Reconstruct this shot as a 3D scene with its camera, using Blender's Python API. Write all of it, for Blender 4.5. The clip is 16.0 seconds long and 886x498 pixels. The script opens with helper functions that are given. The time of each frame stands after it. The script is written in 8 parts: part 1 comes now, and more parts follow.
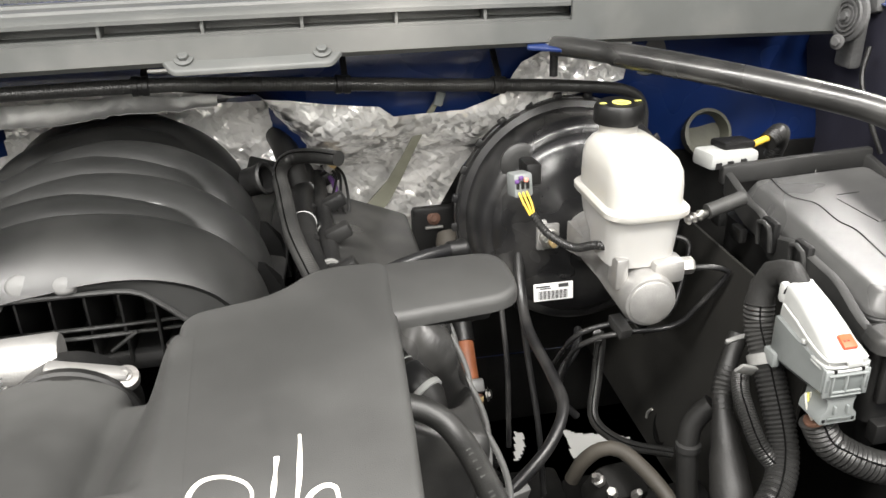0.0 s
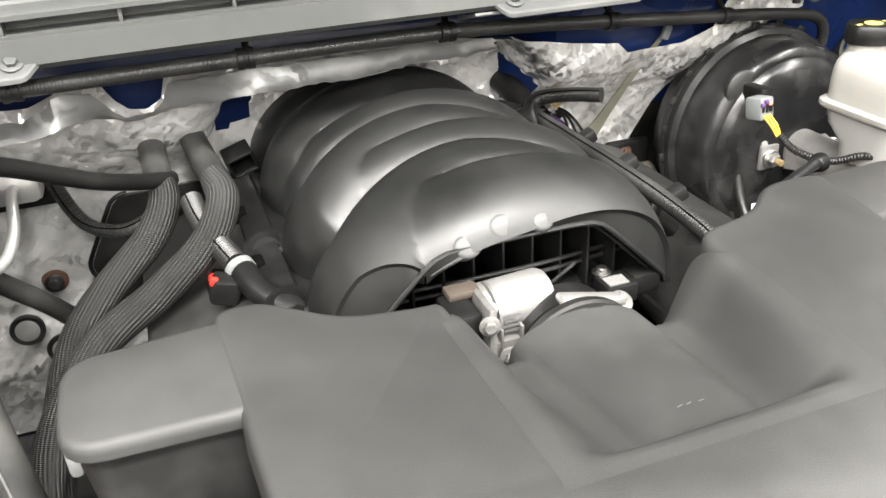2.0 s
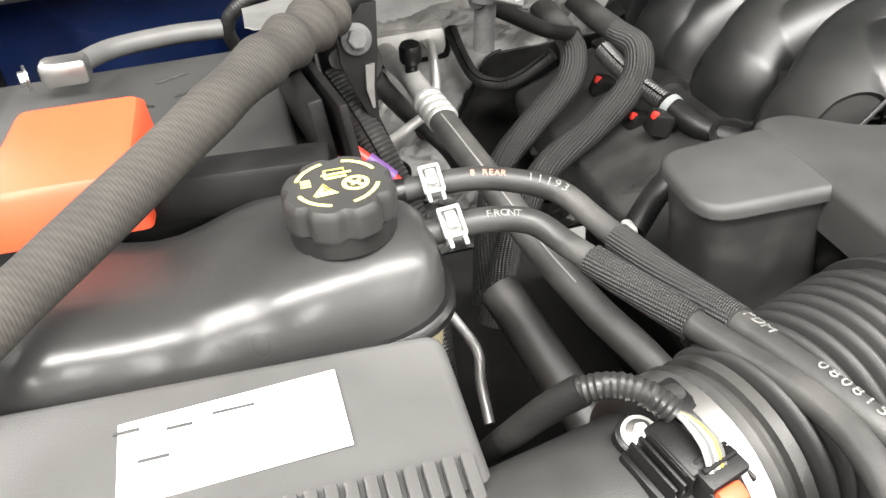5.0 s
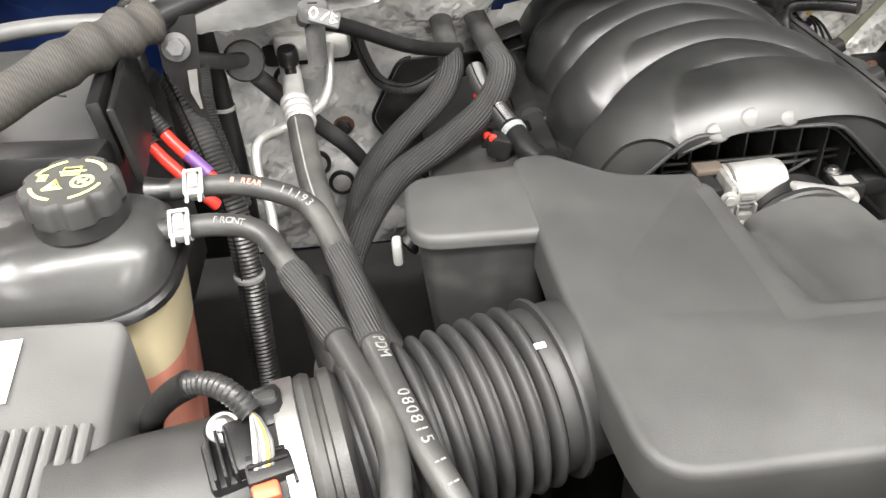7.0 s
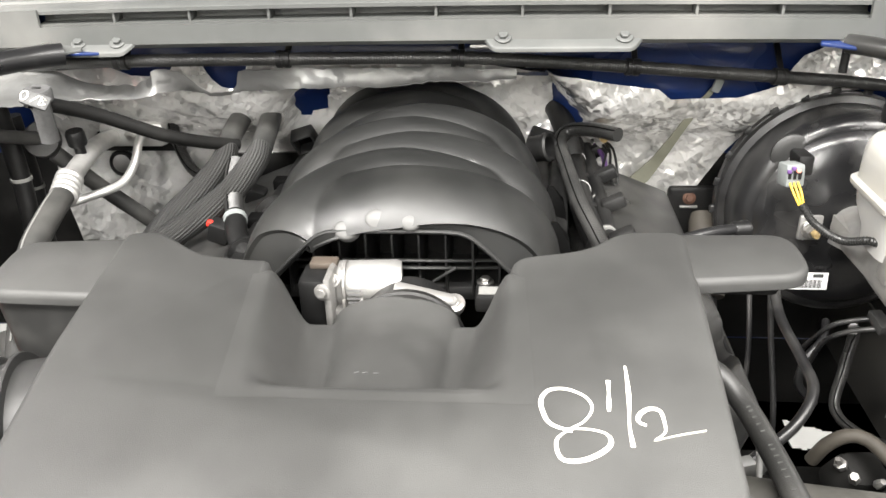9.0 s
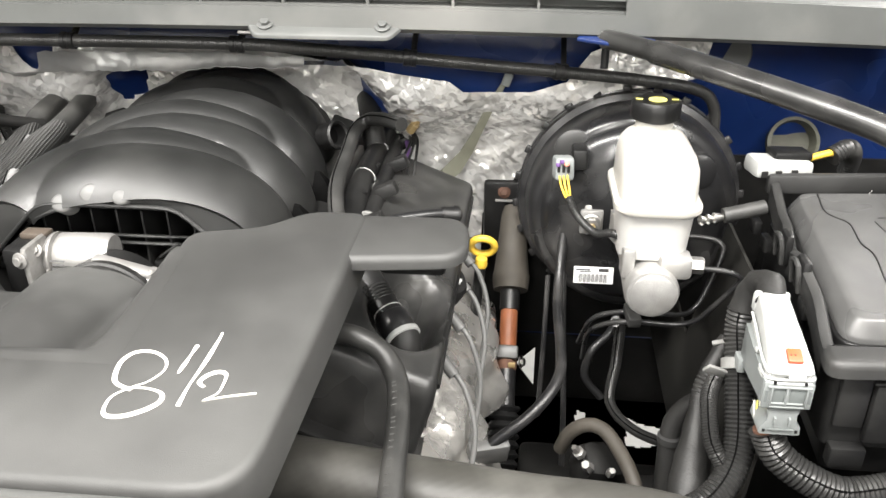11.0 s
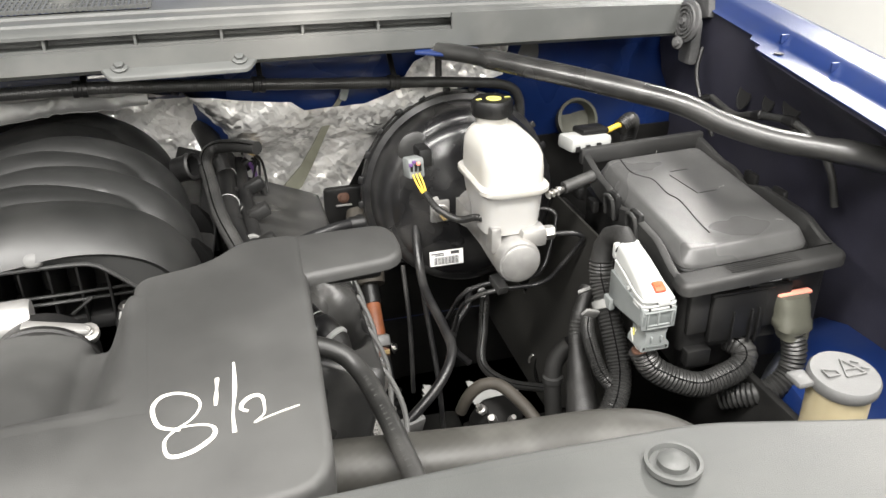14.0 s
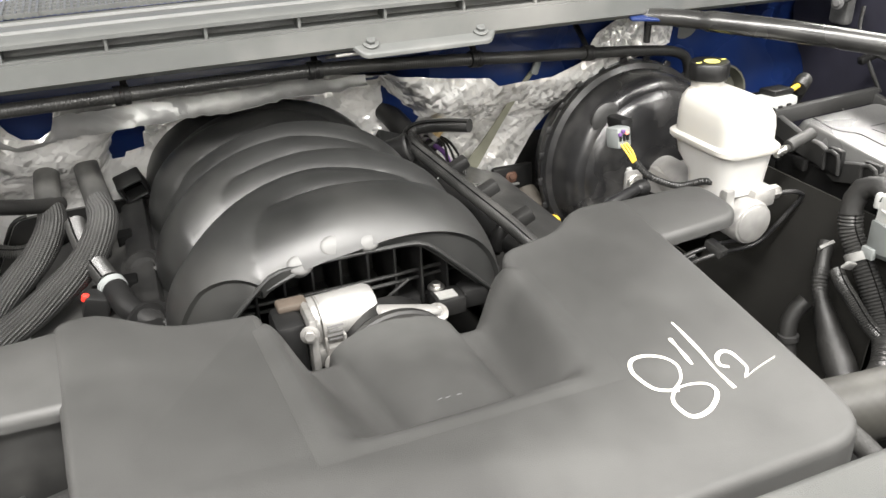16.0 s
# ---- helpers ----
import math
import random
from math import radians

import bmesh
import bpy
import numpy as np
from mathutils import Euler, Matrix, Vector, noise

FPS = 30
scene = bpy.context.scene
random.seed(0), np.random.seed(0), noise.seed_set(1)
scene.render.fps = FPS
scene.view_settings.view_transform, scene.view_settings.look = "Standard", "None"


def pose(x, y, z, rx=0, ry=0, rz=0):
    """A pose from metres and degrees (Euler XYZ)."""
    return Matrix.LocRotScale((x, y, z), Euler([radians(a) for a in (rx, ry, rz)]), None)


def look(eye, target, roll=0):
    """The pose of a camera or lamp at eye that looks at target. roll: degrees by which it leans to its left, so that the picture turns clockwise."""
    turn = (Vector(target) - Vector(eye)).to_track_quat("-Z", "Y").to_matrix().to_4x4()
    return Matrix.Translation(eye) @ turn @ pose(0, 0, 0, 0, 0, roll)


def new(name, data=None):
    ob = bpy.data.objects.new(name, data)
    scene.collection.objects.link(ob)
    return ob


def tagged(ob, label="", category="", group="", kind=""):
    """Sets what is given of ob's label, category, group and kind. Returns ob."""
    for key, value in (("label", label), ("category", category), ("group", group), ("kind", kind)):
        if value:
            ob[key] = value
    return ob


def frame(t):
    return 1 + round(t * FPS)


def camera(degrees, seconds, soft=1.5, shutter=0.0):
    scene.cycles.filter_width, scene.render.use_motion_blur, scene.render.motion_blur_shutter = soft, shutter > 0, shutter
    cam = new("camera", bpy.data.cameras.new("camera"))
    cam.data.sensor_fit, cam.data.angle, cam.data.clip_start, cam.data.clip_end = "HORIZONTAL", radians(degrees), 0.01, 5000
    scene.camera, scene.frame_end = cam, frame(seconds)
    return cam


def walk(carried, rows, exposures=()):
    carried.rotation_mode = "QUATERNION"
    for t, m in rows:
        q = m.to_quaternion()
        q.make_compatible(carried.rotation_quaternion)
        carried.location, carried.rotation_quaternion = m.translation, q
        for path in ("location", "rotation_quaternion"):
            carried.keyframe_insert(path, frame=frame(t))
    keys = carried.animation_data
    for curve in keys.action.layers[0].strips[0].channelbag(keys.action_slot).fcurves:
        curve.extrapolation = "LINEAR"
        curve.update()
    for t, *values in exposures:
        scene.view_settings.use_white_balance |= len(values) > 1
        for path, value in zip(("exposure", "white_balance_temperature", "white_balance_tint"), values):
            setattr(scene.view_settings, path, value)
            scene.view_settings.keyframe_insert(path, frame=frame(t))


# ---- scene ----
cam = camera(58.0, 16.0)
PATH = [
    (0, (0.181, -0.027, 1.614), (0.484, 1.758, 0.764), -1.8),
    (0.5, (0.107, -0.019, 1.613), (0.477, 1.748, 0.754), -2.2),
    (1, (0.009, 0.031, 1.601), (0.456, 1.756, 0.694), -1.7),
    (1.5, (-0.078, 0.048, 1.609), (0.432, 1.738, 0.667), -2.2),
    (2, (-0.204, 0.043, 1.62), (0.372, 1.704, 0.666), -2.8),
    (2.5, (-0.367, 0.061, 1.635), (0.255, 1.688, 0.651), -3.1),
    (3, (-0.476, 0.084, 1.646), (0.17, 1.672, 0.616), -2.2),
    (3.5, (-0.521, 0.097, 1.649), (0.119, 1.661, 0.578), -2.1),
    (3.7, (-0.533, 0.094, 1.647), (0.073, 1.66, 0.561), -2.6),
    (5.8, (-0.461, -0.042, 1.63), (-0.203, 1.575, 0.48), -4.5),
    (6, (-0.424, -0.049, 1.637), (-0.169, 1.562, 0.48), -4.1),
    (6.5, (-0.34, -0.053, 1.652), (-0.118, 1.554, 0.482), -3.4),
    (7, (-0.287, -0.059, 1.667), (-0.19, 1.563, 0.501), -3.3),
    (7.5, (-0.236, -0.064, 1.675), (-0.235, 1.623, 0.601), -3.4),
    (8, (-0.148, -0.101, 1.693), (-0.206, 1.636, 0.704), -3.2),
    (8.5, (-0.03, -0.101, 1.669), (-0.127, 1.664, 0.733), -2.4),
    (9, (0.092, -0.1, 1.647), (-0.068, 1.676, 0.741), -1.7),
    (9.2, (0.144, -0.102, 1.633), (-0.038, 1.683, 0.748), -1.2),
    (11.3, (0.353, -0.1, 1.631), (0.171, 1.677, 0.731), -0.1),
    (11.5, (0.365, -0.096, 1.628), (0.235, 1.682, 0.722), 0.3),
    (12, (0.397, -0.091, 1.624), (0.371, 1.695, 0.724), 0.5),
    (12.5, (0.394, -0.092, 1.626), (0.47, 1.691, 0.724), 0.1),
    (13, (0.368, -0.122, 1.645), (0.548, 1.655, 0.744), -0.3),
    (13.5, (0.277, -0.157, 1.675), (0.618, 1.595, 0.773), -0.4),
    (14, (0.179, -0.161, 1.673), (0.657, 1.555, 0.764), -0.7),
    (14.5, (0.087, -0.107, 1.653), (0.625, 1.596, 0.752), -2.2),
    (15, (0.025, -0.071, 1.646), (0.602, 1.618, 0.745), -2.3),
    (15.5, (-0.043, -0.04, 1.65), (0.555, 1.642, 0.747), -2.4),
    (16, (-0.126, -0.053, 1.648), (0.511, 1.608, 0.734), -2.2),
]
EXPOSURE = [(0.0, -0.25), (0.5, -0.05), (1.0, 0.1), (1.5, 0.2), (2.5, 0.15), (3.5, 0.32), (6.0, -0.15), (6.5, 0.0), (7.5, 0.15), (8.5, 0.1), (9.0, 0.18), (11.5, 0.1), (12.0, 0.05), (12.5, -0.03), (13.5, -0.18), (14.0, -0.24), (14.5, -0.27), (15.0, -0.15), (16.0, 0.05)]
walk(cam, [(t, look(eye, target, roll)) for t, eye, target, roll in PATH], EXPOSURE)

# ---- light: a workshop lit by assumed ceiling tubes ----
world = bpy.data.worlds.new("world")
scene.world = world
world.use_nodes = True
world.node_tree.nodes["Background"].inputs[0].default_value = (0.8, 0.9, 1.0, 1)
world.node_tree.nodes["Background"].inputs[1].default_value = 0.02
scene.view_settings.exposure = 0.0


def assumed_ceiling_lamp(x, y, watts, sx=0.35, sy=1.5):
    d = bpy.data.lights.new("assumed_ceiling_lamp", "AREA")
    d.shape, d.size, d.size_y, d.energy, d.color = "RECTANGLE", sx, sy, watts, (1.0, 0.97, 0.93)
    ob = new("assumed_ceiling_lamp", d)
    ob.matrix_world = pose(x, y, 3.36, 0, 0, 0)


# unseen lamps, the pair at y 2.3 added to brighten lid and wing
for lx, ly, w in ((-1.9, -0.5, 140), (1.9, -0.5, 100), (-2.4, -2.8, 120), (0.0, -2.8, 120), (2.4, -2.8, 120), (-2.4, -4.6, 130), (0.0, -4.6, 130), (2.4, -4.6, 130), (-2.6, 2.3, 150), (2.6, 2.3, 220)):
    assumed_ceiling_lamp(lx, ly, w)
# unseen wide lamp, added to bring highlights to the manifold's front slopes
assumed_ceiling_lamp(0.0, -0.62, 250, 2.4, 0.40)


# ---- materials ----
def mat(name, base, rough=0.5, metal=0.0, var=0.25, scale=40.0, bump=0.0, bscale=600.0, dirt=0.0, spec=0.5, coat=0.0,
        trans=0.0, ior=1.45, sss=0.0, rvar=0.12, stripes=None, braid=None, dust=None, weave=(0.45, 1.4)):
    m = bpy.data.materials.new(name)
    m.use_nodes = True
    nt = m.node_tree
    b = nt.nodes["Principled BSDF"]
    L = nt.links.new
    b.inputs["Roughness"].default_value = rough
    b.inputs["Metallic"].default_value = metal
    b.inputs["Specular IOR Level"].default_value = spec
    b.inputs["Coat Weight"].default_value = coat
    b.inputs["Coat Roughness"].default_value = 0.08
    b.inputs["Transmission Weight"].default_value = trans
    b.inputs["IOR"].default_value = ior
    if sss:
        b.inputs["Subsurface Weight"].default_value = sss
        b.inputs["Subsurface Radius"].default_value = (0.02, 0.018, 0.015)
    tc = nt.nodes.new("ShaderNodeTexCoord")
    n1 = nt.nodes.new("ShaderNodeTexNoise")
    n1.inputs["Scale"].default_value, n1.inputs["Detail"].default_value = scale, 6
    L(tc.outputs["Object"], n1.inputs["Vector"])
    n2 = nt.nodes.new("ShaderNodeTexNoise")
    n2.inputs["Scale"].default_value, n2.inputs["Detail"].default_value = scale * 0.16, 3
    L(tc.outputs["Object"], n2.inputs["Vector"])
    mx = nt.nodes.new("ShaderNodeMath")
    mx.operation = "ADD"
    L(n1.outputs["Fac"], mx.inputs[0]), L(n2.outputs["Fac"], mx.inputs[1])
    ramp = nt.nodes.new("ShaderNodeMapRange")
    ramp.inputs["From Min"].default_value, ramp.inputs["From Max"].default_value = 0.6, 1.4
    ramp.inputs["To Min"].default_value, ramp.inputs["To Max"].default_value = 1 - var, 1 + var
    L(mx.outputs[0], ramp.inputs["Value"])
    col = nt.nodes.new("ShaderNodeVectorMath")
    col.operation = "SCALE"
    col.inputs[0].default_value = base
    L(ramp.outputs[0], col.inputs["Scale"])
    out = col.outputs[0]
    if dust:
        n3 = nt.nodes.new("ShaderNodeTexNoise")
        n3.inputs["Scale"].default_value, n3.inputs["Detail"].default_value = dust[2] if len(dust) > 2 else 9.0, 8
        L(tc.outputs["Object"], n3.inputs["Vector"])
        r3 = nt.nodes.new("ShaderNodeMapRange")
        r3.inputs["From Min"].default_value, r3.inputs["From Max"].default_value = 0.48, 0.75
        r3.inputs["To Min"].default_value, r3.inputs["To Max"].default_value = 0.0, dust[1]
        L(n3.outputs["Fac"], r3.inputs["Value"])
        mixd = nt.nodes.new("ShaderNodeMix")
        mixd.data_type = "RGBA"
        L(r3.outputs[0], mixd.inputs["Factor"]), L(out, mixd.inputs["A"])
        mixd.inputs["B"].default_value = (*dust[0], 1)
        out = mixd.outputs["Result"]
    rr = nt.nodes.new("ShaderNodeMapRange")
    rr.inputs["From Min"].default_value, rr.inputs["From Max"].default_value = 0.3, 0.7
    rr.inputs["To Min"].default_value, rr.inputs["To Max"].default_value = max(0.02, rough - rvar), min(1, rough + rvar)
    L(n2.outputs["Fac"], rr.inputs["Value"]), L(rr.outputs[0], b.inputs["Roughness"])
    hsrc = None
    if braid:
        uv = nt.nodes.new("ShaderNodeTexCoord")
        sep = nt.nodes.new("ShaderNodeSeparateXYZ")
        L(uv.outputs["UV"], sep.inputs[0])

        def wave(ku, kv):
            a = nt.nodes.new("ShaderNodeMath")
            a.operation = "MULTIPLY"
            a.inputs[1].default_value = ku
            L(sep.outputs["X"], a.inputs[0])
            c = nt.nodes.new("ShaderNodeMath")
            c.operation = "MULTIPLY_ADD"
            c.inputs[1].default_value = kv
            L(sep.outputs["Y"], c.inputs[0]), L(a.outputs[0], c.inputs[2])
            s = nt.nodes.new("ShaderNodeMath")
            s.operation = "SINE"
            L(c.outputs[0], s.inputs[0])
            return s.outputs[0]
        p, q = wave(2 * math.pi * braid[0], braid[1]), wave(-2 * math.pi * braid[0] * (1 if len(braid) < 3 else 0.5), braid[1] * (1 if len(braid) < 3 else braid[2]))
        mxx = nt.nodes.new("ShaderNodeMath")
        mxx.operation = "MAXIMUM" if len(braid) < 3 else "ADD"
        L(p, mxx.inputs[0]), L(q, mxx.inputs[1])
        hsrc = mxx.outputs[0]
        r4 = nt.nodes.new("ShaderNodeMapRange")
        r4.inputs["From Min"].default_value, r4.inputs["From Max"].default_value = -1, 1
        r4.inputs["To Min"].default_value, r4.inputs["To Max"].default_value = weave
        L(hsrc, r4.inputs["Value"])
        sc2 = nt.nodes.new("ShaderNodeVectorMath")
        sc2.operation = "SCALE"
        L(out, sc2.inputs[0]), L(r4.outputs[0], sc2.inputs["Scale"])
        out = sc2.outputs[0]
        bp = nt.nodes.new("ShaderNodeBump")
        bp.inputs["Strength"].default_value, bp.inputs["Distance"].default_value = 0.8 * min(1.0, weave[1] - weave[0]), 0.0006
        L(hsrc, bp.inputs["Height"]), L(bp.outputs[0], b.inputs["Normal"])
    elif bump:
        n4 = nt.nodes.new("ShaderNodeTexNoise")
        n4.inputs["Scale"].default_value, n4.inputs["Detail"].default_value = bscale, 3
        L(tc.outputs["Object"], n4.inputs["Vector"])
        bp = nt.nodes.new("ShaderNodeBump")
        bp.inputs["Strength"].default_value, bp.inputs["Distance"].default_value = bump, 0.001
        L(n4.outputs["Fac"], bp.inputs["Height"]), L(bp.outputs[0], b.inputs["Normal"])
    L(out, b.inputs["Base Color"])
    return m


DUST = (0.32, 0.31, 0.29)


def foil_mat(name, base, rough, k, metal=1.0, slant=35.0, size=1.0):
    """Crumpled foil: flat facets at three sizes, each tilted its own way, with fine creases."""
    m = bpy.data.materials.new(name)
    m.use_nodes = True
    nt = m.node_tree
    b = nt.nodes["Principled BSDF"]
    L = nt.links.new
    b.inputs["Metallic"].default_value = metal
    tc = nt.nodes.new("ShaderNodeTexCoord")
    geo = nt.nodes.new("ShaderNodeNewGeometry")

    def vmath(op, a, c):
        n = nt.nodes.new("ShaderNodeVectorMath")
        n.operation = op
        for sock, v in ((n.inputs[0], a), (n.inputs["Scale"] if op == "SCALE" else n.inputs[1], c)):
            if isinstance(v, (tuple, float)):
                sock.default_value = v
            else:
                L(v, sock)
        return n.outputs[0]

    wn = nt.nodes.new("ShaderNodeTexNoise")
    wn.inputs["Scale"].default_value, wn.inputs["Detail"].default_value = 45.0 / size, 4
    L(tc.outputs["Object"], wn.inputs["Vector"])
    warp = vmath("ADD", tc.outputs["Object"], vmath("SCALE", vmath("SUBTRACT", wn.outputs["Color"], (0.5, 0.5, 0.5)), 0.022 * size))
    normal = geo.outputs["Normal"]
    for turn, stretch, scale, tilt in ((slant, 0.30, 36.0, 0.34), (-0.8 * slant, 0.25, 90.0, 0.56), (1.5 * slant, 0.25, 200.0, 0.60)):
        mp = nt.nodes.new("ShaderNodeMapping")
        mp.vector_type = "TEXTURE"
        mp.inputs["Rotation"].default_value = (0, radians(turn), 0)
        mp.inputs["Scale"].default_value = (1 / stretch, 1, 1)
        L(warp, mp.inputs["Vector"])
        v = nt.nodes.new("ShaderNodeTexVoronoi")
        v.inputs["Scale"].default_value = scale / size
        L(mp.outputs[0], v.inputs["Vector"])
        normal = vmath("ADD", normal, vmath("SCALE", vmath("SUBTRACT", v.outputs["Color"], (0.5, 0.5, 0.5)), tilt * k))
    normal = vmath("NORMALIZE", normal, (0.0, 0.0, 0.0))
    n = nt.nodes.new("ShaderNodeTexNoise")
    n.noise_type = "RIDGED_MULTIFRACTAL"
    n.inputs["Scale"].default_value, n.inputs["Detail"].default_value = 90.0 / size, 2.0
    L(warp, n.inputs["Vector"])
    bp = nt.nodes.new("ShaderNodeBump")
    bp.inputs["Strength"].default_value, bp.inputs["Distance"].default_value = 0.5 * k, 0.002
    L(n.outputs["Fac"], bp.inputs["Height"]), L(normal, bp.inputs["Normal"]), L(bp.outputs[0], b.inputs["Normal"])
    n2 = nt.nodes.new("ShaderNodeTexNoise")
    n2.inputs["Scale"].default_value, n2.inputs["Detail"].default_value = 22.0, 5
    L(tc.outputs["Object"], n2.inputs["Vector"])
    r = nt.nodes.new("ShaderNodeMapRange")
    r.inputs["From Min"].default_value, r.inputs["From Max"].default_value = 0.3, 0.7
    r.inputs["To Min"].default_value, r.inputs["To Max"].default_value = rough - 0.05, rough + 0.10
    L(n2.outputs["Fac"], r.inputs["Value"]), L(r.outputs[0], b.inputs["Roughness"])
    mx = nt.nodes.new("ShaderNodeMix")
    mx.data_type = "RGBA"
    mx.inputs["A"].default_value = (*base, 1)
    mx.inputs["B"].default_value = (base[0] * 0.72, base[1] * 0.70, base[2] * 0.66, 1)
    L(n2.outputs["Fac"], mx.inputs["Factor"]), L(mx.outputs["Result"], b.inputs["Base Color"])
    return m


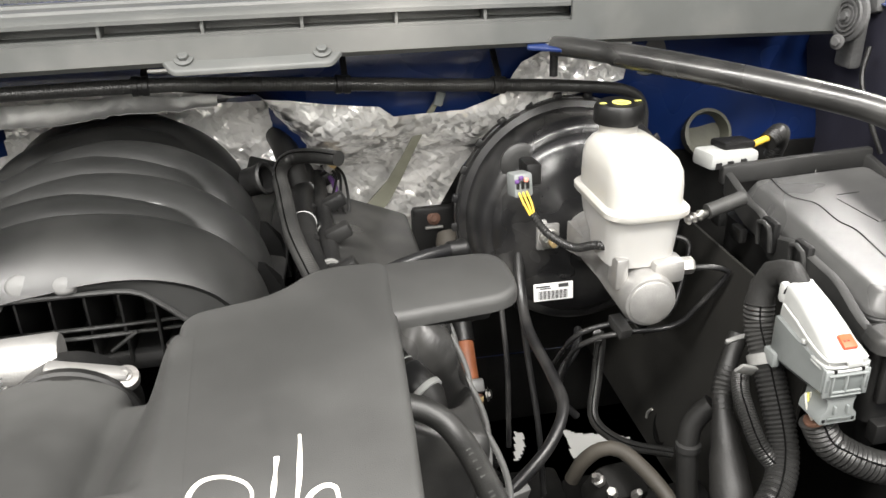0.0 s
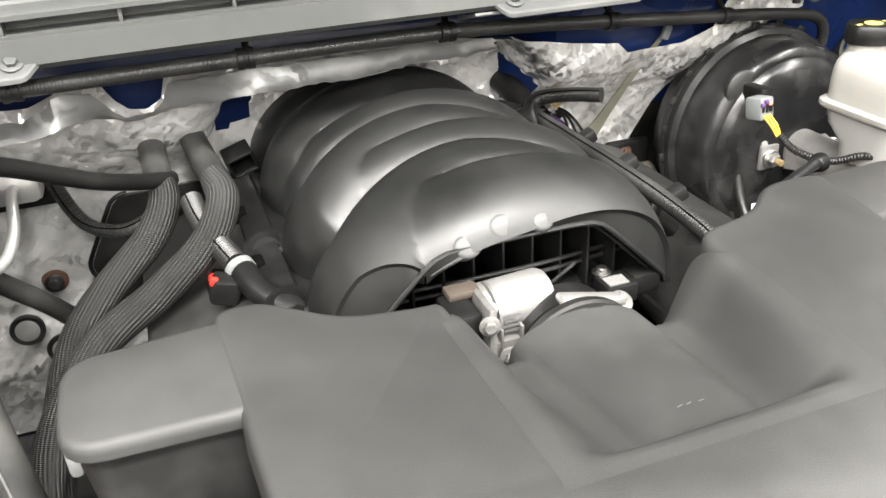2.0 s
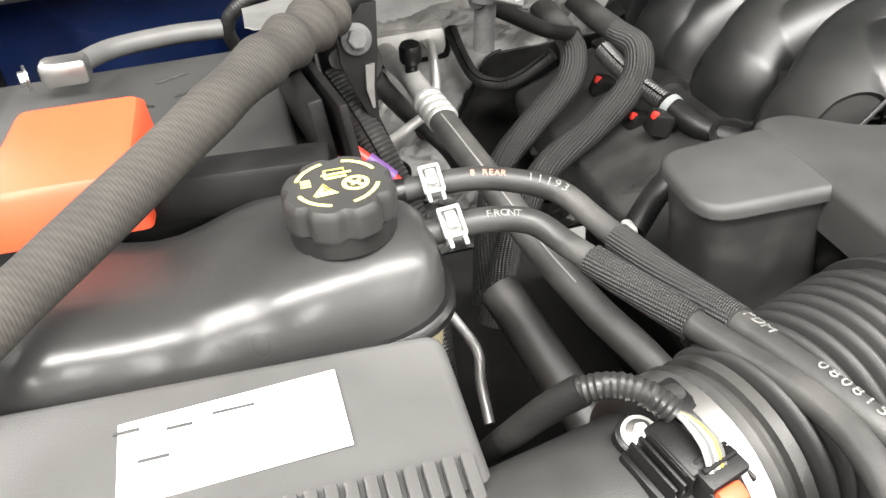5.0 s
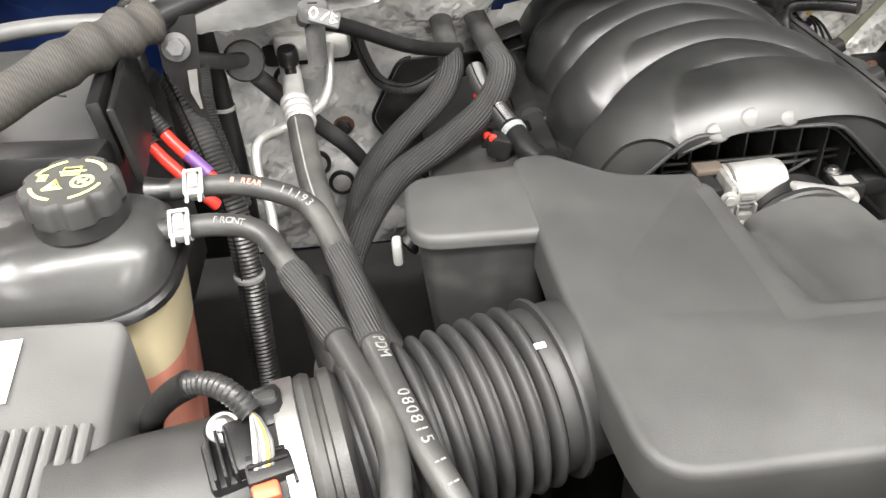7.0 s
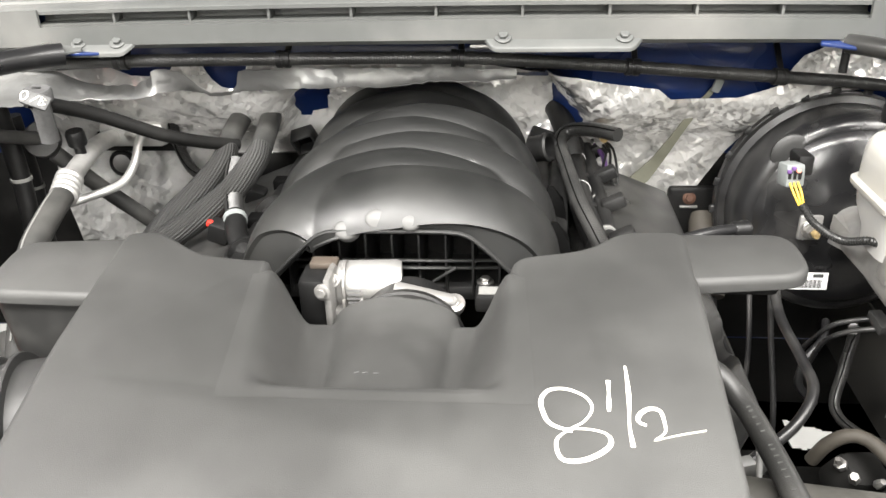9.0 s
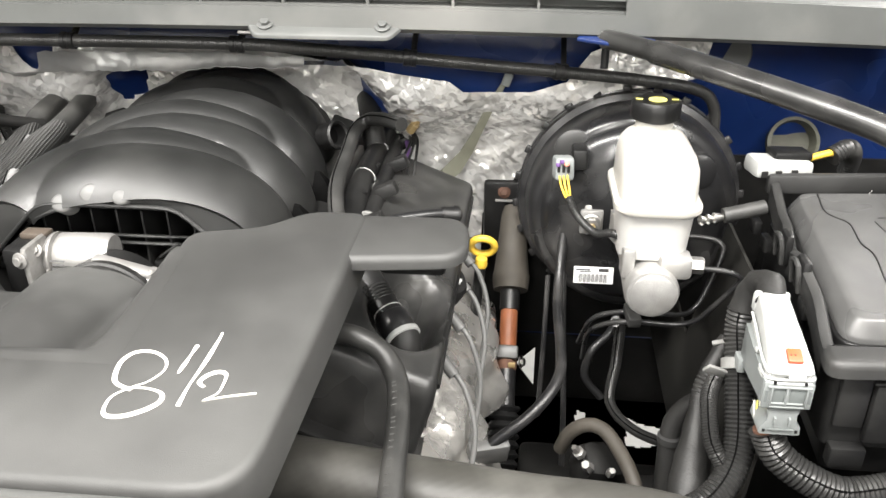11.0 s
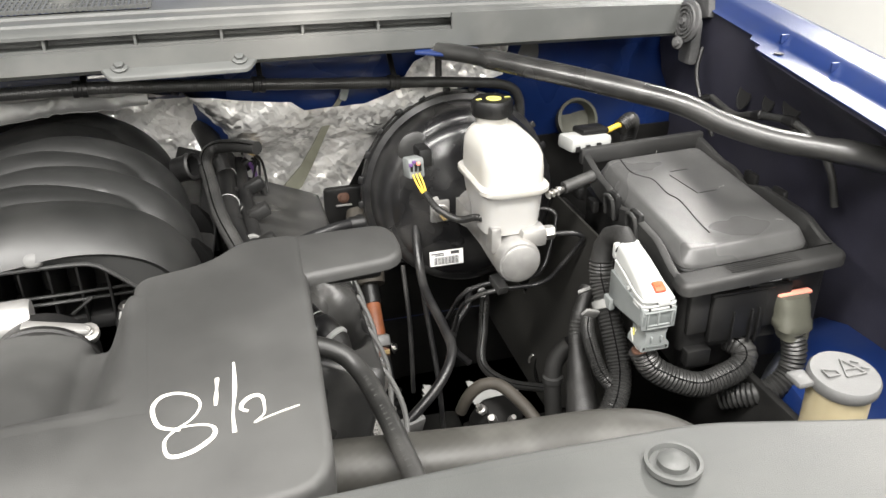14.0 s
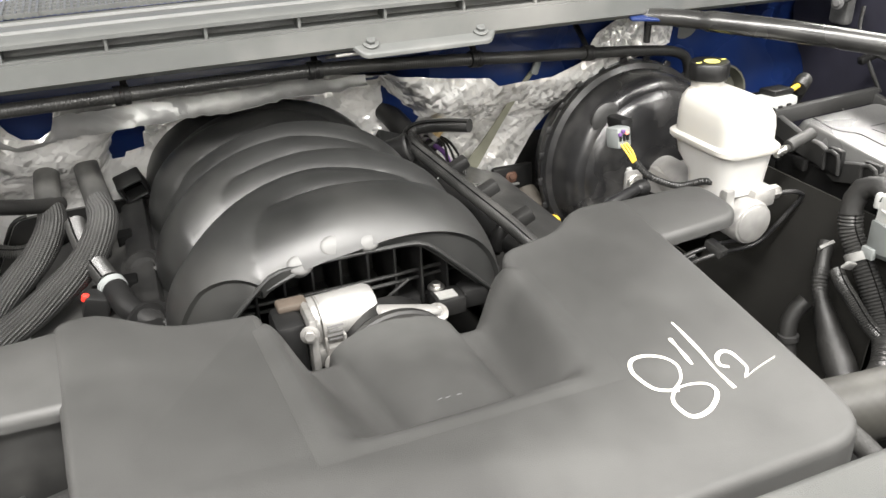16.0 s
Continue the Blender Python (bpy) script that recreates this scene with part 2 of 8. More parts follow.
M = {
    "cover": mat("grained_plastic", (0.0335, 0.0335, 0.0325), 0.52, var=0.12, scale=60, bump=0.25, bscale=1800, dust=((0.15, 0.15, 0.145), 0.25, 7.0)),
    "manifold": mat("satin_plastic", (0.0095, 0.0098, 0.0095), 0.42, var=0.25, scale=50, bump=0.14, bscale=1500, spec=0.75, dust=(DUST, 0.03, 12.0)),
    "black": mat("black_plastic", (0.0075, 0.0075, 0.0075), 0.42, var=0.3, scale=60, bump=0.2, bscale=1200, spec=0.4, dust=(DUST, 0.035, 14.0)),
    "black_dull": mat("dull_black", (0.0080, 0.0079, 0.0076), 0.62, var=0.4, scale=50, bump=0.3, bscale=700, spec=0.2, dust=(DUST, 0.03, 16.0)),
    "gloss": mat("gloss_black", (0.011, 0.011, 0.0115), 0.32, var=0.3, scale=40, rvar=0.10, bump=0.06, bscale=120, dust=(DUST, 0.09, 20.0)),
    "rubber": mat("hose_rubber", (0.028, 0.028, 0.027), 0.48, var=0.25, scale=80, bump=0.15, bscale=900, dust=(DUST, 0.15, 18.0)),
    "knit": mat("knit_patterned_rubber", (0.029, 0.028, 0.0245), 0.55, var=0.15, scale=60, braid=(26, 700, 1.0), weave=(0.97, 1.025), dust=((0.2, 0.195, 0.18), 0.3, 14.0)),
    "tank_hose": mat("dull_hose_rubber", (0.018, 0.018, 0.0172), 0.5, var=0.3, scale=80, bump=0.2, bscale=900, dust=(DUST, 0.12, 18.0)),
    "tank_black": mat("tank_black_plastic", (0.027, 0.027, 0.0265), 0.31, var=0.25, scale=18, bump=0.55, bscale=42, dust=((0.09, 0.09, 0.087), 0.3, 6.0)),
    "dim_print": mat("worn_print", (0.045, 0.045, 0.043), 0.7, var=0.2, scale=300),
    "loom": mat("loom_plastic", (0.018, 0.018, 0.0175), 0.38, var=0.2, scale=60, dust=(DUST, 0.06, 20.0)),
    "braid": mat("braided_sleeve", (0.029, 0.029, 0.028), 0.45, var=0.3, scale=60, braid=(26, 260, 16.0)),
    "fabric": mat("woven_sleeve", (0.034, 0.0315, 0.028), 0.85, var=0.3, scale=60, braid=(12, 3000, 0.35), weave=(0.84, 1.14), dust=((0.07, 0.063, 0.052), 0.3, 14.0)),
    "cowl": mat("cowl_plastic", (0.070, 0.0725, 0.070), 0.5, var=0.12, scale=30, bump=0.2, bscale=1300, dust=(DUST, 0.25, 6.0)),
    "blue": mat("blue_paint", (0.006, 0.018, 0.082), 0.30, metal=0.0, var=0.25, scale=20, coat=0.35, rvar=0.08, dust=((0.05, 0.06, 0.09), 0.2, 12.0)),
    "steel": mat("zinc_steel", (0.55, 0.54, 0.52), 0.38, metal=1.0, var=0.2, scale=80, dust=(DUST, 0.2, 20.0)),
    "alu": mat("cast_aluminium", (0.36, 0.355, 0.345), 0.46, metal=0.7, var=0.18, scale=90, bump=0.25, bscale=700, dust=((0.36, 0.34, 0.30), 0.35, 24.0)),
    "foil": foil_mat("heat_foil", (0.97, 0.97, 0.965), 0.13, 0.95, 0.35, 35.0, 0.8),
    "foil_dull": foil_mat("wall_foil", (0.96, 0.965, 0.965), 0.18, 0.70, 0.42, -38.0, 1.0),
    "foil_flat": foil_mat("foil_sheet", (0.38, 0.385, 0.385), 0.46, 0.30, 0.75, 20.0, 1.6),
    "hood_lining": mat("hood_lining_felt", (0.010, 0.010, 0.010), 0.9, var=0.3, scale=30, bump=0.4, bscale=300),
    "shield_steel": foil_mat("dull_shield_steel", (0.72, 0.71, 0.69), 0.26, 0.38, 0.75, 30.0, 2.2),
    "white_res": mat("milky_plastic", (0.41, 0.40, 0.372), 0.34, var=0.06, scale=25, sss=0.3, rvar=0.06, dust=((0.46, 0.40, 0.30), 0.35, 14.0)),
    "milky_fluid": mat("fluid_filled_milky_plastic", (0.355, 0.35, 0.338), 0.32, var=0.06, scale=25, sss=0.3, rvar=0.06),
    "cover_side": mat("darker_cover_plastic", (0.022, 0.022, 0.0215), 0.5, var=0.15, scale=60, bump=0.2, bscale=1500, dust=(DUST, 0.05, 12.0)),
    "bar": mat("satin_black_bar", (0.018, 0.018, 0.0175), 0.30, var=0.2, scale=50, spec=0.6, rvar=0.08, dust=(DUST, 0.05, 24.0)),
    "bright_alu": mat("clean_aluminium", (0.60, 0.595, 0.58), 0.42, metal=0.6, var=0.15, scale=90, bump=0.2, bscale=600, dust=((0.45, 0.43, 0.40), 0.3, 24.0)),
    "front_panel": mat("front_panel_plastic", (0.062, 0.064, 0.062), 0.5, var=0.12, scale=30, bump=0.2, bscale=1300, dust=(DUST, 0.15, 6.0)),
    "wing_black": mat("dusty_wing_panel", (0.022, 0.0215, 0.033), 0.6, var=0.35, scale=25, bump=0.3, bscale=500, dust=((0.035, 0.034, 0.042), 0.35, 9.0)),
    "lid": mat("scuffed_lid_plastic", (0.072, 0.072, 0.071), 0.33, var=0.2, scale=50, bump=0.2, bscale=1500, dust=((0.14, 0.14, 0.135), 0.35, 9.0)),
    "airbox": mat("airbox_plastic", (0.075, 0.0745, 0.073), 0.42, var=0.10, scale=40, bump=0.2, bscale=1500, dust=((0.2, 0.2, 0.195), 0.25, 7.0)),
    "scuff": mat("scuffed_plastic", (0.07, 0.07, 0.07), 0.6, var=0.3, scale=300),
    "grey_cap": mat("washer_cap_grey", (0.09, 0.09, 0.089), 0.55, var=0.15, scale=60, bump=0.2, bscale=900),
    "lead": mat("grey_lead_rubber", (0.088, 0.088, 0.086), 0.5, var=0.2, scale=60),
    "cast_dirty": mat("dirty_cast_aluminium", (0.21, 0.206, 0.198), 0.48, metal=0.55, var=0.35, scale=160, bump=0.4, bscale=420, dust=((0.16, 0.145, 0.125), 0.5, 60.0)),
    "valve": mat("valve_cover_plastic", (0.020, 0.020, 0.0195), 0.34, var=0.2, scale=50, bump=0.12, bscale=1200, dust=(DUST, 0.08, 20.0)),
    # near-black that puts the shade of gaps and hollows into the colour
    "recess": mat("unlit_recess_black", (0.003, 0.003, 0.003), 0.9, var=0.2, scale=60, spec=0.05),
    "brown": mat("brown_clip", (0.060, 0.048, 0.038), 0.55, var=0.2, scale=80),
    "white": mat("white_plastic", (0.33, 0.335, 0.325), 0.42, var=0.1, scale=60),
    "grey_conn": mat("grey_connector", (0.175, 0.187, 0.184), 0.45, var=0.12, scale=60),
    # darker copy of the connector grey, shade painted into pockets and slots
    "grey_dark": mat("shaded_connector", (0.105, 0.115, 0.112), 0.5, var=0.1, scale=60),
    "red": mat("red_plastic", (0.50, 0.03, 0.02), 0.42, var=0.12, scale=40),
    "redcap": mat("orange_red_plastic", (0.66, 0.075, 0.028), 0.45, var=0.1, scale=30),
    "salmon": mat("salmon_plastic", (0.75, 0.25, 0.18), 0.5, var=0.1),
    "yellow": mat("yellow_plastic", (0.60, 0.40, 0.045), 0.42, var=0.12, scale=60),
    "yprint": mat("yellow_print", (0.78, 0.72, 0.18), 0.6, var=0.1),
    "paintpen": mat("white_paint_marker", (0.62, 0.605, 0.54), 0.7, var=0.12, scale=200),
    "print": mat("grey_print", (0.17, 0.17, 0.163), 0.7, var=0.15, scale=300),
    "label": mat("paper_label", (0.80, 0.80, 0.79), 0.5, var=0.06),
    "ink": mat("label_ink", (0.05, 0.05, 0.05), 0.6),
    "coolant": mat("coolant_filled_plastic", (0.36, 0.145, 0.105), 0.30, var=0.15, scale=15, sss=0.4),
    "amber": mat("amber_tank_plastic", (0.36, 0.31, 0.20), 0.34, var=0.12, scale=20, sss=0.3),
    "rust": mat("rusted_steel", (0.10, 0.048, 0.030), 0.8, var=0.4, scale=120, bump=0.4, bscale=400),
    "liner": mat("dusty_liner", (0.0165, 0.016, 0.0145), 0.62, var=0.3, scale=14, bump=0.2, bscale=500, spec=0.3, dust=((0.05, 0.048, 0.042), 0.35, 5.0)),
    "taped": mat("fabric_taped_harness", (0.010, 0.0098, 0.0093), 0.6, var=0.3, scale=60, bump=0.4, bscale=300, dust=((0.05, 0.048, 0.043), 0.2, 16.0)),
    "brownplug": mat("tan_rubber_plug", (0.060, 0.060, 0.046), 0.65, var=0.3, scale=60, bump=0.3, bscale=300),
    "orange": mat("copper_orange_boot", (0.19, 0.064, 0.026), 0.6, var=0.3, scale=70, bump=0.2, bscale=400),
    "tan": mat("tan_plastic", (0.26, 0.19, 0.09), 0.5, var=0.1),
    "sleeve": mat("faded_olive_strap", (0.17, 0.17, 0.13), 0.7, var=0.2, scale=60),
    "shaft_sleeve": mat("grey_brown_boot", (0.040, 0.035, 0.028), 0.7, var=0.25, scale=60),
    "purple": mat("violet_tape", (0.10, 0.045, 0.16), 0.5),
    "floor": mat("shop_floor", (0.22, 0.22, 0.215), 0.5, var=0.12, scale=3),
    "ceiling": mat("shop_ceiling", (0.45, 0.45, 0.44), 0.8, var=0.06, scale=2),
    "wall": mat("shop_wall", (0.75, 0.75, 0.73), 0.7, var=0.05, scale=2),
}


# ---- building helpers ----
def bm_new():
    return bmesh.new()


def finish(name, bm, material, smooth=40):
    me = bpy.data.meshes.new(name)
    bm.normal_update()
    bm.to_mesh(me)
    bm.free()
    for p in me.polygons:
        p.use_smooth = True
    if smooth:
        me.set_sharp_from_angle(angle=radians(smooth))
    if material:
        me.materials.append(material)
    return me


def thing(name, at, label, category, group="", kind=""):
    """An Empty at the base of a thing."""
    ob = new(name)
    ob.location = at
    ob.empty_display_size = 0.02
    return tagged(ob, label, category, group, kind)


def part(name, bm, material, parent, label="", smooth=40):
    """One mesh, given in world coordinates, under a thing or a part."""
    base = Vector((0, 0, 0))
    p = parent
    while p is not None:
        base += p.location
        p = p.parent
    bmesh.ops.translate(bm, vec=-base, verts=bm.verts)
    ob = new(name, finish(name, bm, material, smooth))
    ob.parent = parent
    if label:
        ob["label"] = label
    return ob


def single(name, bm, material, label, category, kind="", group="", smooth=40):
    """A thing of one mesh: its origin goes to the middle of its base."""
    lo = [min(v.co[i] for v in bm.verts) for i in range(3)]
    hi = [max(v.co[i] for v in bm.verts) for i in range(3)]
    at = Vector(((lo[0] + hi[0]) / 2, (lo[1] + hi[1]) / 2, lo[2]))
    bmesh.ops.translate(bm, vec=-at, verts=bm.verts)
    ob = new(name, finish(name, bm, material, smooth))
    ob.location = at
    return tagged(ob, label, category, group, kind)


def spline(pts, step=0.006):
    """Points along a smooth curve through pts."""
    P = [Vector(p) for p in pts]
    if len(P) == 2:
        n = max(2, int((P[1] - P[0]).length / step))
        return [P[0].lerp(P[1], i / n) for i in range(n + 1)]
    Q = [2 * P[0] - P[1]] + P + [2 * P[-1] - P[-2]]
    out = []
    for i in range(1, len(Q) - 2):
        a, b, c, d = Q[i - 1], Q[i], Q[i + 1], Q[i + 2]
        n = max(2, int((c - b).length / step))
        for k in range(n):
            t = k / n
            out.append(0.5 * ((2 * b) + (c - a) * t + (2 * a - 5 * b + 4 * c - d) * t * t + (3 * b - a - 3 * c + d) * t ** 3))
    out.append(P[-1])
    return out


def sweep(bm, path, r, n=14, ring=0.0, pitch=0.004, cap=True, flat=1.0):
    """A tube along a path. r: a radius, or a function of the share of length. ring: depth of corrugation."""
    pts = [Vector(p) for p in path]
    if ring:
        fine, acc = [pts[0]], 0.0
        need = pitch / 4
        for a, b in zip(pts, pts[1:]):
            d, done = (b - a).length, 0.0
            while acc + d - done >= need:
                done += need - acc
                acc = 0.0
                fine.append(a.lerp(b, done / d))
            acc += d - done
        pts = fine if len(fine) > 2 else pts
    total = sum((b - a).length for a, b in zip(pts, pts[1:])) or 1
    uvl = bm.loops.layers.uv.verify()
    up = Vector((0, 0, 1))
    rings, s, last, lens = [], 0.0, None, []
    for i, p in enumerate(pts):
        d = (pts[min(i + 1, len(pts) - 1)] - pts[max(i - 1, 0)]).normalized()
        if last is None:
            side = d.cross(up)
            side = side.normalized() if side.length > 0.1 else Vector((1, 0, 0))
        else:
            side = (last - d * last.dot(d)).normalized()
        last = side
        w = d.cross(side)
        if i:
            s += (p - pts[i - 1]).length
        rr = r(s / total) if callable(r) else r
        if ring:
            rr += (0, -ring * 0.5, -ring, -ring * 0.5)[i % 4]
        rings.append([bm.verts.new(p + rr * (math.cos(2 * math.pi * k / n) * side + flat * math.sin(2 * math.pi * k / n) * w)) for k in range(n)])
        lens.append(s)
    for i in range(len(rings) - 1):
        for k in range(n):
            f = bm.faces.new((rings[i][k], rings[i][(k + 1) % n], rings[i + 1][(k + 1) % n], rings[i + 1][k]))
            for lp, (u, v) in zip(f.loops, ((k, i), (k + 1, i), (k + 1, i + 1), (k, i + 1))):
                lp[uvl].uv = (u / n, lens[v])
    if cap:
        bm.faces.new(rings[0]), bm.faces.new(rings[-1][::-1])
    bmesh.ops.recalc_face_normals(bm, faces=bm.faces)
    return bm


def tube(pts, r, n=14, ring=0.0, pitch=0.004, step=0.006, flat=1.0):
    return sweep(bm_new(), spline(pts, step), r, n, ring, pitch, True, flat)


def add_box(bm, c, s, bevel=0.002, m=None, seg=2, taper=1.0):
    """A box with rounded edges: centre, size, and a turn about its centre. taper: scale of its top."""
    ret = bmesh.ops.create_cube(bm, size=1.0)
    vs = ret["verts"]
    for v in vs:
        k = taper if v.co.z > 0 else 1.0
        v.co = Vector((v.co.x * s[0] * k, v.co.y * s[1] * k, v.co.z * s[2]))
    if bevel:
        es = list({e for v in vs for e in v.link_edges})
        res = bmesh.ops.bevel(bm, geom=es, offset=min(bevel, min(s) * 0.45), segments=seg, profile=0.5, affect="EDGES")
        vs = list({v for f in res["faces"] for v in f.verts} | {v for v in vs if v.is_valid})
    mm = Matrix.Translation(c) @ (m or Matrix())
    bmesh.ops.transform(bm, matrix=mm, verts=vs)
    return vs


def box(c, s, bevel=0.002, m=None, seg=2, taper=1.0):
    bm = bm_new()
    add_box(bm, c, s, bevel, m, seg, taper)
    return bm


def add_lathe(bm, prof, at=(0, 0, 0), m=None, n=32, wob=None):
    """A turned body round local z: profile of (radius, height). wob: function of the angle that scales the radius."""
    mm = Matrix.Translation(at) @ (m or Matrix())
    rings = []
    for r, h in prof:
        rings.append([bm.verts.new(mm @ Vector((r * (wob(2 * math.pi * k / n) if wob else 1) * math.cos(2 * math.pi * k / n),
                                               r * (wob(2 * math.pi * k / n) if wob else 1) * math.sin(2 * math.pi * k / n), h))) for k in range(n)])
    for a, b in zip(rings, rings[1:]):
        for k in range(n):
            bm.faces.new((a[k], a[(k + 1) % n], b[(k + 1) % n], b[k]))
    bm.faces.new(rings[0][::-1]), bm.faces.new(rings[-1])
    bmesh.ops.recalc_face_normals(bm, faces=bm.faces)
    return bm


def lathe(prof, at=(0, 0, 0), m=None, n=32, wob=None):
    return add_lathe(bm_new(), prof, at, m, n, wob)


def turn_to(d):
    """A turn that takes local z to the direction d."""
    return Vector(d).to_track_quat("Z", "Y").to_matrix().to_4x4()


def rounded(pts, r, seg=5):
    """A plan outline with rounded corners; r: one radius or one for each corner."""
    out, n = [], len(pts)
    for i in range(n):
        a, b, c = Vector(pts[i - 1]), Vector(pts[i]), Vector(pts[(i + 1) % n])
        rad = r[i] if isinstance(r, (list, tuple)) else r
        u, v = (a - b), (c - b)
        k = min(rad, u.length * 0.48, v.length * 0.48)
        if k < 1e-5:
            out.append(b)
            continue
        p, q = b + u.normalized() * k, b + v.normalized() * k
        for s in range(seg + 1):
            t = s / seg
            out.append(p * (1 - t) ** 2 + b * 2 * t * (1 - t) + q * t * t)
    return out


def loft(sections, cap=True):
    """Rings of equal count joined into a body."""
    bm = bm_new()
    rings = [[bm.verts.new(p) for p in s] for s in sections]
    n = len(rings[0])
    for a, b in zip(rings, rings[1:]):
        for k in range(n):
            bm.faces.new((a[k], a[(k + 1) % n], b[(k + 1) % n], b[k]))
    if cap:
        bm.faces.new(rings[0][::-1]), bm.faces.new(rings[-1])
    bmesh.ops.recalc_face_normals(bm, faces=bm.faces)
    return bm


def inset_ring(pts, d):
    """An outline moved inwards by d (counter-clockwise outlines)."""
    out, n = [], len(pts)
    for i in range(n):
        a, b, c = pts[i - 1], pts[i], pts[(i + 1) % n]
        e = (c - a)
        e = e.normalized() if e.length > 1e-9 else Vector((1, 0))
        out.append(Vector((b.x - e.y * d, b.y + e.x * d)))
    return out


def slab(outline, z_of, thick, edge=0.006, seg=3, skirt=0.0):
    """A moulded lid: outline (counter-clockwise), top height as a function of x, y, with a rounded rim and a side wall."""
    secs = []
    zb = lambda p, d: (p.x, p.y, z_of(p.x, p.y) - d)  # noqa: E731
    secs.append([zb(p, thick) for p in outline])
    secs.append([zb(p, edge) for p in outline])
    for s in range(1, seg + 1):
        a = math.pi / 2 * s / seg
        ins = inset_ring(outline, edge * (1 - math.cos(a)))
        secs.append([zb(p, edge * (1 - math.sin(a))) for p in ins])
    return loft(secs)


def text_mesh(s, size, depth=0.0002):
    """Lettering as a flat bmesh in its own plane, centred."""
    cu = bpy.data.curves.new("lettering", "FONT")
    cu.body, cu.size, cu.align_x, cu.align_y, cu.extrude = s, size, "CENTER", "CENTER", depth
    ob = bpy.data.objects.new("lettering", cu)
    scene.collection.objects.link(ob)
    bpy.context.view_layer.update()
    me = bpy.data.meshes.new_from_object(ob.evaluated_get(bpy.context.evaluated_depsgraph_get()))
    bpy.data.objects.remove(ob), bpy.data.curves.remove(cu)
    bm = bm_new()
    bm.from_mesh(me)
    bpy.data.meshes.remove(me)
    return bm


def hexbolt(name, at, d, r, parent, material=None, label="", flange=1.6, h=None):
    """A flanged hexagon bolt head along d."""
    h = h or r * 1.1
    bm = bm_new()
    m = turn_to(d)
    add_lathe(bm, [(r * flange, 0), (r * flange, h * 0.25), (r * flange * 0.9, h * 0.34)], at, m, 20)
    add_lathe(bm, [(r, h * 0.3), (r, h * 0.9), (r * 0.85, h)], at, m, 6)
    return part(name, bm, material or M["steel"], parent, label)


# ---- the setting ----
def plain(name, c, s, material, label, category):
    return single(name, box(c, s, 0.0), material, label, category, "structure")


plain("floor", (0, 0, -0.05), (13, 13, 0.1), M["floor"], "smooth light grey concrete workshop floor", "floor")
plain("ceiling", (0, 0, 3.45), (13, 13, 0.1), M["ceiling"], "plain pale grey workshop ceiling", "ceiling")
plain("wall_north", (0, 6.45, 1.7), (12.8, 0.1, 3.4), M["wall"], "plain white workshop wall", "wall")
plain("wall_south", (0, -6.45, 1.7), (12.8, 0.1, 3.4), M["wall"], "plain white workshop wall", "wall")
plain("wall_east", (4.45, 0, 1.7), (0.1, 12.8, 3.4), M["wall"], "plain white workshop wall", "wall")
plain("wall_west", (-6.45, 0, 1.7), (0.1, 12.8, 3.4), M["wall"], "plain white workshop wall", "wall")

CX = 0.013  # middle of the engine


def cowl_y(x):
    return 0.668 + 0.20 * (x - CX) ** 2


def cowl_z(x):
    return -0.06 * (x - CX) ** 2


def sheet(rows, thick=0.0, close=False):
    """A sheet from rows of points (a grid)."""
    bm = bm_new()
    g = [[bm.verts.new(p) for p in r] for r in rows]
    for a, b in zip(g, g[1:]):
        for k in range(len(a) - 1):
            bm.faces.new((a[k], a[k + 1], b[k + 1], b[k]))
    bmesh.ops.recalc_face_normals(bm, faces=bm.faces)
    if thick:
        bmesh.ops.solidify(bm, geom=bm.faces[:], thickness=thick)
    return bm


# painted bulkhead behind the engine
FW = [(1.60, 0.90), (1.50, 0.845), (1.47, 0.835), (1.40, 0.838), (1.33, 0.852), (1.22, 0.864), (1.10, 0.885), (0.95, 0.93), (0.70, 1.02), (0.45, 1.06)]


def fw_y(z):
    for (za, ya), (zb, yb) in zip(FW, FW[1:]):
        if zb <= z <= za:
            return ya + (yb - ya) * (za - z) / (za - zb)
    return FW[-1][1] if z < FW[-1][0] else FW[0][1]


xs = [-0.86 + 1.74 * i / 40 for i in range(41)]
def fw_at(x, z):
    """The bulkhead's upper band comes forward and follows the curve of the cowl, with a pocket behind the engine."""
    mid = max(0.0, min(1.0, (0.185 - abs(x)) / 0.05))
    k = max(0.0, min(1.0, (z - 1.30 - 0.110 * mid) / (0.10 - 0.085 * mid)))
    k = k * k * (3 - 2 * k)
    return (1 - k) * fw_y(z) + k * (0.772 + 0.20 * (x - CX) ** 2 + max(0.0, z - 1.47) * 0.5)


single("wall_bulkhead", sheet([[(x, fw_at(x, z), z) for x in xs] for z in (1.60, 1.50, 1.47, 1.44, 1.40, 1.38, 1.36, 1.34, 1.32, 1.30, 1.22, 1.10, 0.99)], -0.004), M["blue"], "blue painted steel bulkhead behind the engine", "bulkhead", "structure")

# cowl: plastic panel under the windscreen
cowl = thing("cowl_panel", (0, 0.7, 1.46), "grey plastic windscreen cowl panel with recessed slots", "cowl panel", kind="structure")
face_lo = [(0.030, 1.482), (0.004, 1.478), (0.0, 1.481), (0.0, 1.4985)]
face_hi = [(0.0, 1.511), (0.0, 1.5145), (0.003, 1.517), (0.020, 1.519), (0.022, 1.5215), (0.027, 1.522), (0.029, 1.519), (0.045, 1.5195), (0.054, 1.5205), (0.056, 1.523), (0.062, 1.5235)]


def cowl_strip(prof, x0, x1, n=40):
    return sheet([[(x, cowl_y(x) + dy, z + cowl_z(x)) for x in [x0 + (x1 - x0) * i / n for i in range(n + 1)]] for dy, z in prof], 0.003)


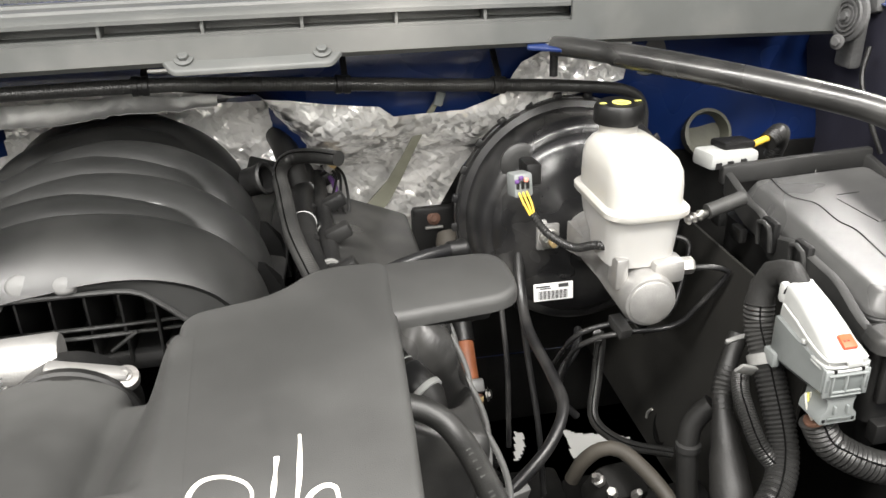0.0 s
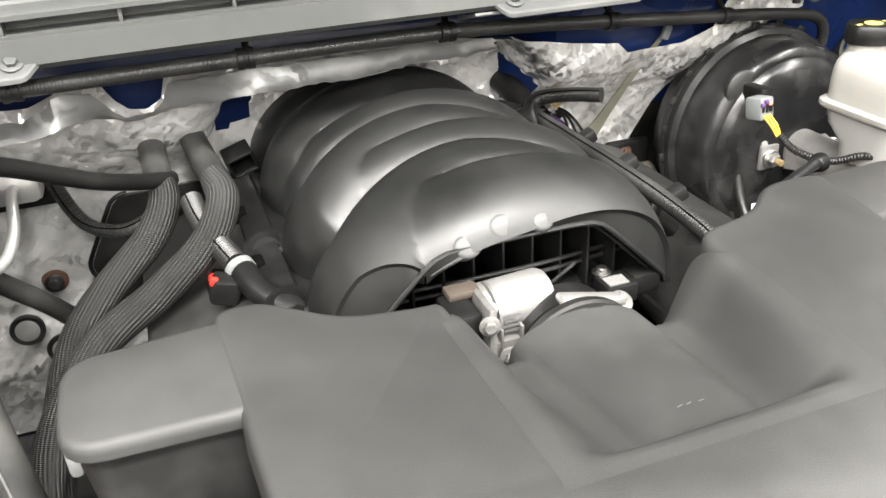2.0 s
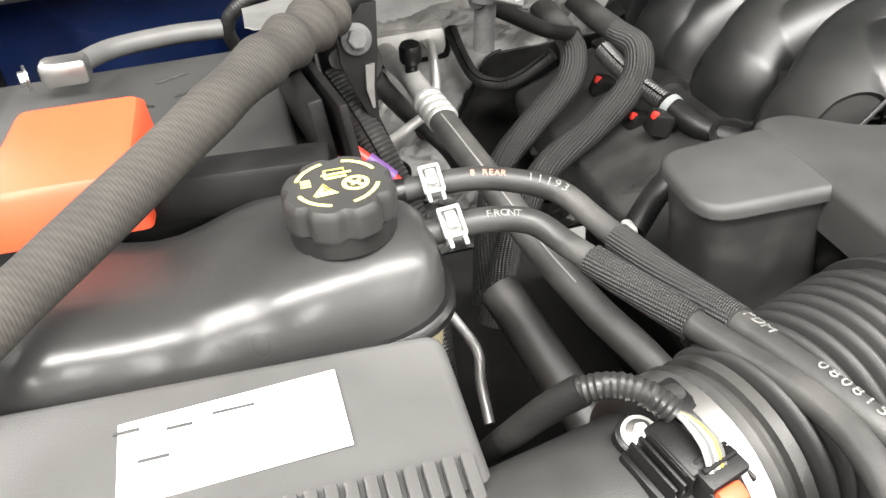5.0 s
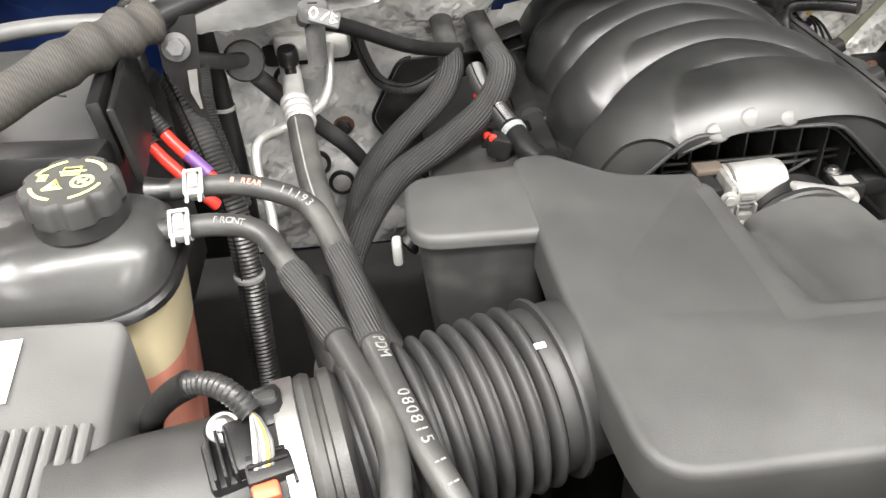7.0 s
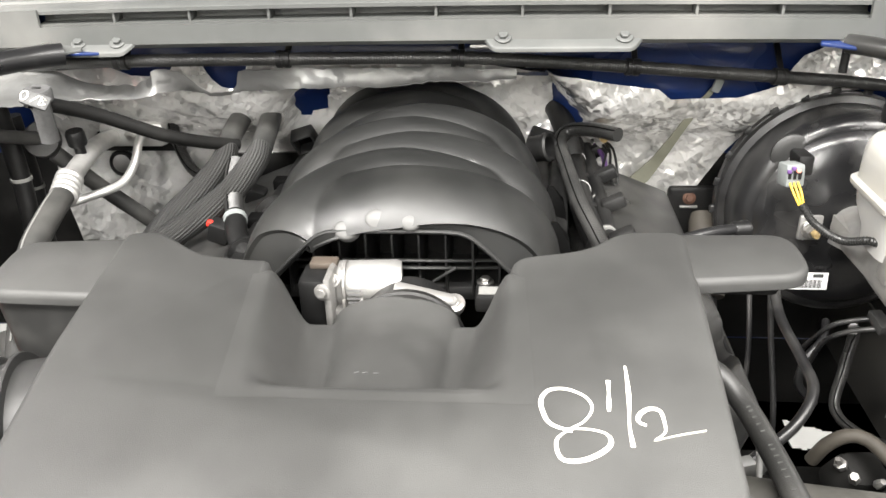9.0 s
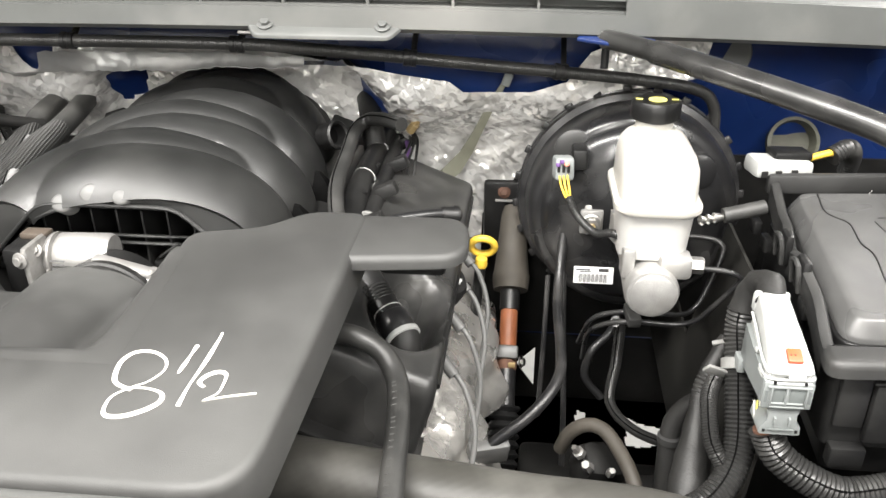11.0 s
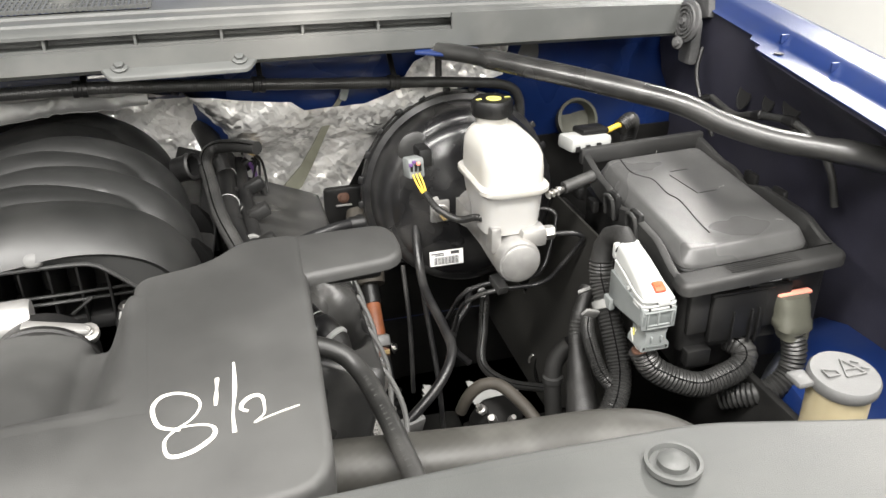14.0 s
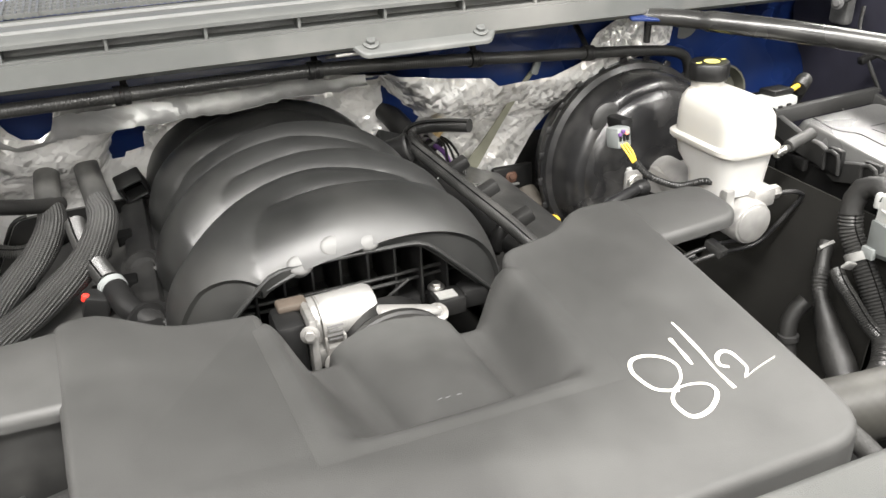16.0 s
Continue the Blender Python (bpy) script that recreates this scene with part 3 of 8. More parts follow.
part("lower_lip", cowl_strip(face_lo, -0.80, 0.78), M["cowl"], cowl)
part("upper_face", cowl_strip(face_hi, -0.80, 0.78), M["cowl"], cowl)
part("end_face", cowl_strip([(0.0, 1.494), (0.0, 1.516)], -0.80, -0.387), M["cowl"], cowl)
part("end_face", cowl_strip([(0.0, 1.494), (0.0, 1.516)], 0.432, 0.78), M["cowl"], cowl)
part("slot_back", cowl_strip([(0.001, 1.4975), (0.022, 1.499), (0.024, 1.5125), (0.001, 1.515)], -0.392, 0.437), M["cowl"], cowl)
for i in range(11):
    x = -0.385 + 0.0815 * i
    if 0 < i < 10:
        part("slot_rib", box((x, cowl_y(x) + 0.013, 1.5058 + cowl_z(x)), (0.003, 0.021, 0.016), 0.0008), M["cowl"], cowl)

# air grille on top of the cowl
gb = bm_new()
for x0, x1 in ((-0.76, 0.118), (0.50, 0.665)):
    n = int((x1 - x0) / 0.0058)
    for i in range(n + 1):
        x = x0 + 0.0058 * i
        add_box(gb, (x, cowl_y(x) + 0.107, 1.5290 + cowl_z(x)), (0.0022, 0.084, 0.004), 0, pose(0, 0, 0, 4, 0, 0))
    m_ = int((x1 - x0) / 0.03)
    for k in range(7):
        for i in range(m_):
            x = x0 + (x1 - x0) * (i + 0.5) / m_
            add_box(gb, (x, cowl_y(x) + 0.068 + 0.013 * k, 1.5265 + 0.0009 * k + cowl_z(x)), (0.034, 0.0026, 0.004), 0)
part("vent_grille", gb, M["cowl"], cowl, "grey air grille with small square holes")
part("top_panel", cowl_strip([(0.060, 1.5225), (0.15, 1.532)], 0.118, 0.50), M["cowl"], cowl)
part("top_panel", cowl_strip([(0.060, 1.5225), (0.15, 1.532)], 0.665, 0.78), M["cowl"], cowl)
part("wiper_cap", lathe([(0.016, -0.006), (0.0155, 0.002), (0.012, 0.005), (0.0, 0.006)], (0.034, cowl_y(0.034) + 0.104, 1.531), None, 32), M["cowl"], cowl)
# near-black sheet gives the grille holes their shade
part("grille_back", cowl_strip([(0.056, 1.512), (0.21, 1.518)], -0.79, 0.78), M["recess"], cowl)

# brackets that hold the cowl, with their bolts
def cowl_bracket(x0, x1):
    out = rounded([(x0 - 0.012, 0.012), (x0 + 0.004, -0.012), (x1 - 0.004, -0.012), (x1 + 0.016, 0.012)], 0.006)
    xm = (x0 + x1) / 2
    b = thing("cowl_bracket", (xm, cowl_y(xm), 1.47 + cowl_z(xm)), "grey plastic bracket bolted under the cowl edge", "bracket", "cowl brackets")
    pts = [Vector((p.x, cowl_y(p.x) + p.y - 0.001)) for p in out]
    part("plate", slab(pts, lambda x, y: 1.4825 + cowl_z(x) + 0.65 * (y - cowl_y(x)), 0.004, 0.0015), M["cowl"], b)
    for x in (x0 + 0.014, x1 - 0.012):
        hexbolt("bolt", (x, cowl_y(x) - 0.002, 1.4815 + cowl_z(x)), (0, -0.5, 0.85), 0.0048, b, M["cowl"], flange=1.7)
    if x0 < 0:
        return
    tab = box((x0 + 0.012, cowl_y(x0) + 0.028, 1.466), (0.06, 0.045, 0.003), 0.001, pose(0, 0, 0, -14, 0, 0))
    part("tab", tab, M["alu"], b, "bare metal tab")
    part("tab_hole", lathe([(0.008, 0), (0.008, 0.004), (0.004, 0.005)], (x0 + 0.012, cowl_y(x0) + 0.026, 1.468), None, 16), M["black"], b)


cowl_bracket(0.072, 0.212)
cowl_bracket(-0.36, -0.29)

# ---- foil heat shield on the bulkhead ----
def inside(p, poly):
    c, n = False, len(poly)
    for i in range(n):
        (x1, y1), (x2, y2) = poly[i - 1], poly[i]
        if (y1 > p[1]) != (y2 > p[1]) and p[0] < (x2 - x1) * (p[1] - y1) / (y2 - y1) + x1:
            c = not c
    return c


def foil_y(x, z):
    """Depth of the shield: it leans forward towards its upper edge in the middle and on one side."""
    return fw_at(x, z) - 0.010


def foil(name, poly, amp, label, material, cell=0.003):
    x0, x1 = min(p[0] for p in poly), max(p[0] for p in poly)
    z0, z1 = min(p[1] for p in poly), max(p[1] for p in poly)
    nx, nz = int((x1 - x0) / cell), int((z1 - z0) / cell)
    bm, vs = bm_new(), {}

    def vert(i, j):
        if (i, j) not in vs:
            x, z = x0 + i * cell, z0 + j * cell
            u, w = x * 0.8 + z * 0.6, z * 0.8 - x * 0.6
            q = Vector((u * 9, w * 22, 1.3))
            d = noise.noise(q * 0.7) * 0.7 + 0.55 * abs(noise.noise(q * 1.5)) + 0.34 * abs(noise.noise(q * 3.3)) + 0.15 * abs(noise.noise(q * 7.1))
            vs[i, j] = bm.verts.new((x + 0.0015 * noise.noise(q * 5), foil_y(x, z) - amp * d, z))
        return vs[i, j]
    for i in range(nx):
        for j in range(nz):
            if inside((x0 + (i + 0.5) * cell, z0 + (j + 0.5) * cell), poly):
                bm.faces.new((vert(i, j), vert(i + 1, j), vert(i + 1, j + 1), vert(i, j + 1)))
    segs = list(zip(poly[-1:] + poly[:-1], poly))
    for v in {v for e in bm.edges if e.is_boundary for v in e.verts}:
        best, at = 1.0, None
        for (xa, za), (xb, zb) in segs:
            dx, dz = xb - xa, zb - za
            t = max(0.0, min(1.0, ((v.co.x - xa) * dx + (v.co.z - za) * dz) / (dx * dx + dz * dz)))
            px, pz = xa + t * dx, za + t * dz
            d = math.hypot(v.co.x - px, v.co.z - pz)
            if d < best:
                best, at = d, (px, pz)
        if best < 2 * cell:
            v.co.x, v.co.z = at
    return part(name, bm, material, label, smooth=45)


SHIELD = [(-0.50, 1.25), (-0.50, 1.40), (-0.46, 1.436), (-0.385, 1.437), (-0.368, 1.424), (-0.345, 1.416), (-0.315, 1.416), (-0.293, 1.425), (-0.288, 1.437),
          (-0.258, 1.436), (-0.245, 1.414), (-0.235, 1.405), (-0.22, 1.404), (-0.207, 1.412), (-0.200, 1.434), (0.02, 1.437), (0.10, 1.428), (0.20, 1.408),
          (0.255, 1.401), (0.27, 1.388), (0.345, 1.387), (0.385, 1.40), (0.41, 1.432), (0.45, 1.447), (0.545, 1.447), (0.535, 1.40), (0.40, 1.375),
          (0.365, 1.32), (0.315, 1.23), (0.29, 1.205), (0.285, 1.00), (-0.56, 1.00)]
hs = thing("heat_shield", (0.0, 0.80, 1.0), "crinkled silver foil heat shield on the bulkhead", "heat shield")
foil("wall_foil", [p for p in SHIELD if p[0] < -0.11 and p[1] > 1.2] + [(-0.11, 1.436), (-0.11, 1.00), (-0.50, 1.00)], 0.0045, hs, M["foil_dull"])
foil("centre_foil", [(-0.112, 1.436)] + [p for p in SHIELD if p[0] > -0.11 and p != (0.285, 1.00)] + [(0.285, 1.00), (-0.112, 1.00)], 0.007, hs, M["foil"])
FRONT = [(-0.525, 0.655, 1.428), (-0.470, 0.612, 1.431), (-0.43, 0.606, 1.431), (-0.40, 0.635, 1.426), (-0.36, 0.672, 1.419), (-0.30, 0.705, 1.414), (-0.25, 0.742, 1.409), (-0.17, 0.746, 1.407), (-0.12, 0.725, 1.416), (0.03, 0.722, 1.424), (0.10, 0.735, 1.421)]
BACK = [(-0.525, 0.708, 1.430), (-0.470, 0.705, 1.441), (-0.385, 0.715, 1.437), (-0.370, 0.725, 1.427), (-0.345, 0.730, 1.420), (-0.315, 0.730, 1.420), (-0.293, 0.722, 1.430), (-0.288, 0.716, 1.437), (-0.258, 0.720, 1.436),
        (-0.245, 0.740, 1.414), (-0.235, 0.750, 1.405), (-0.220, 0.752, 1.404), (-0.207, 0.745, 1.412), (-0.200, 0.735, 1.432), (0.02, 0.738, 1.437), (0.10, 0.745, 1.430)]


def along(line, x):
    for a, b in zip(line, line[1:]):
        if a[0] <= x <= b[0]:
            t = (x - a[0]) / (b[0] - a[0])
            return Vector(a).lerp(Vector(b), t)
    return Vector(line[-1])


rows = []
for j in range(13):
    row = []
    for i in range(191):
        x = -0.525 + 0.625 * i / 190
        p = along(FRONT, x).lerp(along(BACK, x), j / 12)
        q = Vector((x * 22, p.y * 20, 0.7))
        p.z += -0.003 * math.sin(math.pi * j / 12) + 0.004 * noise.noise(q) + 0.0035 * abs(noise.noise(q * 2.9))
        row.append(p)
    rows.append(row)
part("upper_flap", sheet(rows, 0.0008), M["foil_flat"], hs, "bright flat foil flap with cut notches", smooth=50)

# black sheet over the lower bulkhead
FWB = [(z, y - 0.006) for z, y in FW if z <= 1.33]
single("bulkhead_lower_sheet", sheet([[(x, y, z) for x in xs] for z, y in [(1.298, 0.848)] + [q for q in FWB if 1.0 < q[0] < 1.29] + [(0.995, 0.908)]], -0.003), M["black_dull"], "black sheet on the lower bulkhead", "sound mat", "structure")

# black heater cover panel low on the bulkhead
hp = rounded([(-0.268, 1.300), (-0.306, 1.228), (-0.262, 1.150), (-0.20, 1.08), (-0.10, 1.06), (-0.10, 1.305)], 0.010, 4)
hc = thing("heater_cover", (-0.2, 0.84, 1.06), "black plastic heater cover on the bulkhead foil", "heater cover")
part("panel", loft([[(p.x, fw_at(p.x, p.y) - d, p.y) for p in inset_ring(hp, -i)] for d, i in ((0.004, 0.0), (0.020, 0.0), (0.024, 0.003))]), M["valve"], hc)
part("rim", sweep(bm_new(), [(p.x, fw_at(p.x, p.y) - 0.0235, p.y) for p in inset_ring(hp, -0.006)], 0.0022, 8), M["black"], hc)

# ---- sides of the engine bay ----
def flange_x(y):
    return 0.744 + 0.14 * (y - 0.526)


def flange_z(y):
    return 1.459 + 0.066 * (y - 0.526)


def inner_wing(name, sx, label):
    rows = []
    if sx > 0:
        ys = [-0.45 + 1.33 * i / 40 for i in range(41)]
        for x, z in ((0.80, 0.75), (0.80, 1.10), (0.80, 1.22), (0.798, 1.34), (0.785, 1.41)):
            rows.append([(x + 0.05 * (y - 0.5), y, z) for y in ys])
        rows.append([(flange_x(y) + 0.004 + 0.026 * max(0.0, min(1.0, (y - 0.60) / 0.05)), y, flange_z(y) - 0.003) for y in ys])
        return single(name, sheet(rows, 0.004), M["wing_black"], label, "inner wing", "structure")
    for dx, z in ((-0.05, 0.75), (0.0, 1.05), (0.02, 1.22), (0.035, 1.33), (0.045, 1.385)):
        rows.append([(CX + sx * (0.735 + dx + 0.05 * max(0, y - 0.4)), y, z + 0.18 * max(0, y - 0.4) * (z - 0.7)) for y in [-0.45 + 1.33 * i / 24 for i in range(25)]])
    return single(name, sheet(rows, 0.004), M["black_dull"], label, "inner wing", "structure")


inner_wing("inner_wing_a", 1, "dull black inner wing panel of the engine bay")
inner_wing("inner_wing_b", -1, "dull black inner wing panel of the engine bay")


def fender(sx, label):
    """A painted front wing: bolted flange with a stepped edge, upright and crowned outer skin."""
    f = thing("fender", (CX + sx * 0.85, 0.4, 1.2), label, "fender", "front wings")
    rows = []
    ys = [-0.45 + 1.45 * i / 40 for i in range(41)]
    prof = ((0.0, 0.0), (0.024, 0.001), (0.029, 0.004), (0.042, 0.012), (0.052, 0.017), (0.066, 0.018), (0.085, 0.011), (0.11, -0.008), (0.135, -0.035), (0.155, -0.12), (0.16, -0.45))
    if sx > 0:
        prof = ((0.0, 0.0), (0.026, 0.001), (0.030, 0.003), (0.040, 0.012), (0.050, 0.016), (0.075, 0.016), (0.078, 0.0175), (0.085, 0.0175), (0.10, 0.008), (0.125, -0.02), (0.145, -0.11), (0.15, -0.45))
    for dx, dz in prof if sx < 0 else ():
        row = []
        for y in ys:
            edge = CX + sx * (0.752 + 0.06 * (y - 0.40) + (0.010 if 0.50 < y < 0.61 and dx == 0 else 0) + (-0.008 if 0.36 < y < 0.43 and dx == 0 else 0))
            zl = 1.402 + 0.19 * (y - 0.40)
            row.append((edge + sx * dx, y, zl + dz))
        rows.append(row)
    if sx > 0:
        ys = [-0.45 + 1.45 * i / 120 for i in range(121)]
        for dx, dz in prof:
            row = []
            for y in ys:
                e = flange_x(y)
                if dx == 0.0:
                    e += 0.012 * max(0.0, min(1.0, (y - 0.605) / 0.006)) + 0.010 * max(0.0, min(1.0, (y - 0.64) / 0.006))
                row.append((e + dx, y, flange_z(y) + dz))
            rows.append(row)
    part("skin", sheet(rows, 0.0015), M["blue"], f)
    if sx > 0:
        part("flange_hole", lathe([(0.0055, 0.0), (0.0055, 0.0006), (0.0, 0.0006)], (flange_x(0.575) + 0.014, 0.575, flange_z(0.575) + 0.0016), None, 20), M["black"], f)
        for y in (0.50, 0.60):
            part("weld_tab", box((flange_x(y) + 0.034, y, flange_z(y) + 0.009), (0.010, 0.003, 0.010), 0.001), M["blue"], f)
        return f
    for y in (0.39, 0.60):
        hexbolt("bolt", (CX + sx * (0.762 + 0.06 * (y - 0.4)), y, 1.4035 + 0.19 * (y - 0.40)), (0, 0, 1), 0.006, f, M["blue"])
    return f


# openings and cable on the inner wing; black discs carry the holes' shade
def wing_x(z, y):
    k = max(0.0, min(1.0, (z - 1.41) / (flange_z(y) - 1.413)))
    return (0.785 + 0.05 * (y - 0.5)) * (1 - k) + flange_x(y) * k


for y, z, ry, rz in ((0.655, 1.395, 0.012, 0.020), (0.605, 1.402, 0.010, 0.016), (0.562, 1.408, 0.016, 0.016)):
    bm = bm_new()
    add_lathe(bm, [(1.0, 0.0), (0.96, 0.5), (0.9, 0.2), (0.0, 0.1)], (0, 0, 0), None, 24)
    bmesh.ops.transform(bm, matrix=Matrix.Translation((wing_x(z, y) - 0.002, y, z)) @ turn_to((-1, 0, 0.25)) @ Matrix.Diagonal((ry, rz, 0.004, 1)), verts=bm.verts)
    single("wing_opening", bm, M["hood_lining"], "dark oval opening in the inner wing", "opening", group="wing openings")
wcb = thing("wing_cable", (0.77, 0.55, 1.38), "dusty black cable clipped to the inner wing", "cable")
part("cable", tube([(0.775, 0.70, 1.380), (0.768, 0.64, 1.376), (0.762, 0.60, 1.388), (0.757, 0.56, 1.398), (0.755, 0.52, 1.404), (0.762, 0.49, 1.392), (0.770, 0.47, 1.365), (0.775, 0.46, 1.33)], 0.0042, 10), M["rubber"], wcb)
part("branch", tube([(0.757, 0.535, 1.402), (0.760, 0.515, 1.392), (0.765, 0.495, 1.372)], 0.003, 8), M["rubber"], wcb)
for q, d in (((0.760, 0.585, 1.392), (-0.05, -0.9, 0.3)), ((0.755, 0.525, 1.404), (0, -1, 0.1))):
    part("clip", lathe([(0.0046, -0.009), (0.006, -0.008), (0.006, 0.008), (0.0046, 0.009)], q, turn_to(d), 12), M["black"], wcb)
ws = thing("wing_stay", (0.76, 0.70, 1.36), "thin black stay rod with a clip near the hinge", "stay rod")
part("rod", tube([(0.775, 0.735, 1.435), (0.765, 0.725, 1.405), (0.762, 0.700, 1.372), (0.770, 0.68, 1.335)], 0.0028, 8), M["black"], ws)
part("clip", box((0.762, 0.703, 1.376), (0.026, 0.010, 0.010), 0.003, pose(0, 0, 0, 0, -14, 0)), M["black"], ws)

# raised hood above the bay
single("hood", sheet([[(CX + 0.80 * s, 0.86 - 0.72 * t + 0.03 * math.sin(math.pi * t), 1.62 + 1.02 * t) for s in (-1, -0.5, 0, 0.5, 1)] for t in (0, 0.25, 0.5, 0.75, 1)], 0.02), M["hood_lining"], "raised hood with dark felt lining", "hood", "structure")

fender(1, "dark blue metallic front wing with a bolted flange")
fender(-1, "dark blue metallic front wing beside the battery")
single("wheel_arch_tower", lathe([(0.16, 0.0), (0.155, 0.30), (0.14, 0.345), (0.10, 0.36), (0.03, 0.365)], (0.815, 0.325, 0.845), None, 48), M["blue"], "blue painted suspension tower", "suspension tower")

# hood hinge
hg = thing("hood_hinge", (0.775, 0.76, 1.42), "grey steel hood hinge with a coiled pivot", "hinge", "hood hinges")
hd = turn_to((-0.95, -0.05, 0.12))
part("plate", lathe([(0.024, 0), (0.027, 0.002), (0.027, 0.006), (0.024, 0.008)], (0.772, 0.766, 1.462), hd, 36), M["scuff"], hg)
for r in (0.021, 0.016, 0.011):
    part("coil", lathe([(r - 0.0022, 0.006), (r - 0.001, 0.0105), (r + 0.001, 0.0105), (r + 0.0022, 0.006)], (0.772, 0.766, 1.462), hd, 32), M["scuff"], hg)
hexbolt("pivot", Vector((0.772, 0.766, 1.462)) + hd @ Vector((0, 0, 0.008)), (-0.95, -0.05, 0.12), 0.005, hg, M["scuff"])
part("arm", box((0.782, 0.775, 1.435), (0.016, 0.03, 0.06), 0.005), M["scuff"], hg)
hexbolt("bolt", (0.752, 0.757, 1.438), (-0.9, -0.4, 0.1), 0.005, hg, M["scuff"])
part("upper_arm", box((0.80, 0.79, 1.52), (0.012, 0.035, 0.12), 0.004, pose(0, 0, 0, -14, 0, 0)), M["scuff"], hg)


# ---- engine: block, valve covers ----
eng = thing("engine_block", (CX, 0.6, 0.75), "dark cast engine block under the plastic covers", "engine")
part("block", box((CX, 0.57, 1.02), (0.36, 0.50, 0.42), 0.03), M["black_dull"], eng)
part("front_case", box((CX, 0.33, 1.08), (0.30, 0.10, 0.24), 0.02), M["alu"], eng, "cast aluminium timing case")


def valve_cover(sx, label):
    """A moulded cover: crowned top with a side pocket on the driver's side, and a bolted rail."""
    v = thing("valve_cover", (CX + sx * 0.25, 0.6, 1.17), label, "valve cover", "valve covers")
    m = pose(0, 0, 0, 0, sx * 22, 0)
    c = Vector((CX + sx * 0.207, 0.595, 1.258))
    NX, NY = 41, 110
    rows = []
    for j in range(NY):
        ly = -0.215 + 0.43 * j / (NY - 1)
        row = []
        for i in range(NX):
            lx = -0.062 + 0.124 * i / (NX - 1)
            ex = max(0.0, abs(lx) - 0.046) / 0.016
            ey = max(0.0, abs(ly) - 0.198) / 0.017
            e = min(1.0, math.hypot(ex, ey))
            h = 0.034 - 0.075 * (1 - math.sqrt(max(0.0, 1 - e ** 3)))
            if sx > 0:
                d = math.hypot((lx - 0.018) / 0.034, (ly + 0.112) / 0.058)
                q = max(0.0, min(1.0, (1.15 - d) / 0.42))
                h -= 0.045 * q * q * (3 - 2 * q) * max(0.0, min(1.0, h / 0.02))
            row.append(c + m @ Vector((lx, ly, h)))
        rows.append(row)
    part("body", sheet(rows, 0.0), M["valve"], v, smooth=60)
    part("rail", box(c - m @ Vector((0, 0, 0.04)), (0.135, 0.46, 0.014), 0.005, m), M["black_dull"], v)
    if sx > 0:
        part("edge_bead", tube([c + m @ Vector((0.056, y, 0.022)) for y in (-0.19, -0.06, 0.06, 0.19)], 0.003, 8), M["black"], v)
    for i in range(4):
        hexbolt("bolt", c + m @ Vector((sx * 0.06, -0.18 + 0.12 * i, -0.034)), m @ Vector((0, 0, 1)), 0.005, v)
    return v


vl, vr = valve_cover(-1, "black plastic valve cover beside braided hoses"), valve_cover(1, "black plastic valve cover with a filler cap")

# ---- intake manifold ----
man = thing("intake_manifold", (0.0, 0.62, 1.28), "satin black plastic intake manifold with arched runners", "intake manifold")
# crest, its reach to the front over the crown and at its own foot, and its swing forward at that foot
RUNNERS = {1: [(0.531, 0.060, 0.075, 0.0), (0.620, 0.037, 0.056, 0.020), (0.713, 0.037, 0.056, 0.022), (0.800, 0.037, 0.054, 0.02), (0.888, 0.040, 0.054, 0.02)],
           -1: [(0.575, 0.038, 0.082, 0.056), (0.668, 0.037, 0.056, 0.046), (0.766, 0.040, 0.060, 0.014), (0.845, 0.036, 0.05, 0.0)]}
DEEP = 0.048


def swell(y, w, runners):
    """Height under the crest line: each runner is a rounded tube that swings forward to its own foot and sinks away on the far bank."""
    h = -1.0
    for c, f0, f1, swing in runners:
        c -= swing * max(0.0, 2 * w - 1) ** 1.4
        f = f0 + (f1 - f0) * max(0.0, 2 * w - 1)
        d = (c - y) / f if y < c else (y - c) / 0.022
        if d < 1:
            h = max(h, math.sqrt(1 - d * d) - 1)
    return max(-1.0, h - max(0.0, 1 - 2 * w) * 0.34)


def man_point(a, y):
    """a: from 0 at one foot over the crown to pi at the other. Runners of the two banks interlace over the crown."""
    ca, sa = math.cos(a), math.sin(a)
    w = max(0.0, min(1.0, 0.5 - 0.62 * ca))
    h = DEEP * max(swell(y, w, RUNNERS[1]), swell(y, 1 - w, RUNNERS[-1]))
    hw = 0.136 - (0.030 if ca < 0 else 0.004) * max(0.0, (y - 0.62) / 0.2)
    x = -(hw + 0.62 * h) * math.copysign(abs(ca) ** 0.85, ca)
    z = 1.300 + 0.1020 * abs(sa) ** 0.85 + h * (0.15 + 0.85 * abs(sa)) - 0.010 * max(0, y - 0.62) - 4.4 * max(0.0, y - 0.86) ** 1.5
    return (x, y + 0.012 * abs(ca) ** 2 - 0.006, z)


rows = []
ys = [0.476 + i * 0.0018 for i in range(226)]
NA = 84
for y in ys:
    rows.append([man_point(math.pi * k / NA, y) for k in range(NA + 1)])
part("runner_shell", sheet(rows, -0.004), M["manifold"], man, smooth=38)


# front face between the shell and the flat-topped opening
def arch_in(a, y=0.4725):
    ca, sa = math.cos(a), math.sin(a)
    x = -0.116 * math.copysign(abs(ca) ** 0.8, ca)
    return Vector((x, y, 1.3715 - 1.02 * max(0.0, math.sqrt((abs(x) - 0.060) ** 2 + 0.00006) / 2 + (abs(x) - 0.060) / 2)))


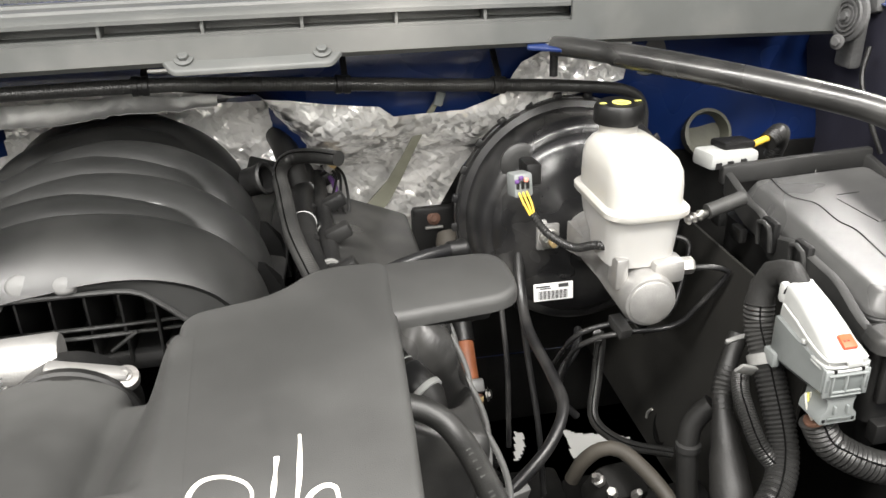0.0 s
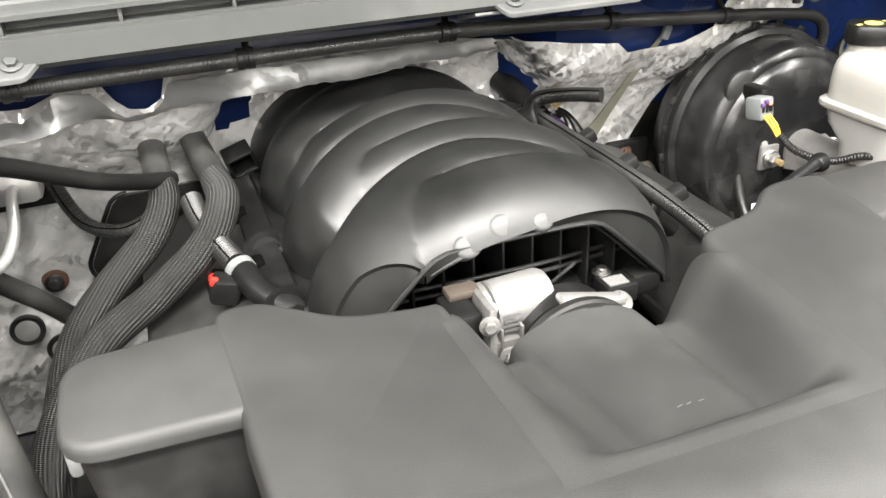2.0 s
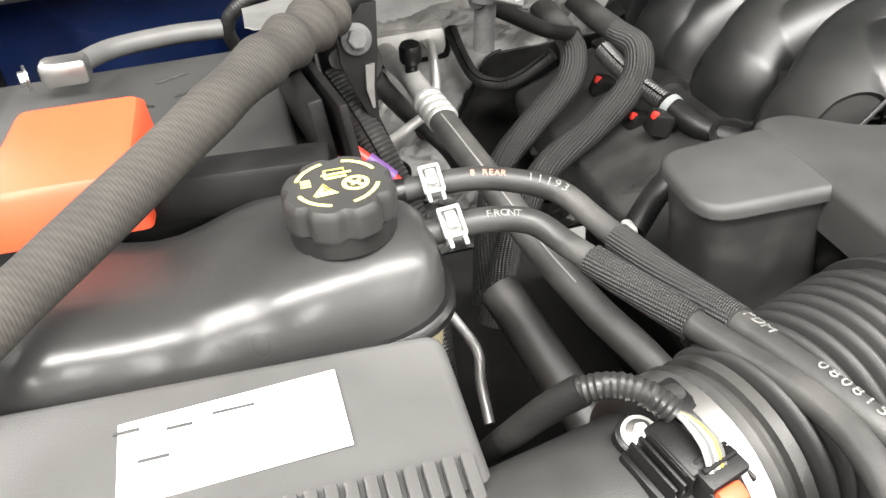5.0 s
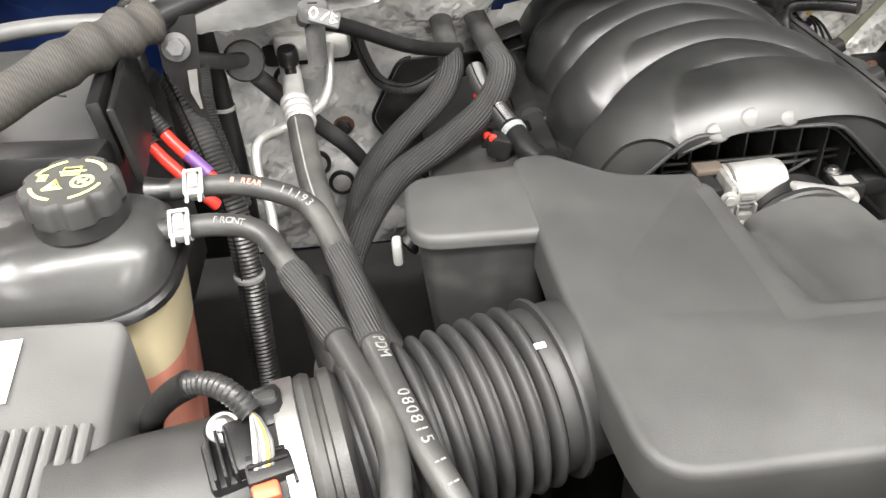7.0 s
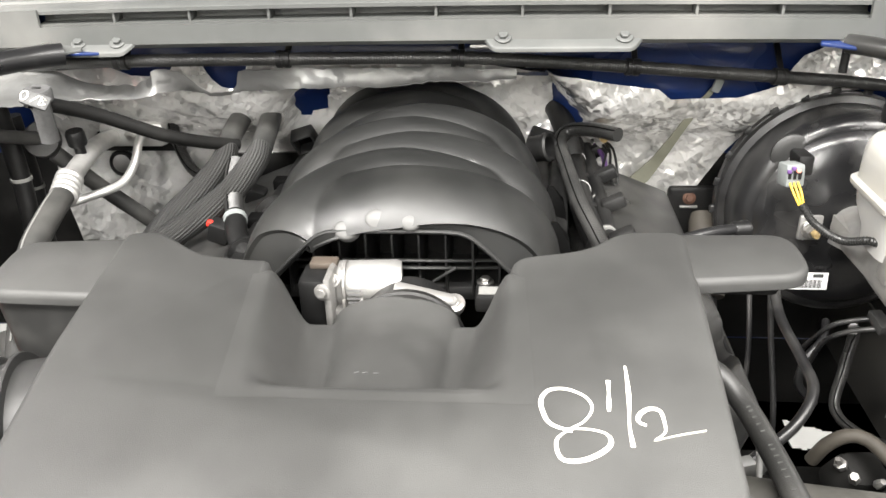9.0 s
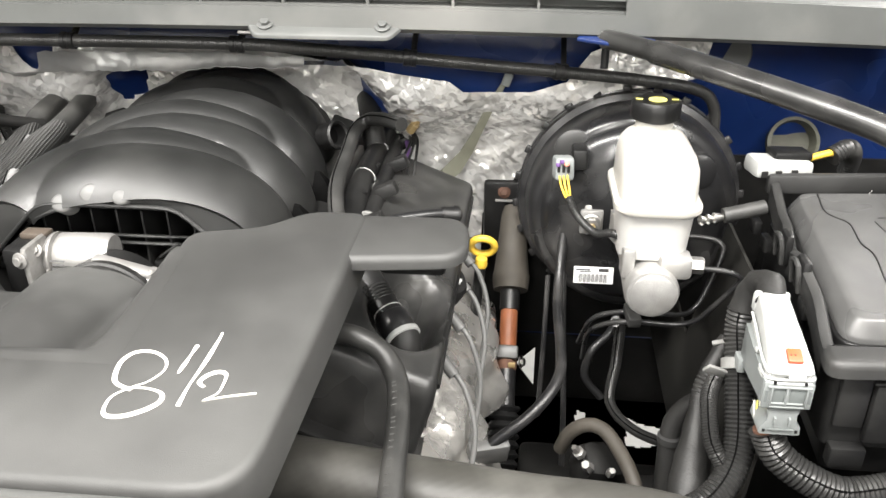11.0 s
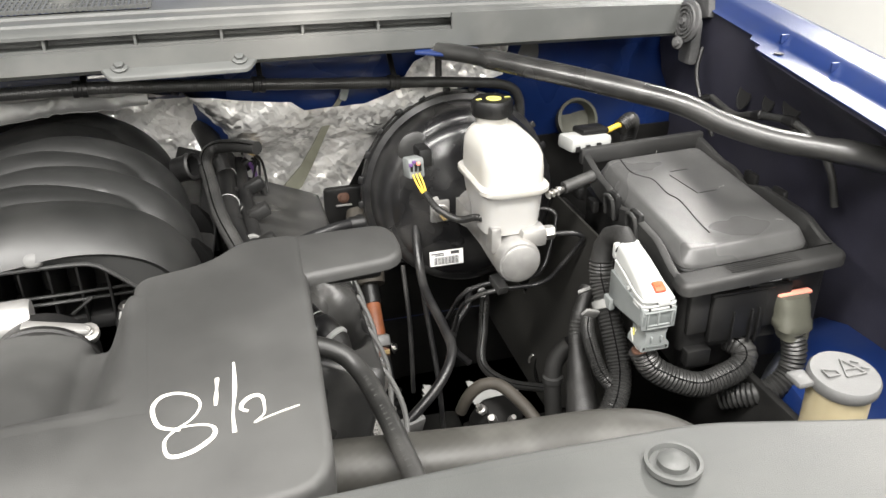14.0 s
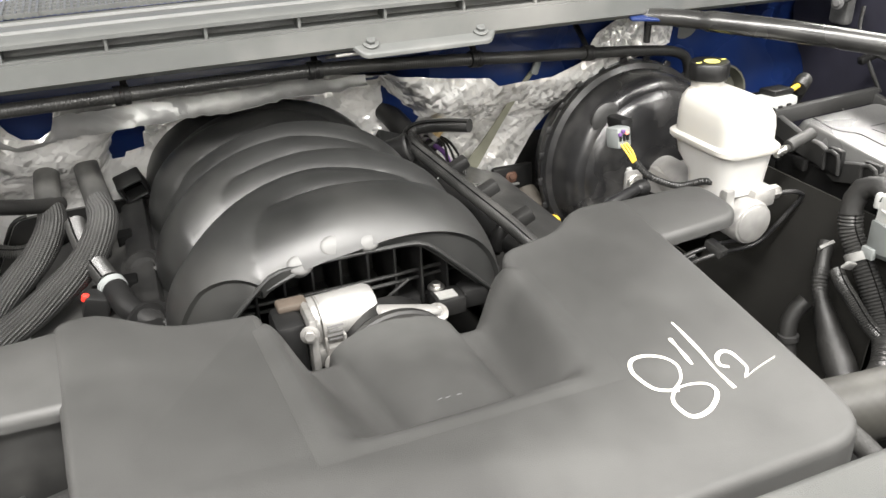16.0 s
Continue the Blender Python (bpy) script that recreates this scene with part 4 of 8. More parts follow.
rows = []
for k in range(7):
    rows.append([arch_in(math.pi * i / NA).lerp(Vector(man_point(math.pi * i / NA, 0.4762)), k / 6) for i in range(NA + 1)])
part("front_face", sheet(rows, -0.003), M["manifold"], man, smooth=50)
part("front_lip", sweep(bm_new(), [arch_in(math.pi * i / 40, 0.4710) for i in range(41)], 0.0019, 8), M["manifold"], man)
part("inner_lip", sweep(bm_new(), [arch_in(math.pi * i / 40, 0.4800) - Vector((0, 0, 0.0055)) for i in range(3, 38)], 0.0013, 8), M["manifold"], man)
part("plenum_back", box((0.0, 0.560, 1.312), (0.20, 0.01, 0.085), 0.004), M["black_dull"], man)
for i in range(9):
    x = -0.094 + 0.0225 * i
    part("plenum_rib", box((x, 0.522, 1.330), (0.0022, 0.062, 0.056), 0.0008), M["black"], man)
for z in (1.335, 1.328):
    part("cross_rib", tube([(-0.105, 0.512, z - 0.012), (-0.03, 0.490, z), (0.03, 0.490, z), (0.105, 0.512, z - 0.010)], 0.0017, 8), M["manifold"], man)
part("diagonal_rib", tube([(0.030, 0.488, 1.316), (0.050, 0.486, 1.331)], 0.0014, 8), M["manifold"], man)
# three worn bosses on the front face
for x, r, dy in ((-0.038, 0.0088, 0.002), (-0.0115, 0.0094, 0.004), (0.0150, 0.0072, 0.001)):
    boss = lathe([(1.0, -0.6), (1.0, 0.10), (0.92, 0.20), (0.7, 0.26), (0.0, 0.29)], (0, 0, 0), None, 24)
    at = Vector(min((man_point(math.pi * k / 400, 0.4770 + dy) for k in range(401)), key=lambda q: abs(q[0] - x)))
    bmesh.ops.transform(boss, matrix=Matrix.Translation(at) @ turn_to((0, -0.80, 0.60)) @ Matrix.Diagonal((r * 1.15, r * 0.95, 0.015, 1)), verts=boss.verts)
    part("boss", boss, M["lead"], man, "scuffed grey boss")
part("base_flange", box((0, 0.66, 1.300), (0.285, 0.33, 0.016), 0.006), M["black"], man)
# flanges along the feet, with open plug shrouds and pockets blackened as shade
part("side_flange", box((-0.149, 0.655, 1.300), (0.026, 0.30, 0.030), 0.005, pose(0, 0, 0, 0, -14, 0)), M["black"], man)
part("side_flange", box((0.141, 0.655, 1.300), (0.022, 0.30, 0.026), 0.005, pose(0, 0, 0, 0, 14, -4)), M["black"], man)
for c, tilt in (((-0.148, 0.788, 1.337), -18), ((0.128, 0.776, 1.339), 20)):
    bm = bm_new()
    mm = pose(0, 0, 0, 26, tilt, 0)
    c = Vector(c)
    for dz in (-0.0115, 0.0115):
        add_box(bm, c + mm @ Vector((0, 0, dz)), (0.026, 0.020, 0.0026), 0.001, mm)
    for dx in (-0.0125, 0.0125):
        add_box(bm, c + mm @ Vector((dx, 0, 0)), (0.0026, 0.020, 0.024), 0.001, mm)
    sh_ = part("plug_shroud", bm, M["manifold"], man)
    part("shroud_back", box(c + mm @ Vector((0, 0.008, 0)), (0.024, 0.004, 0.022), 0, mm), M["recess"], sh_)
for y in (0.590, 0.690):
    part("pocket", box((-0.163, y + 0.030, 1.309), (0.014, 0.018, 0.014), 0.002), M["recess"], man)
    part("foot_clip", lathe([(0.016, 0), (0.018, 0.002), (0.018, 0.007), (0.014, 0.009), (0.011, 0.004)], (-0.150, y - 0.048, 1.310), turn_to((-0.2, -0.4, 1)), 28), M["black"], man)
# near-black wedges stand for the shaded gaps between runner feet
for y, z in ((0.640, 1.322), (0.560, 1.320)):
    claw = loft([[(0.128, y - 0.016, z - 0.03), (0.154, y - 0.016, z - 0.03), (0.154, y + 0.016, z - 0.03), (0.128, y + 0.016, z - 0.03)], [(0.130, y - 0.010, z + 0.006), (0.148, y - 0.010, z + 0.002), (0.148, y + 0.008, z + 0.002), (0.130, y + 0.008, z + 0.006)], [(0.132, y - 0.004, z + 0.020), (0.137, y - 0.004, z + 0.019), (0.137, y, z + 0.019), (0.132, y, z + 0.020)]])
    part("runner_gap_wedge", claw, M["recess"], man, "near-black wedge standing for a shaded gap beside the runners")

# ---- throttle body with its motor ----
tb = thing("throttle_body", (0.0, 0.43, 1.29), "bare aluminium throttle body with actuator motor", "throttle body")
part("bore_ring", lathe([(0.034, 0), (0.0405, 0.002), (0.0405, 0.022), (0.036, 0.026)], (0.015, 0.425, 1.303), turn_to((0, 1, 0)), 40), M["black"], tb)
part("arm", box((0.030, 0.428, 1.3385), (0.050, 0.012, 0.007), 0.0032, pose(0, 0, 0, 0, 14, 0)), M["alu"], tb)
part("motor", lathe([(0.0, -0.002), (0.016, 0), (0.0185, 0.003), (0.0185, 0.049), (0.0170, 0.0525), (0.0, 0.0530)], (-0.044, 0.450, 1.3345), turn_to((1, 0.10, -0.02)), 32), M["alu"], tb)
for k in range(4):
    part("motor_print", box((-0.026, 0.4295, 1.3395 - 0.0035 * k), (0.012 - 0.002 * (k % 2), 0.0006, 0.0014), 0, pose(0, 0, 0, -20, 0, 0)), M["scuff"], tb)
for x, z in ((-0.047, 1.352), (-0.047, 1.306)):
    hexbolt("flange_bolt", (x, 0.416, z - 0.006), (-0.2, -1, 0.1), 0.0042, tb, M["cast_dirty"])
part("gear_case", box((-0.058, 0.440, 1.325), (0.022, 0.034, 0.052), 0.005), M["black"], tb, "black plastic gear case")
part("flange", box((-0.044, 0.437, 1.326), (0.006, 0.042, 0.060), 0.003), M["cast_dirty"], tb)
part("terminal_cover", box((-0.052, 0.450, 1.353), (0.022, 0.014, 0.006), 0.002), M["brown"], tb, "brown plastic clip")
hexbolt("bolt", (-0.030, 0.424, 1.312), (0, -1, 0.2), 0.005, tb, M["cast_dirty"])
part("cast_block", box((-0.022, 0.4365, 1.316), (0.044, 0.020, 0.016), 0.003), M["cast_dirty"], tb)
for x in (-0.034, -0.020, -0.006):
    part("cast_rib", box((x, 0.4285, 1.322), (0.0022, 0.006, 0.022), 0.0008), M["cast_dirty"], tb)
for x in (-0.0345,):
    part("motor_band", lathe([(0.0183, -0.0012), (0.0192, -0.0009), (0.0192, 0.0009), (0.0183, 0.0012)], (x, 0.4465, 1.3363), turn_to((1, 0.04, 0.02)), 32), M["cast_dirty"], tb)
hexbolt("cap_screw", (0.004, 0.430, 1.330), (0.2, -1, 0.3), 0.003, tb, M["cast_dirty"])
hexbolt("cap_screw", (-0.041, 0.430, 1.348), (-0.2, -0.8, 0.5), 0.0032, tb, M["cast_dirty"])
part("lug", lathe([(0.008, -0.004), (0.0085, 0.0), (0.008, 0.003), (0.004, 0.0035)], (0.052, 0.428, 1.330), turn_to((0.1, -0.5, 0.86)), 20), M["cast_dirty"], tb)
hexbolt("bolt", (0.052, 0.4265, 1.3335), (0.1, -0.5, 0.86), 0.0028, tb, M["cast_dirty"])
# pressure sensor with its connector
ms = thing("map_sensor", (0.080, 0.48, 1.30), "black pressure sensor with white label", "sensor")
part("body", box((0.079, 0.476, 1.308), (0.026, 0.024, 0.016), 0.003), M["black"], ms)
part("connector", box((0.103, 0.480, 1.308), (0.024, 0.02, 0.018), 0.004), M["black"], ms)
part("plate", box((0.077, 0.473, 1.3166), (0.016, 0.012, 0.001), 0), M["print"], ms)
hexbolt("bolt", (0.074, 0.488, 1.316), (0, 0, 1), 0.0045, ms)

# ---- intake cover in front of the manifold ----
def cov_z(x, y):
    return 1.358 + 0.098 * (y - 0.19)


cov = thing("intake_cover", (CX, 0.3, 1.30), "grained dark grey plastic intake cover, marked by hand", "engine cover")
main = rounded([(-0.180, 0.172), (0.212, 0.176), (0.219, 0.30), (0.226, 0.452), (0.176, 0.452), (0.150, 0.426), (0.094, 0.414), (0.099, 0.279), (-0.067, 0.272), (-0.080, 0.408),
                (-0.095, 0.408), (-0.135, 0.414), (-0.160, 0.433), (-0.178, 0.446), (-0.206, 0.444), (-0.197, 0.30)],
               [0.03, 0.034, 0.02, 0.014, 0.02, 0.03, 0.016, 0.003, 0.003, 0.016, 0.02, 0.03, 0.02, 0.014, 0.014, 0.02])
part("main_panel", slab(main, cov_z, 0.034, 0.006), M["cover"], cov)
wl = rounded([(-0.284, 0.362), (-0.190, 0.359), (-0.190, 0.437), (-0.284, 0.430)], [0.022, 0.002, 0.002, 0.02])
part("wing", slab(wl, lambda x, y: cov_z(x, y) - 0.0012, 0.009, 0.005), M["cover"], cov)
part("wing_box", loft([[(CX + (p.x - CX) * s, 0.395 + (p.y - 0.395) * s, z) for p in rounded([(-0.279, 0.366), (-0.195, 0.362), (-0.195, 0.43), (-0.279, 0.426)], 0.016)]
                       for z, s in ((1.265, 0.965), (1.372, 1.0))]), M["valve"], cov, "black box under the wing")
wr = rounded([(0.212, 0.386), (0.304, 0.396), (0.302, 0.452), (0.214, 0.450)], [0.002, 0.022, 0.022, 0.002])
part("wing", slab(wr, lambda x, y: cov_z(x, y) - 0.0012, 0.010, 0.005), M["cover"], cov)
part("wing_box", box((0.262, 0.426, 1.356), (0.050, 0.030, 0.012), 0.005), M["black"], cov)
# side wall in a darker grey than the cover's top
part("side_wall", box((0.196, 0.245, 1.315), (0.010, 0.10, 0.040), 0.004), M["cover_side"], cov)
# recess in the back edge, with the flared duct that leads to the throttle
rows = []
for j in range(49):
    v = j / 48
    y = 0.2620 + 0.1470 * v
    xl, xr = -0.077 - 0.013 * v, 0.109 - 0.005 * v
    row = []
    for i in range(73):
        x = xl + (xr - xl) * i / 72
        zt = cov_z(x, y)
        deep = 0.020 + 0.028 * v
        ww = 0.046 - 0.022 * v
        edge = min(x - xl, xr - x)
        k = max(0.0, min(1.0, (edge - 0.010) / ww))
        z = zt + 0.00012 - deep * (k * k * (3 - 2 * k)) * min(1.0, max(0.0, (v - 0.075) * 12))
        z -= 0.016 * max(0.0, (v - 0.84) / 0.16) ** 2
        mid, rad = 0.017 - 0.007 * v, 0.036 + 0.012 * v
        if abs(x - mid) < rad:
            top = zt - 0.0035 - 0.029 * v
            zd = top - 0.024 + math.sqrt(max(0.0, 1 - ((x - mid) / rad) ** 2)) * 0.024
            z = max(z, zd)
        row.append((x, y, z))
    rows.append(row)
part("recess", sheet(rows, 0.0), M["cover"], cov, smooth=60)
part("throttle_boot", lathe([(0.038, 0), (0.045, 0.0), (0.046, 0.004), (0.045, 0.010), (0.0465, 0.012), (0.0455, 0.018), (0.038, 0.018)], (0.016, 0.404, 1.301), turn_to((0, 1, 0)), 40), M["black"], cov, "black rubber throttle boot")


# hand-written 8 1/2 in white paint pen on the cover
def stroke(pts, name="marking"):
    P = spline([(x, y, cov_z(x, y) + 0.0003) for x, y in pts], 0.002)
    part(name, sweep(bm_new(), P, lambda s: 0.0011 + 0.0003 * math.sin(9 * s + pts[0][0] * 300), 8, flat=0.25), M["paintpen"], cov, "white paint pen stroke")


stroke([(0.128, 0.242), (0.117, 0.247), (0.113, 0.255), (0.112, 0.266), (0.117, 0.274), (0.127, 0.275), (0.137, 0.269), (0.140, 0.260), (0.135, 0.250), (0.127, 0.244),
        (0.120, 0.237), (0.119, 0.230), (0.121, 0.223), (0.126, 0.221), (0.135, 0.223), (0.144, 0.229), (0.148, 0.235), (0.146, 0.241), (0.137, 0.244), (0.125, 0.244)])
stroke([(0.151, 0.283), (0.150, 0.269), (0.149, 0.258)])
stroke([(0.162, 0.296), (0.162, 0.287), (0.161, 0.267), (0.159, 0.248), (0.159, 0.232)])
stroke([(0.168, 0.248), (0.164, 0.251), (0.166, 0.257), (0.172, 0.261), (0.177, 0.259), (0.178, 0.250), (0.177, 0.243), (0.171, 0.237), (0.177, 0.239), (0.187, 0.242), (0.199, 0.245)])
for x in (0.0, 0.005, 0.012):
    part("scuff", sweep(bm_new(), [(x, 0.2935, cov_z(x, 0.29) - 0.0065), (x + 0.003, 0.2935 + random.uniform(-.001, .001), cov_z(x, 0.29) - 0.0063)], 0.0003, 6), M["scuff"], cov)


# ---- brake booster and master cylinder ----
bo = thing("brake_booster", (0.463, 0.80, 1.13), "gloss black round brake booster on the bulkhead", "brake booster")
BD = Vector((0, -1, 0.06)).normalized()
BC = Vector((0.463, 0.79, 1.262))
bm_ = turn_to(BD)
part("rear_shell", lathe([(0.05, -0.055), (0.105, -0.05), (0.120, -0.03), (0.123, -0.008), (0.1285, -0.006), (0.1285, 0.002), (0.122, 0.004)], BC, bm_, 72), M["gloss"], bo)
part("front_shell", lathe([(0.124, 0.002), (0.1275, 0.004), (0.126, 0.010), (0.119, 0.013), (0.117, 0.040), (0.113, 0.056), (0.106, 0.062), (0.101, 0.0625), (0.098, 0.066),
                           (0.092, 0.071), (0.070, 0.078), (0.052, 0.0805), (0.048, 0.083), (0.02, 0.084)], BC, bm_, 72), M["gloss"], bo)
for k in range(24):
    a = 2 * math.pi * (k + 0.3) / 24
    part("crimp", box(BC + bm_ @ Vector((0.1285 * math.cos(a), 0.1285 * math.sin(a), 0.002)), (0.010, 0.010, 0.004), 0.002, bm_ @ pose(0, 0, 0, 0, 0, math.degrees(a))), M["gloss"], bo)
for dx, dz in ((0.062, 0.058), (0.070, -0.045)):
    part("dimple", lathe([(0.020, 0.064), (0.019, 0.0735), (0.014, 0.0755), (0.0, 0.0755)], BC + Vector((dx, 0, dz)), bm_, 28), M["gloss"], bo)
LBL = Vector((0.424, 0.7020, 1.203))
lbm = pose(0, 0, 0, -8, 0, 0)
lab = part("label", box(LBL, (0.044, 0.0012, 0.020), 0.0004, lbm), M["label"], bo, "white bar code label")
for i in range(22):
    part("bar", box(LBL + lbm @ Vector((-0.0165 + 0.0015 * i, -0.0008, -0.0032)), (0.0009 if i % 3 else 0.0004, 0.0007, 0.0095), 0, lbm), M["ink"], lab)
for x, w, h in ((-0.012, 0.016, 0.0016), (0.011, 0.011, 0.0040), (-0.009, 0.012, 0.0012)):
    part("bar", box(LBL + lbm @ Vector((x, -0.0008, 0.0065 if h != 0.0012 else 0.0042)), (w, 0.0007, h), 0, lbm), M["ink"], lab)
# vacuum sensor with its wire
SP = Vector((0.394, 0.722, 1.340))
bs = thing("vacuum_sensor", SP - Vector((0, 0, 0.02)), "grey sensor plug with yellow wires on the booster", "sensor")
part("grommet", lathe([(0.020, 0.0), (0.0215, 0.003), (0.0215, 0.007), (0.019, 0.009), (0.012, 0.010)], SP + Vector((0.001, 0.020, -0.001)), bm_, 32), M["cover_side"], bs)
part("sensor_body", box(SP + Vector((0.006, 0.0, -0.003)), (0.016, 0.040, 0.022), 0.003, pose(0, 0, 0, -4, 0, 0)), M["black"], bs)
part("plug", box(SP + Vector((-0.012, -0.030, -0.006)), (0.020, 0.022, 0.024), 0.003, pose(0, 0, 0, -10, 0, 8)), M["grey_conn"], bs, "pale grey connector plug")
for i in range(3):
    part("plug_slot", box(SP + Vector((-0.017 + 0.005 * i, -0.0415, -0.003)), (0.003, 0.002, 0.008), 0), M["black"], bs)
for ox, oz, mk in ((-0.006, 0.004, "purple"), (0.003, 0.005, "salmon"), (-0.002, 0.0075, "purple")):
    part("seal", box(SP + Vector((-0.012 + ox, -0.0418, -0.003 + oz)), (0.0045, 0.003, 0.004), 0.001, pose(0, 0, 0, -10, 0, 8)), M[mk], bs, "small coloured seal")
for dx in (-0.004, 0.0, 0.004):
    part("wire", tube([SP + Vector((-0.012 + dx, -0.040, -0.010)), SP + Vector((-0.010 + dx, -0.052, -0.018)), SP + Vector((-0.006 + dx * 0.5, -0.058, -0.030))], 0.0012, 8), M["yellow"], bs, "yellow wire")
part("conduit", tube([SP + Vector((-0.006, -0.058, -0.028)), SP + Vector((0.004, -0.075, -0.042)), SP + Vector((0.020, -0.105, -0.045)), (0.428, 0.590, 1.308), (0.445, 0.57, 1.305)], 0.0042, 12, 0.0007, 0.003), M["loom"], bs, "black corrugated conduit")

mc = thing("master_cylinder", (0.462, 0.62, 1.24), "bare cast aluminium brake master cylinder", "master cylinder")
part("flange", box((0.460, 0.714, 1.266), (0.104, 0.012, 0.040), 0.008), M["alu"], mc)
part("ear", box((0.417, 0.706, 1.267), (0.025, 0.006, 0.029), 0.003), M["alu"], mc, "bright square mounting ear")
for x in (0.417, 0.502):
    hexbolt("nut", (x, 0.703, 1.267), (0, -1, 0), 0.0070, mc, flange=1.5, h=0.012)
    part("stud_end", lathe([(0.0038, 0), (0.0038, 0.008), (0.003, 0.009)], (x, 0.692, 1.267), turn_to((0, -1, 0)), 14), M["tan"], mc, "yellow passivated stud end")
part("web", loft([[(0.436, 0.700, 1.252), (0.488, 0.700, 1.252), (0.488, 0.700, 1.285), (0.436, 0.700, 1.285)], [(0.446, 0.640, 1.262), (0.478, 0.640, 1.262), (0.478, 0.640, 1.276), (0.446, 0.640, 1.276)]]), M["alu"], mc)
part("barrel", lathe([(0.024, 0), (0.0235, 0.05), (0.0225, 0.09), (0.024, 0.12), (0.025, 0.163), (0.023, 0.168), (0.020, 0.1685)], (0.462, 0.715, 1.268), turn_to((0, -1, 0.0)), 36), M["alu"], mc)
part("end_plug", lathe([(0.0205, 0), (0.0205, 0.0022), (0.019, 0.003)], (0.462, 0.5475, 1.268), turn_to((0, -1, 0)), 36), M["alu"], mc)
part("port_boss", box((0.482, 0.568, 1.290), (0.030, 0.026, 0.022), 0.005), M["alu"], mc)
part("port_nut", lathe([(0.008, 0), (0.008, 0.012), (0.0065, 0.014)], (0.494, 0.566, 1.291), turn_to((1, -0.1, 0)), 6), M["steel"], mc)
part("mount_lug", box((0.440, 0.572, 1.290), (0.012, 0.022, 0.030), 0.003), M["alu"], mc)

rs = thing("brake_fluid_reservoir", (0.462, 0.61, 1.292), "milky white plastic brake fluid reservoir", "fluid reservoir")


def res_ring(z, hx, hy0, hy1, r=0.022):
    return [(p.x, p.y, z) for p in rounded([(0.462 - hx, 0.61 - hy0), (0.462 + hx, 0.61 - hy0), (0.462 + hx, 0.61 + hy1), (0.462 - hx, 0.61 + hy1)], r, 6)]


part("lower_tank", loft([res_ring(1.290, 0.026, 0.038, 0.02), res_ring(1.294, 0.0315, 0.045, 0.024), res_ring(1.310, 0.0325, 0.0465, 0.026), res_ring(1.325, 0.0335, 0.048, 0.044), res_ring(1.3435, 0.0345, 0.050, 0.050)]), M["milky_fluid"], rs, "clear milky lower half with fluid")
part("seam", loft([res_ring(1.3405, 0.0370, 0.054, 0.054), res_ring(1.343, 0.0390, 0.0555, 0.0555), res_ring(1.3475, 0.0390, 0.0555, 0.0555), res_ring(1.350, 0.0365, 0.0530, 0.0530)]), M["white_res"], rs)
part("upper_tank", loft([res_ring(1.348, 0.0345, 0.050, 0.050), res_ring(1.368, 0.0342, 0.050, 0.050), res_ring(1.379, 0.0335, 0.048, 0.050), res_ring(1.387, 0.0310, 0.041, 0.049, 0.02), res_ring(1.393, 0.0260, 0.028, 0.047, 0.018), res_ring(1.396, 0.0200, 0.012, 0.045, 0.015)]), M["white_res"], rs)
part("neck", lathe([(0.0175, 0), (0.0175, 0.014)], (0.462, 0.646, 1.391), None, 32), M["white_res"], rs)
part("cap", lathe([(0.0215, 0), (0.0225, 0.002), (0.0225, 0.015), (0.0205, 0.018), (0.0, 0.0185)], (0.462, 0.646, 1.404), None, 64, lambda a: 1 + 0.035 * math.copysign(abs(math.cos(4 * a)) ** 0.5, math.cos(4 * a))), M["black"], rs, "black ribbed screw cap")
for r, nseg in ((0.0085, 24),):
    part("cap_print", lathe([(0.0045, 0.0), (0.0045, 0.0004), (0.0085, 0.0004), (0.0085, 0.0)], (0.4625, 0.643, 1.4225), None, 24), M["yprint"], rs, "round yellow print")
part("cap_print", box((0.4625, 0.643, 1.4229), (0.006, 0.0035, 0.0004), 0), M["yprint"], rs)
for x in (0.4455, 0.4785):
    part("cap_print", box((x, 0.644, 1.4227), (0.006, 0.003, 0.0004), 0), M["yprint"], rs)
part("level_mark", box((0.466, 0.5630, 1.327), (0.010, 0.0015, 0.005), 0.0005), M["white"], rs)

# steel brake lines
def line(name, pts, r=0.0026, material="gloss", label="black coated steel brake line", cat="brake line"):
    return single(name, tube(pts, r, 10, step=0.004), M[material], label, cat, group="brake lines")


line("brake_line", [(0.496, 0.565, 1.288), (0.522, 0.563, 1.288), (0.537, 0.562, 1.284), (0.541, 0.564, 1.275), (0.522, 0.577, 1.237), (0.512, 0.582, 1.222), (0.494, 0.586, 1.214), (0.454, 0.583, 1.217), (0.428, 0.594, 1.206), (0.414, 0.608, 1.185), (0.412, 0.63, 1.14)])
line("brake_line", [(0.485, 0.657, 1.277), (0.527, 0.653, 1.278), (0.542, 0.646, 1.275), (0.543, 0.640, 1.264), (0.527, 0.622, 1.230), (0.518, 0.615, 1.218), (0.503, 0.606, 1.214), (0.459, 0.596, 1.221), (0.430, 0.604, 1.212), (0.415, 0.614, 1.196), (0.408, 0.645, 1.15)])
single("line_clip", box((0.453, 0.588, 1.2215), (0.013, 0.026, 0.011), 0.002, pose(0, 0, 0, 12, 0, 8)), M["cover_side"], "black plastic clip holding brake lines", "clip")
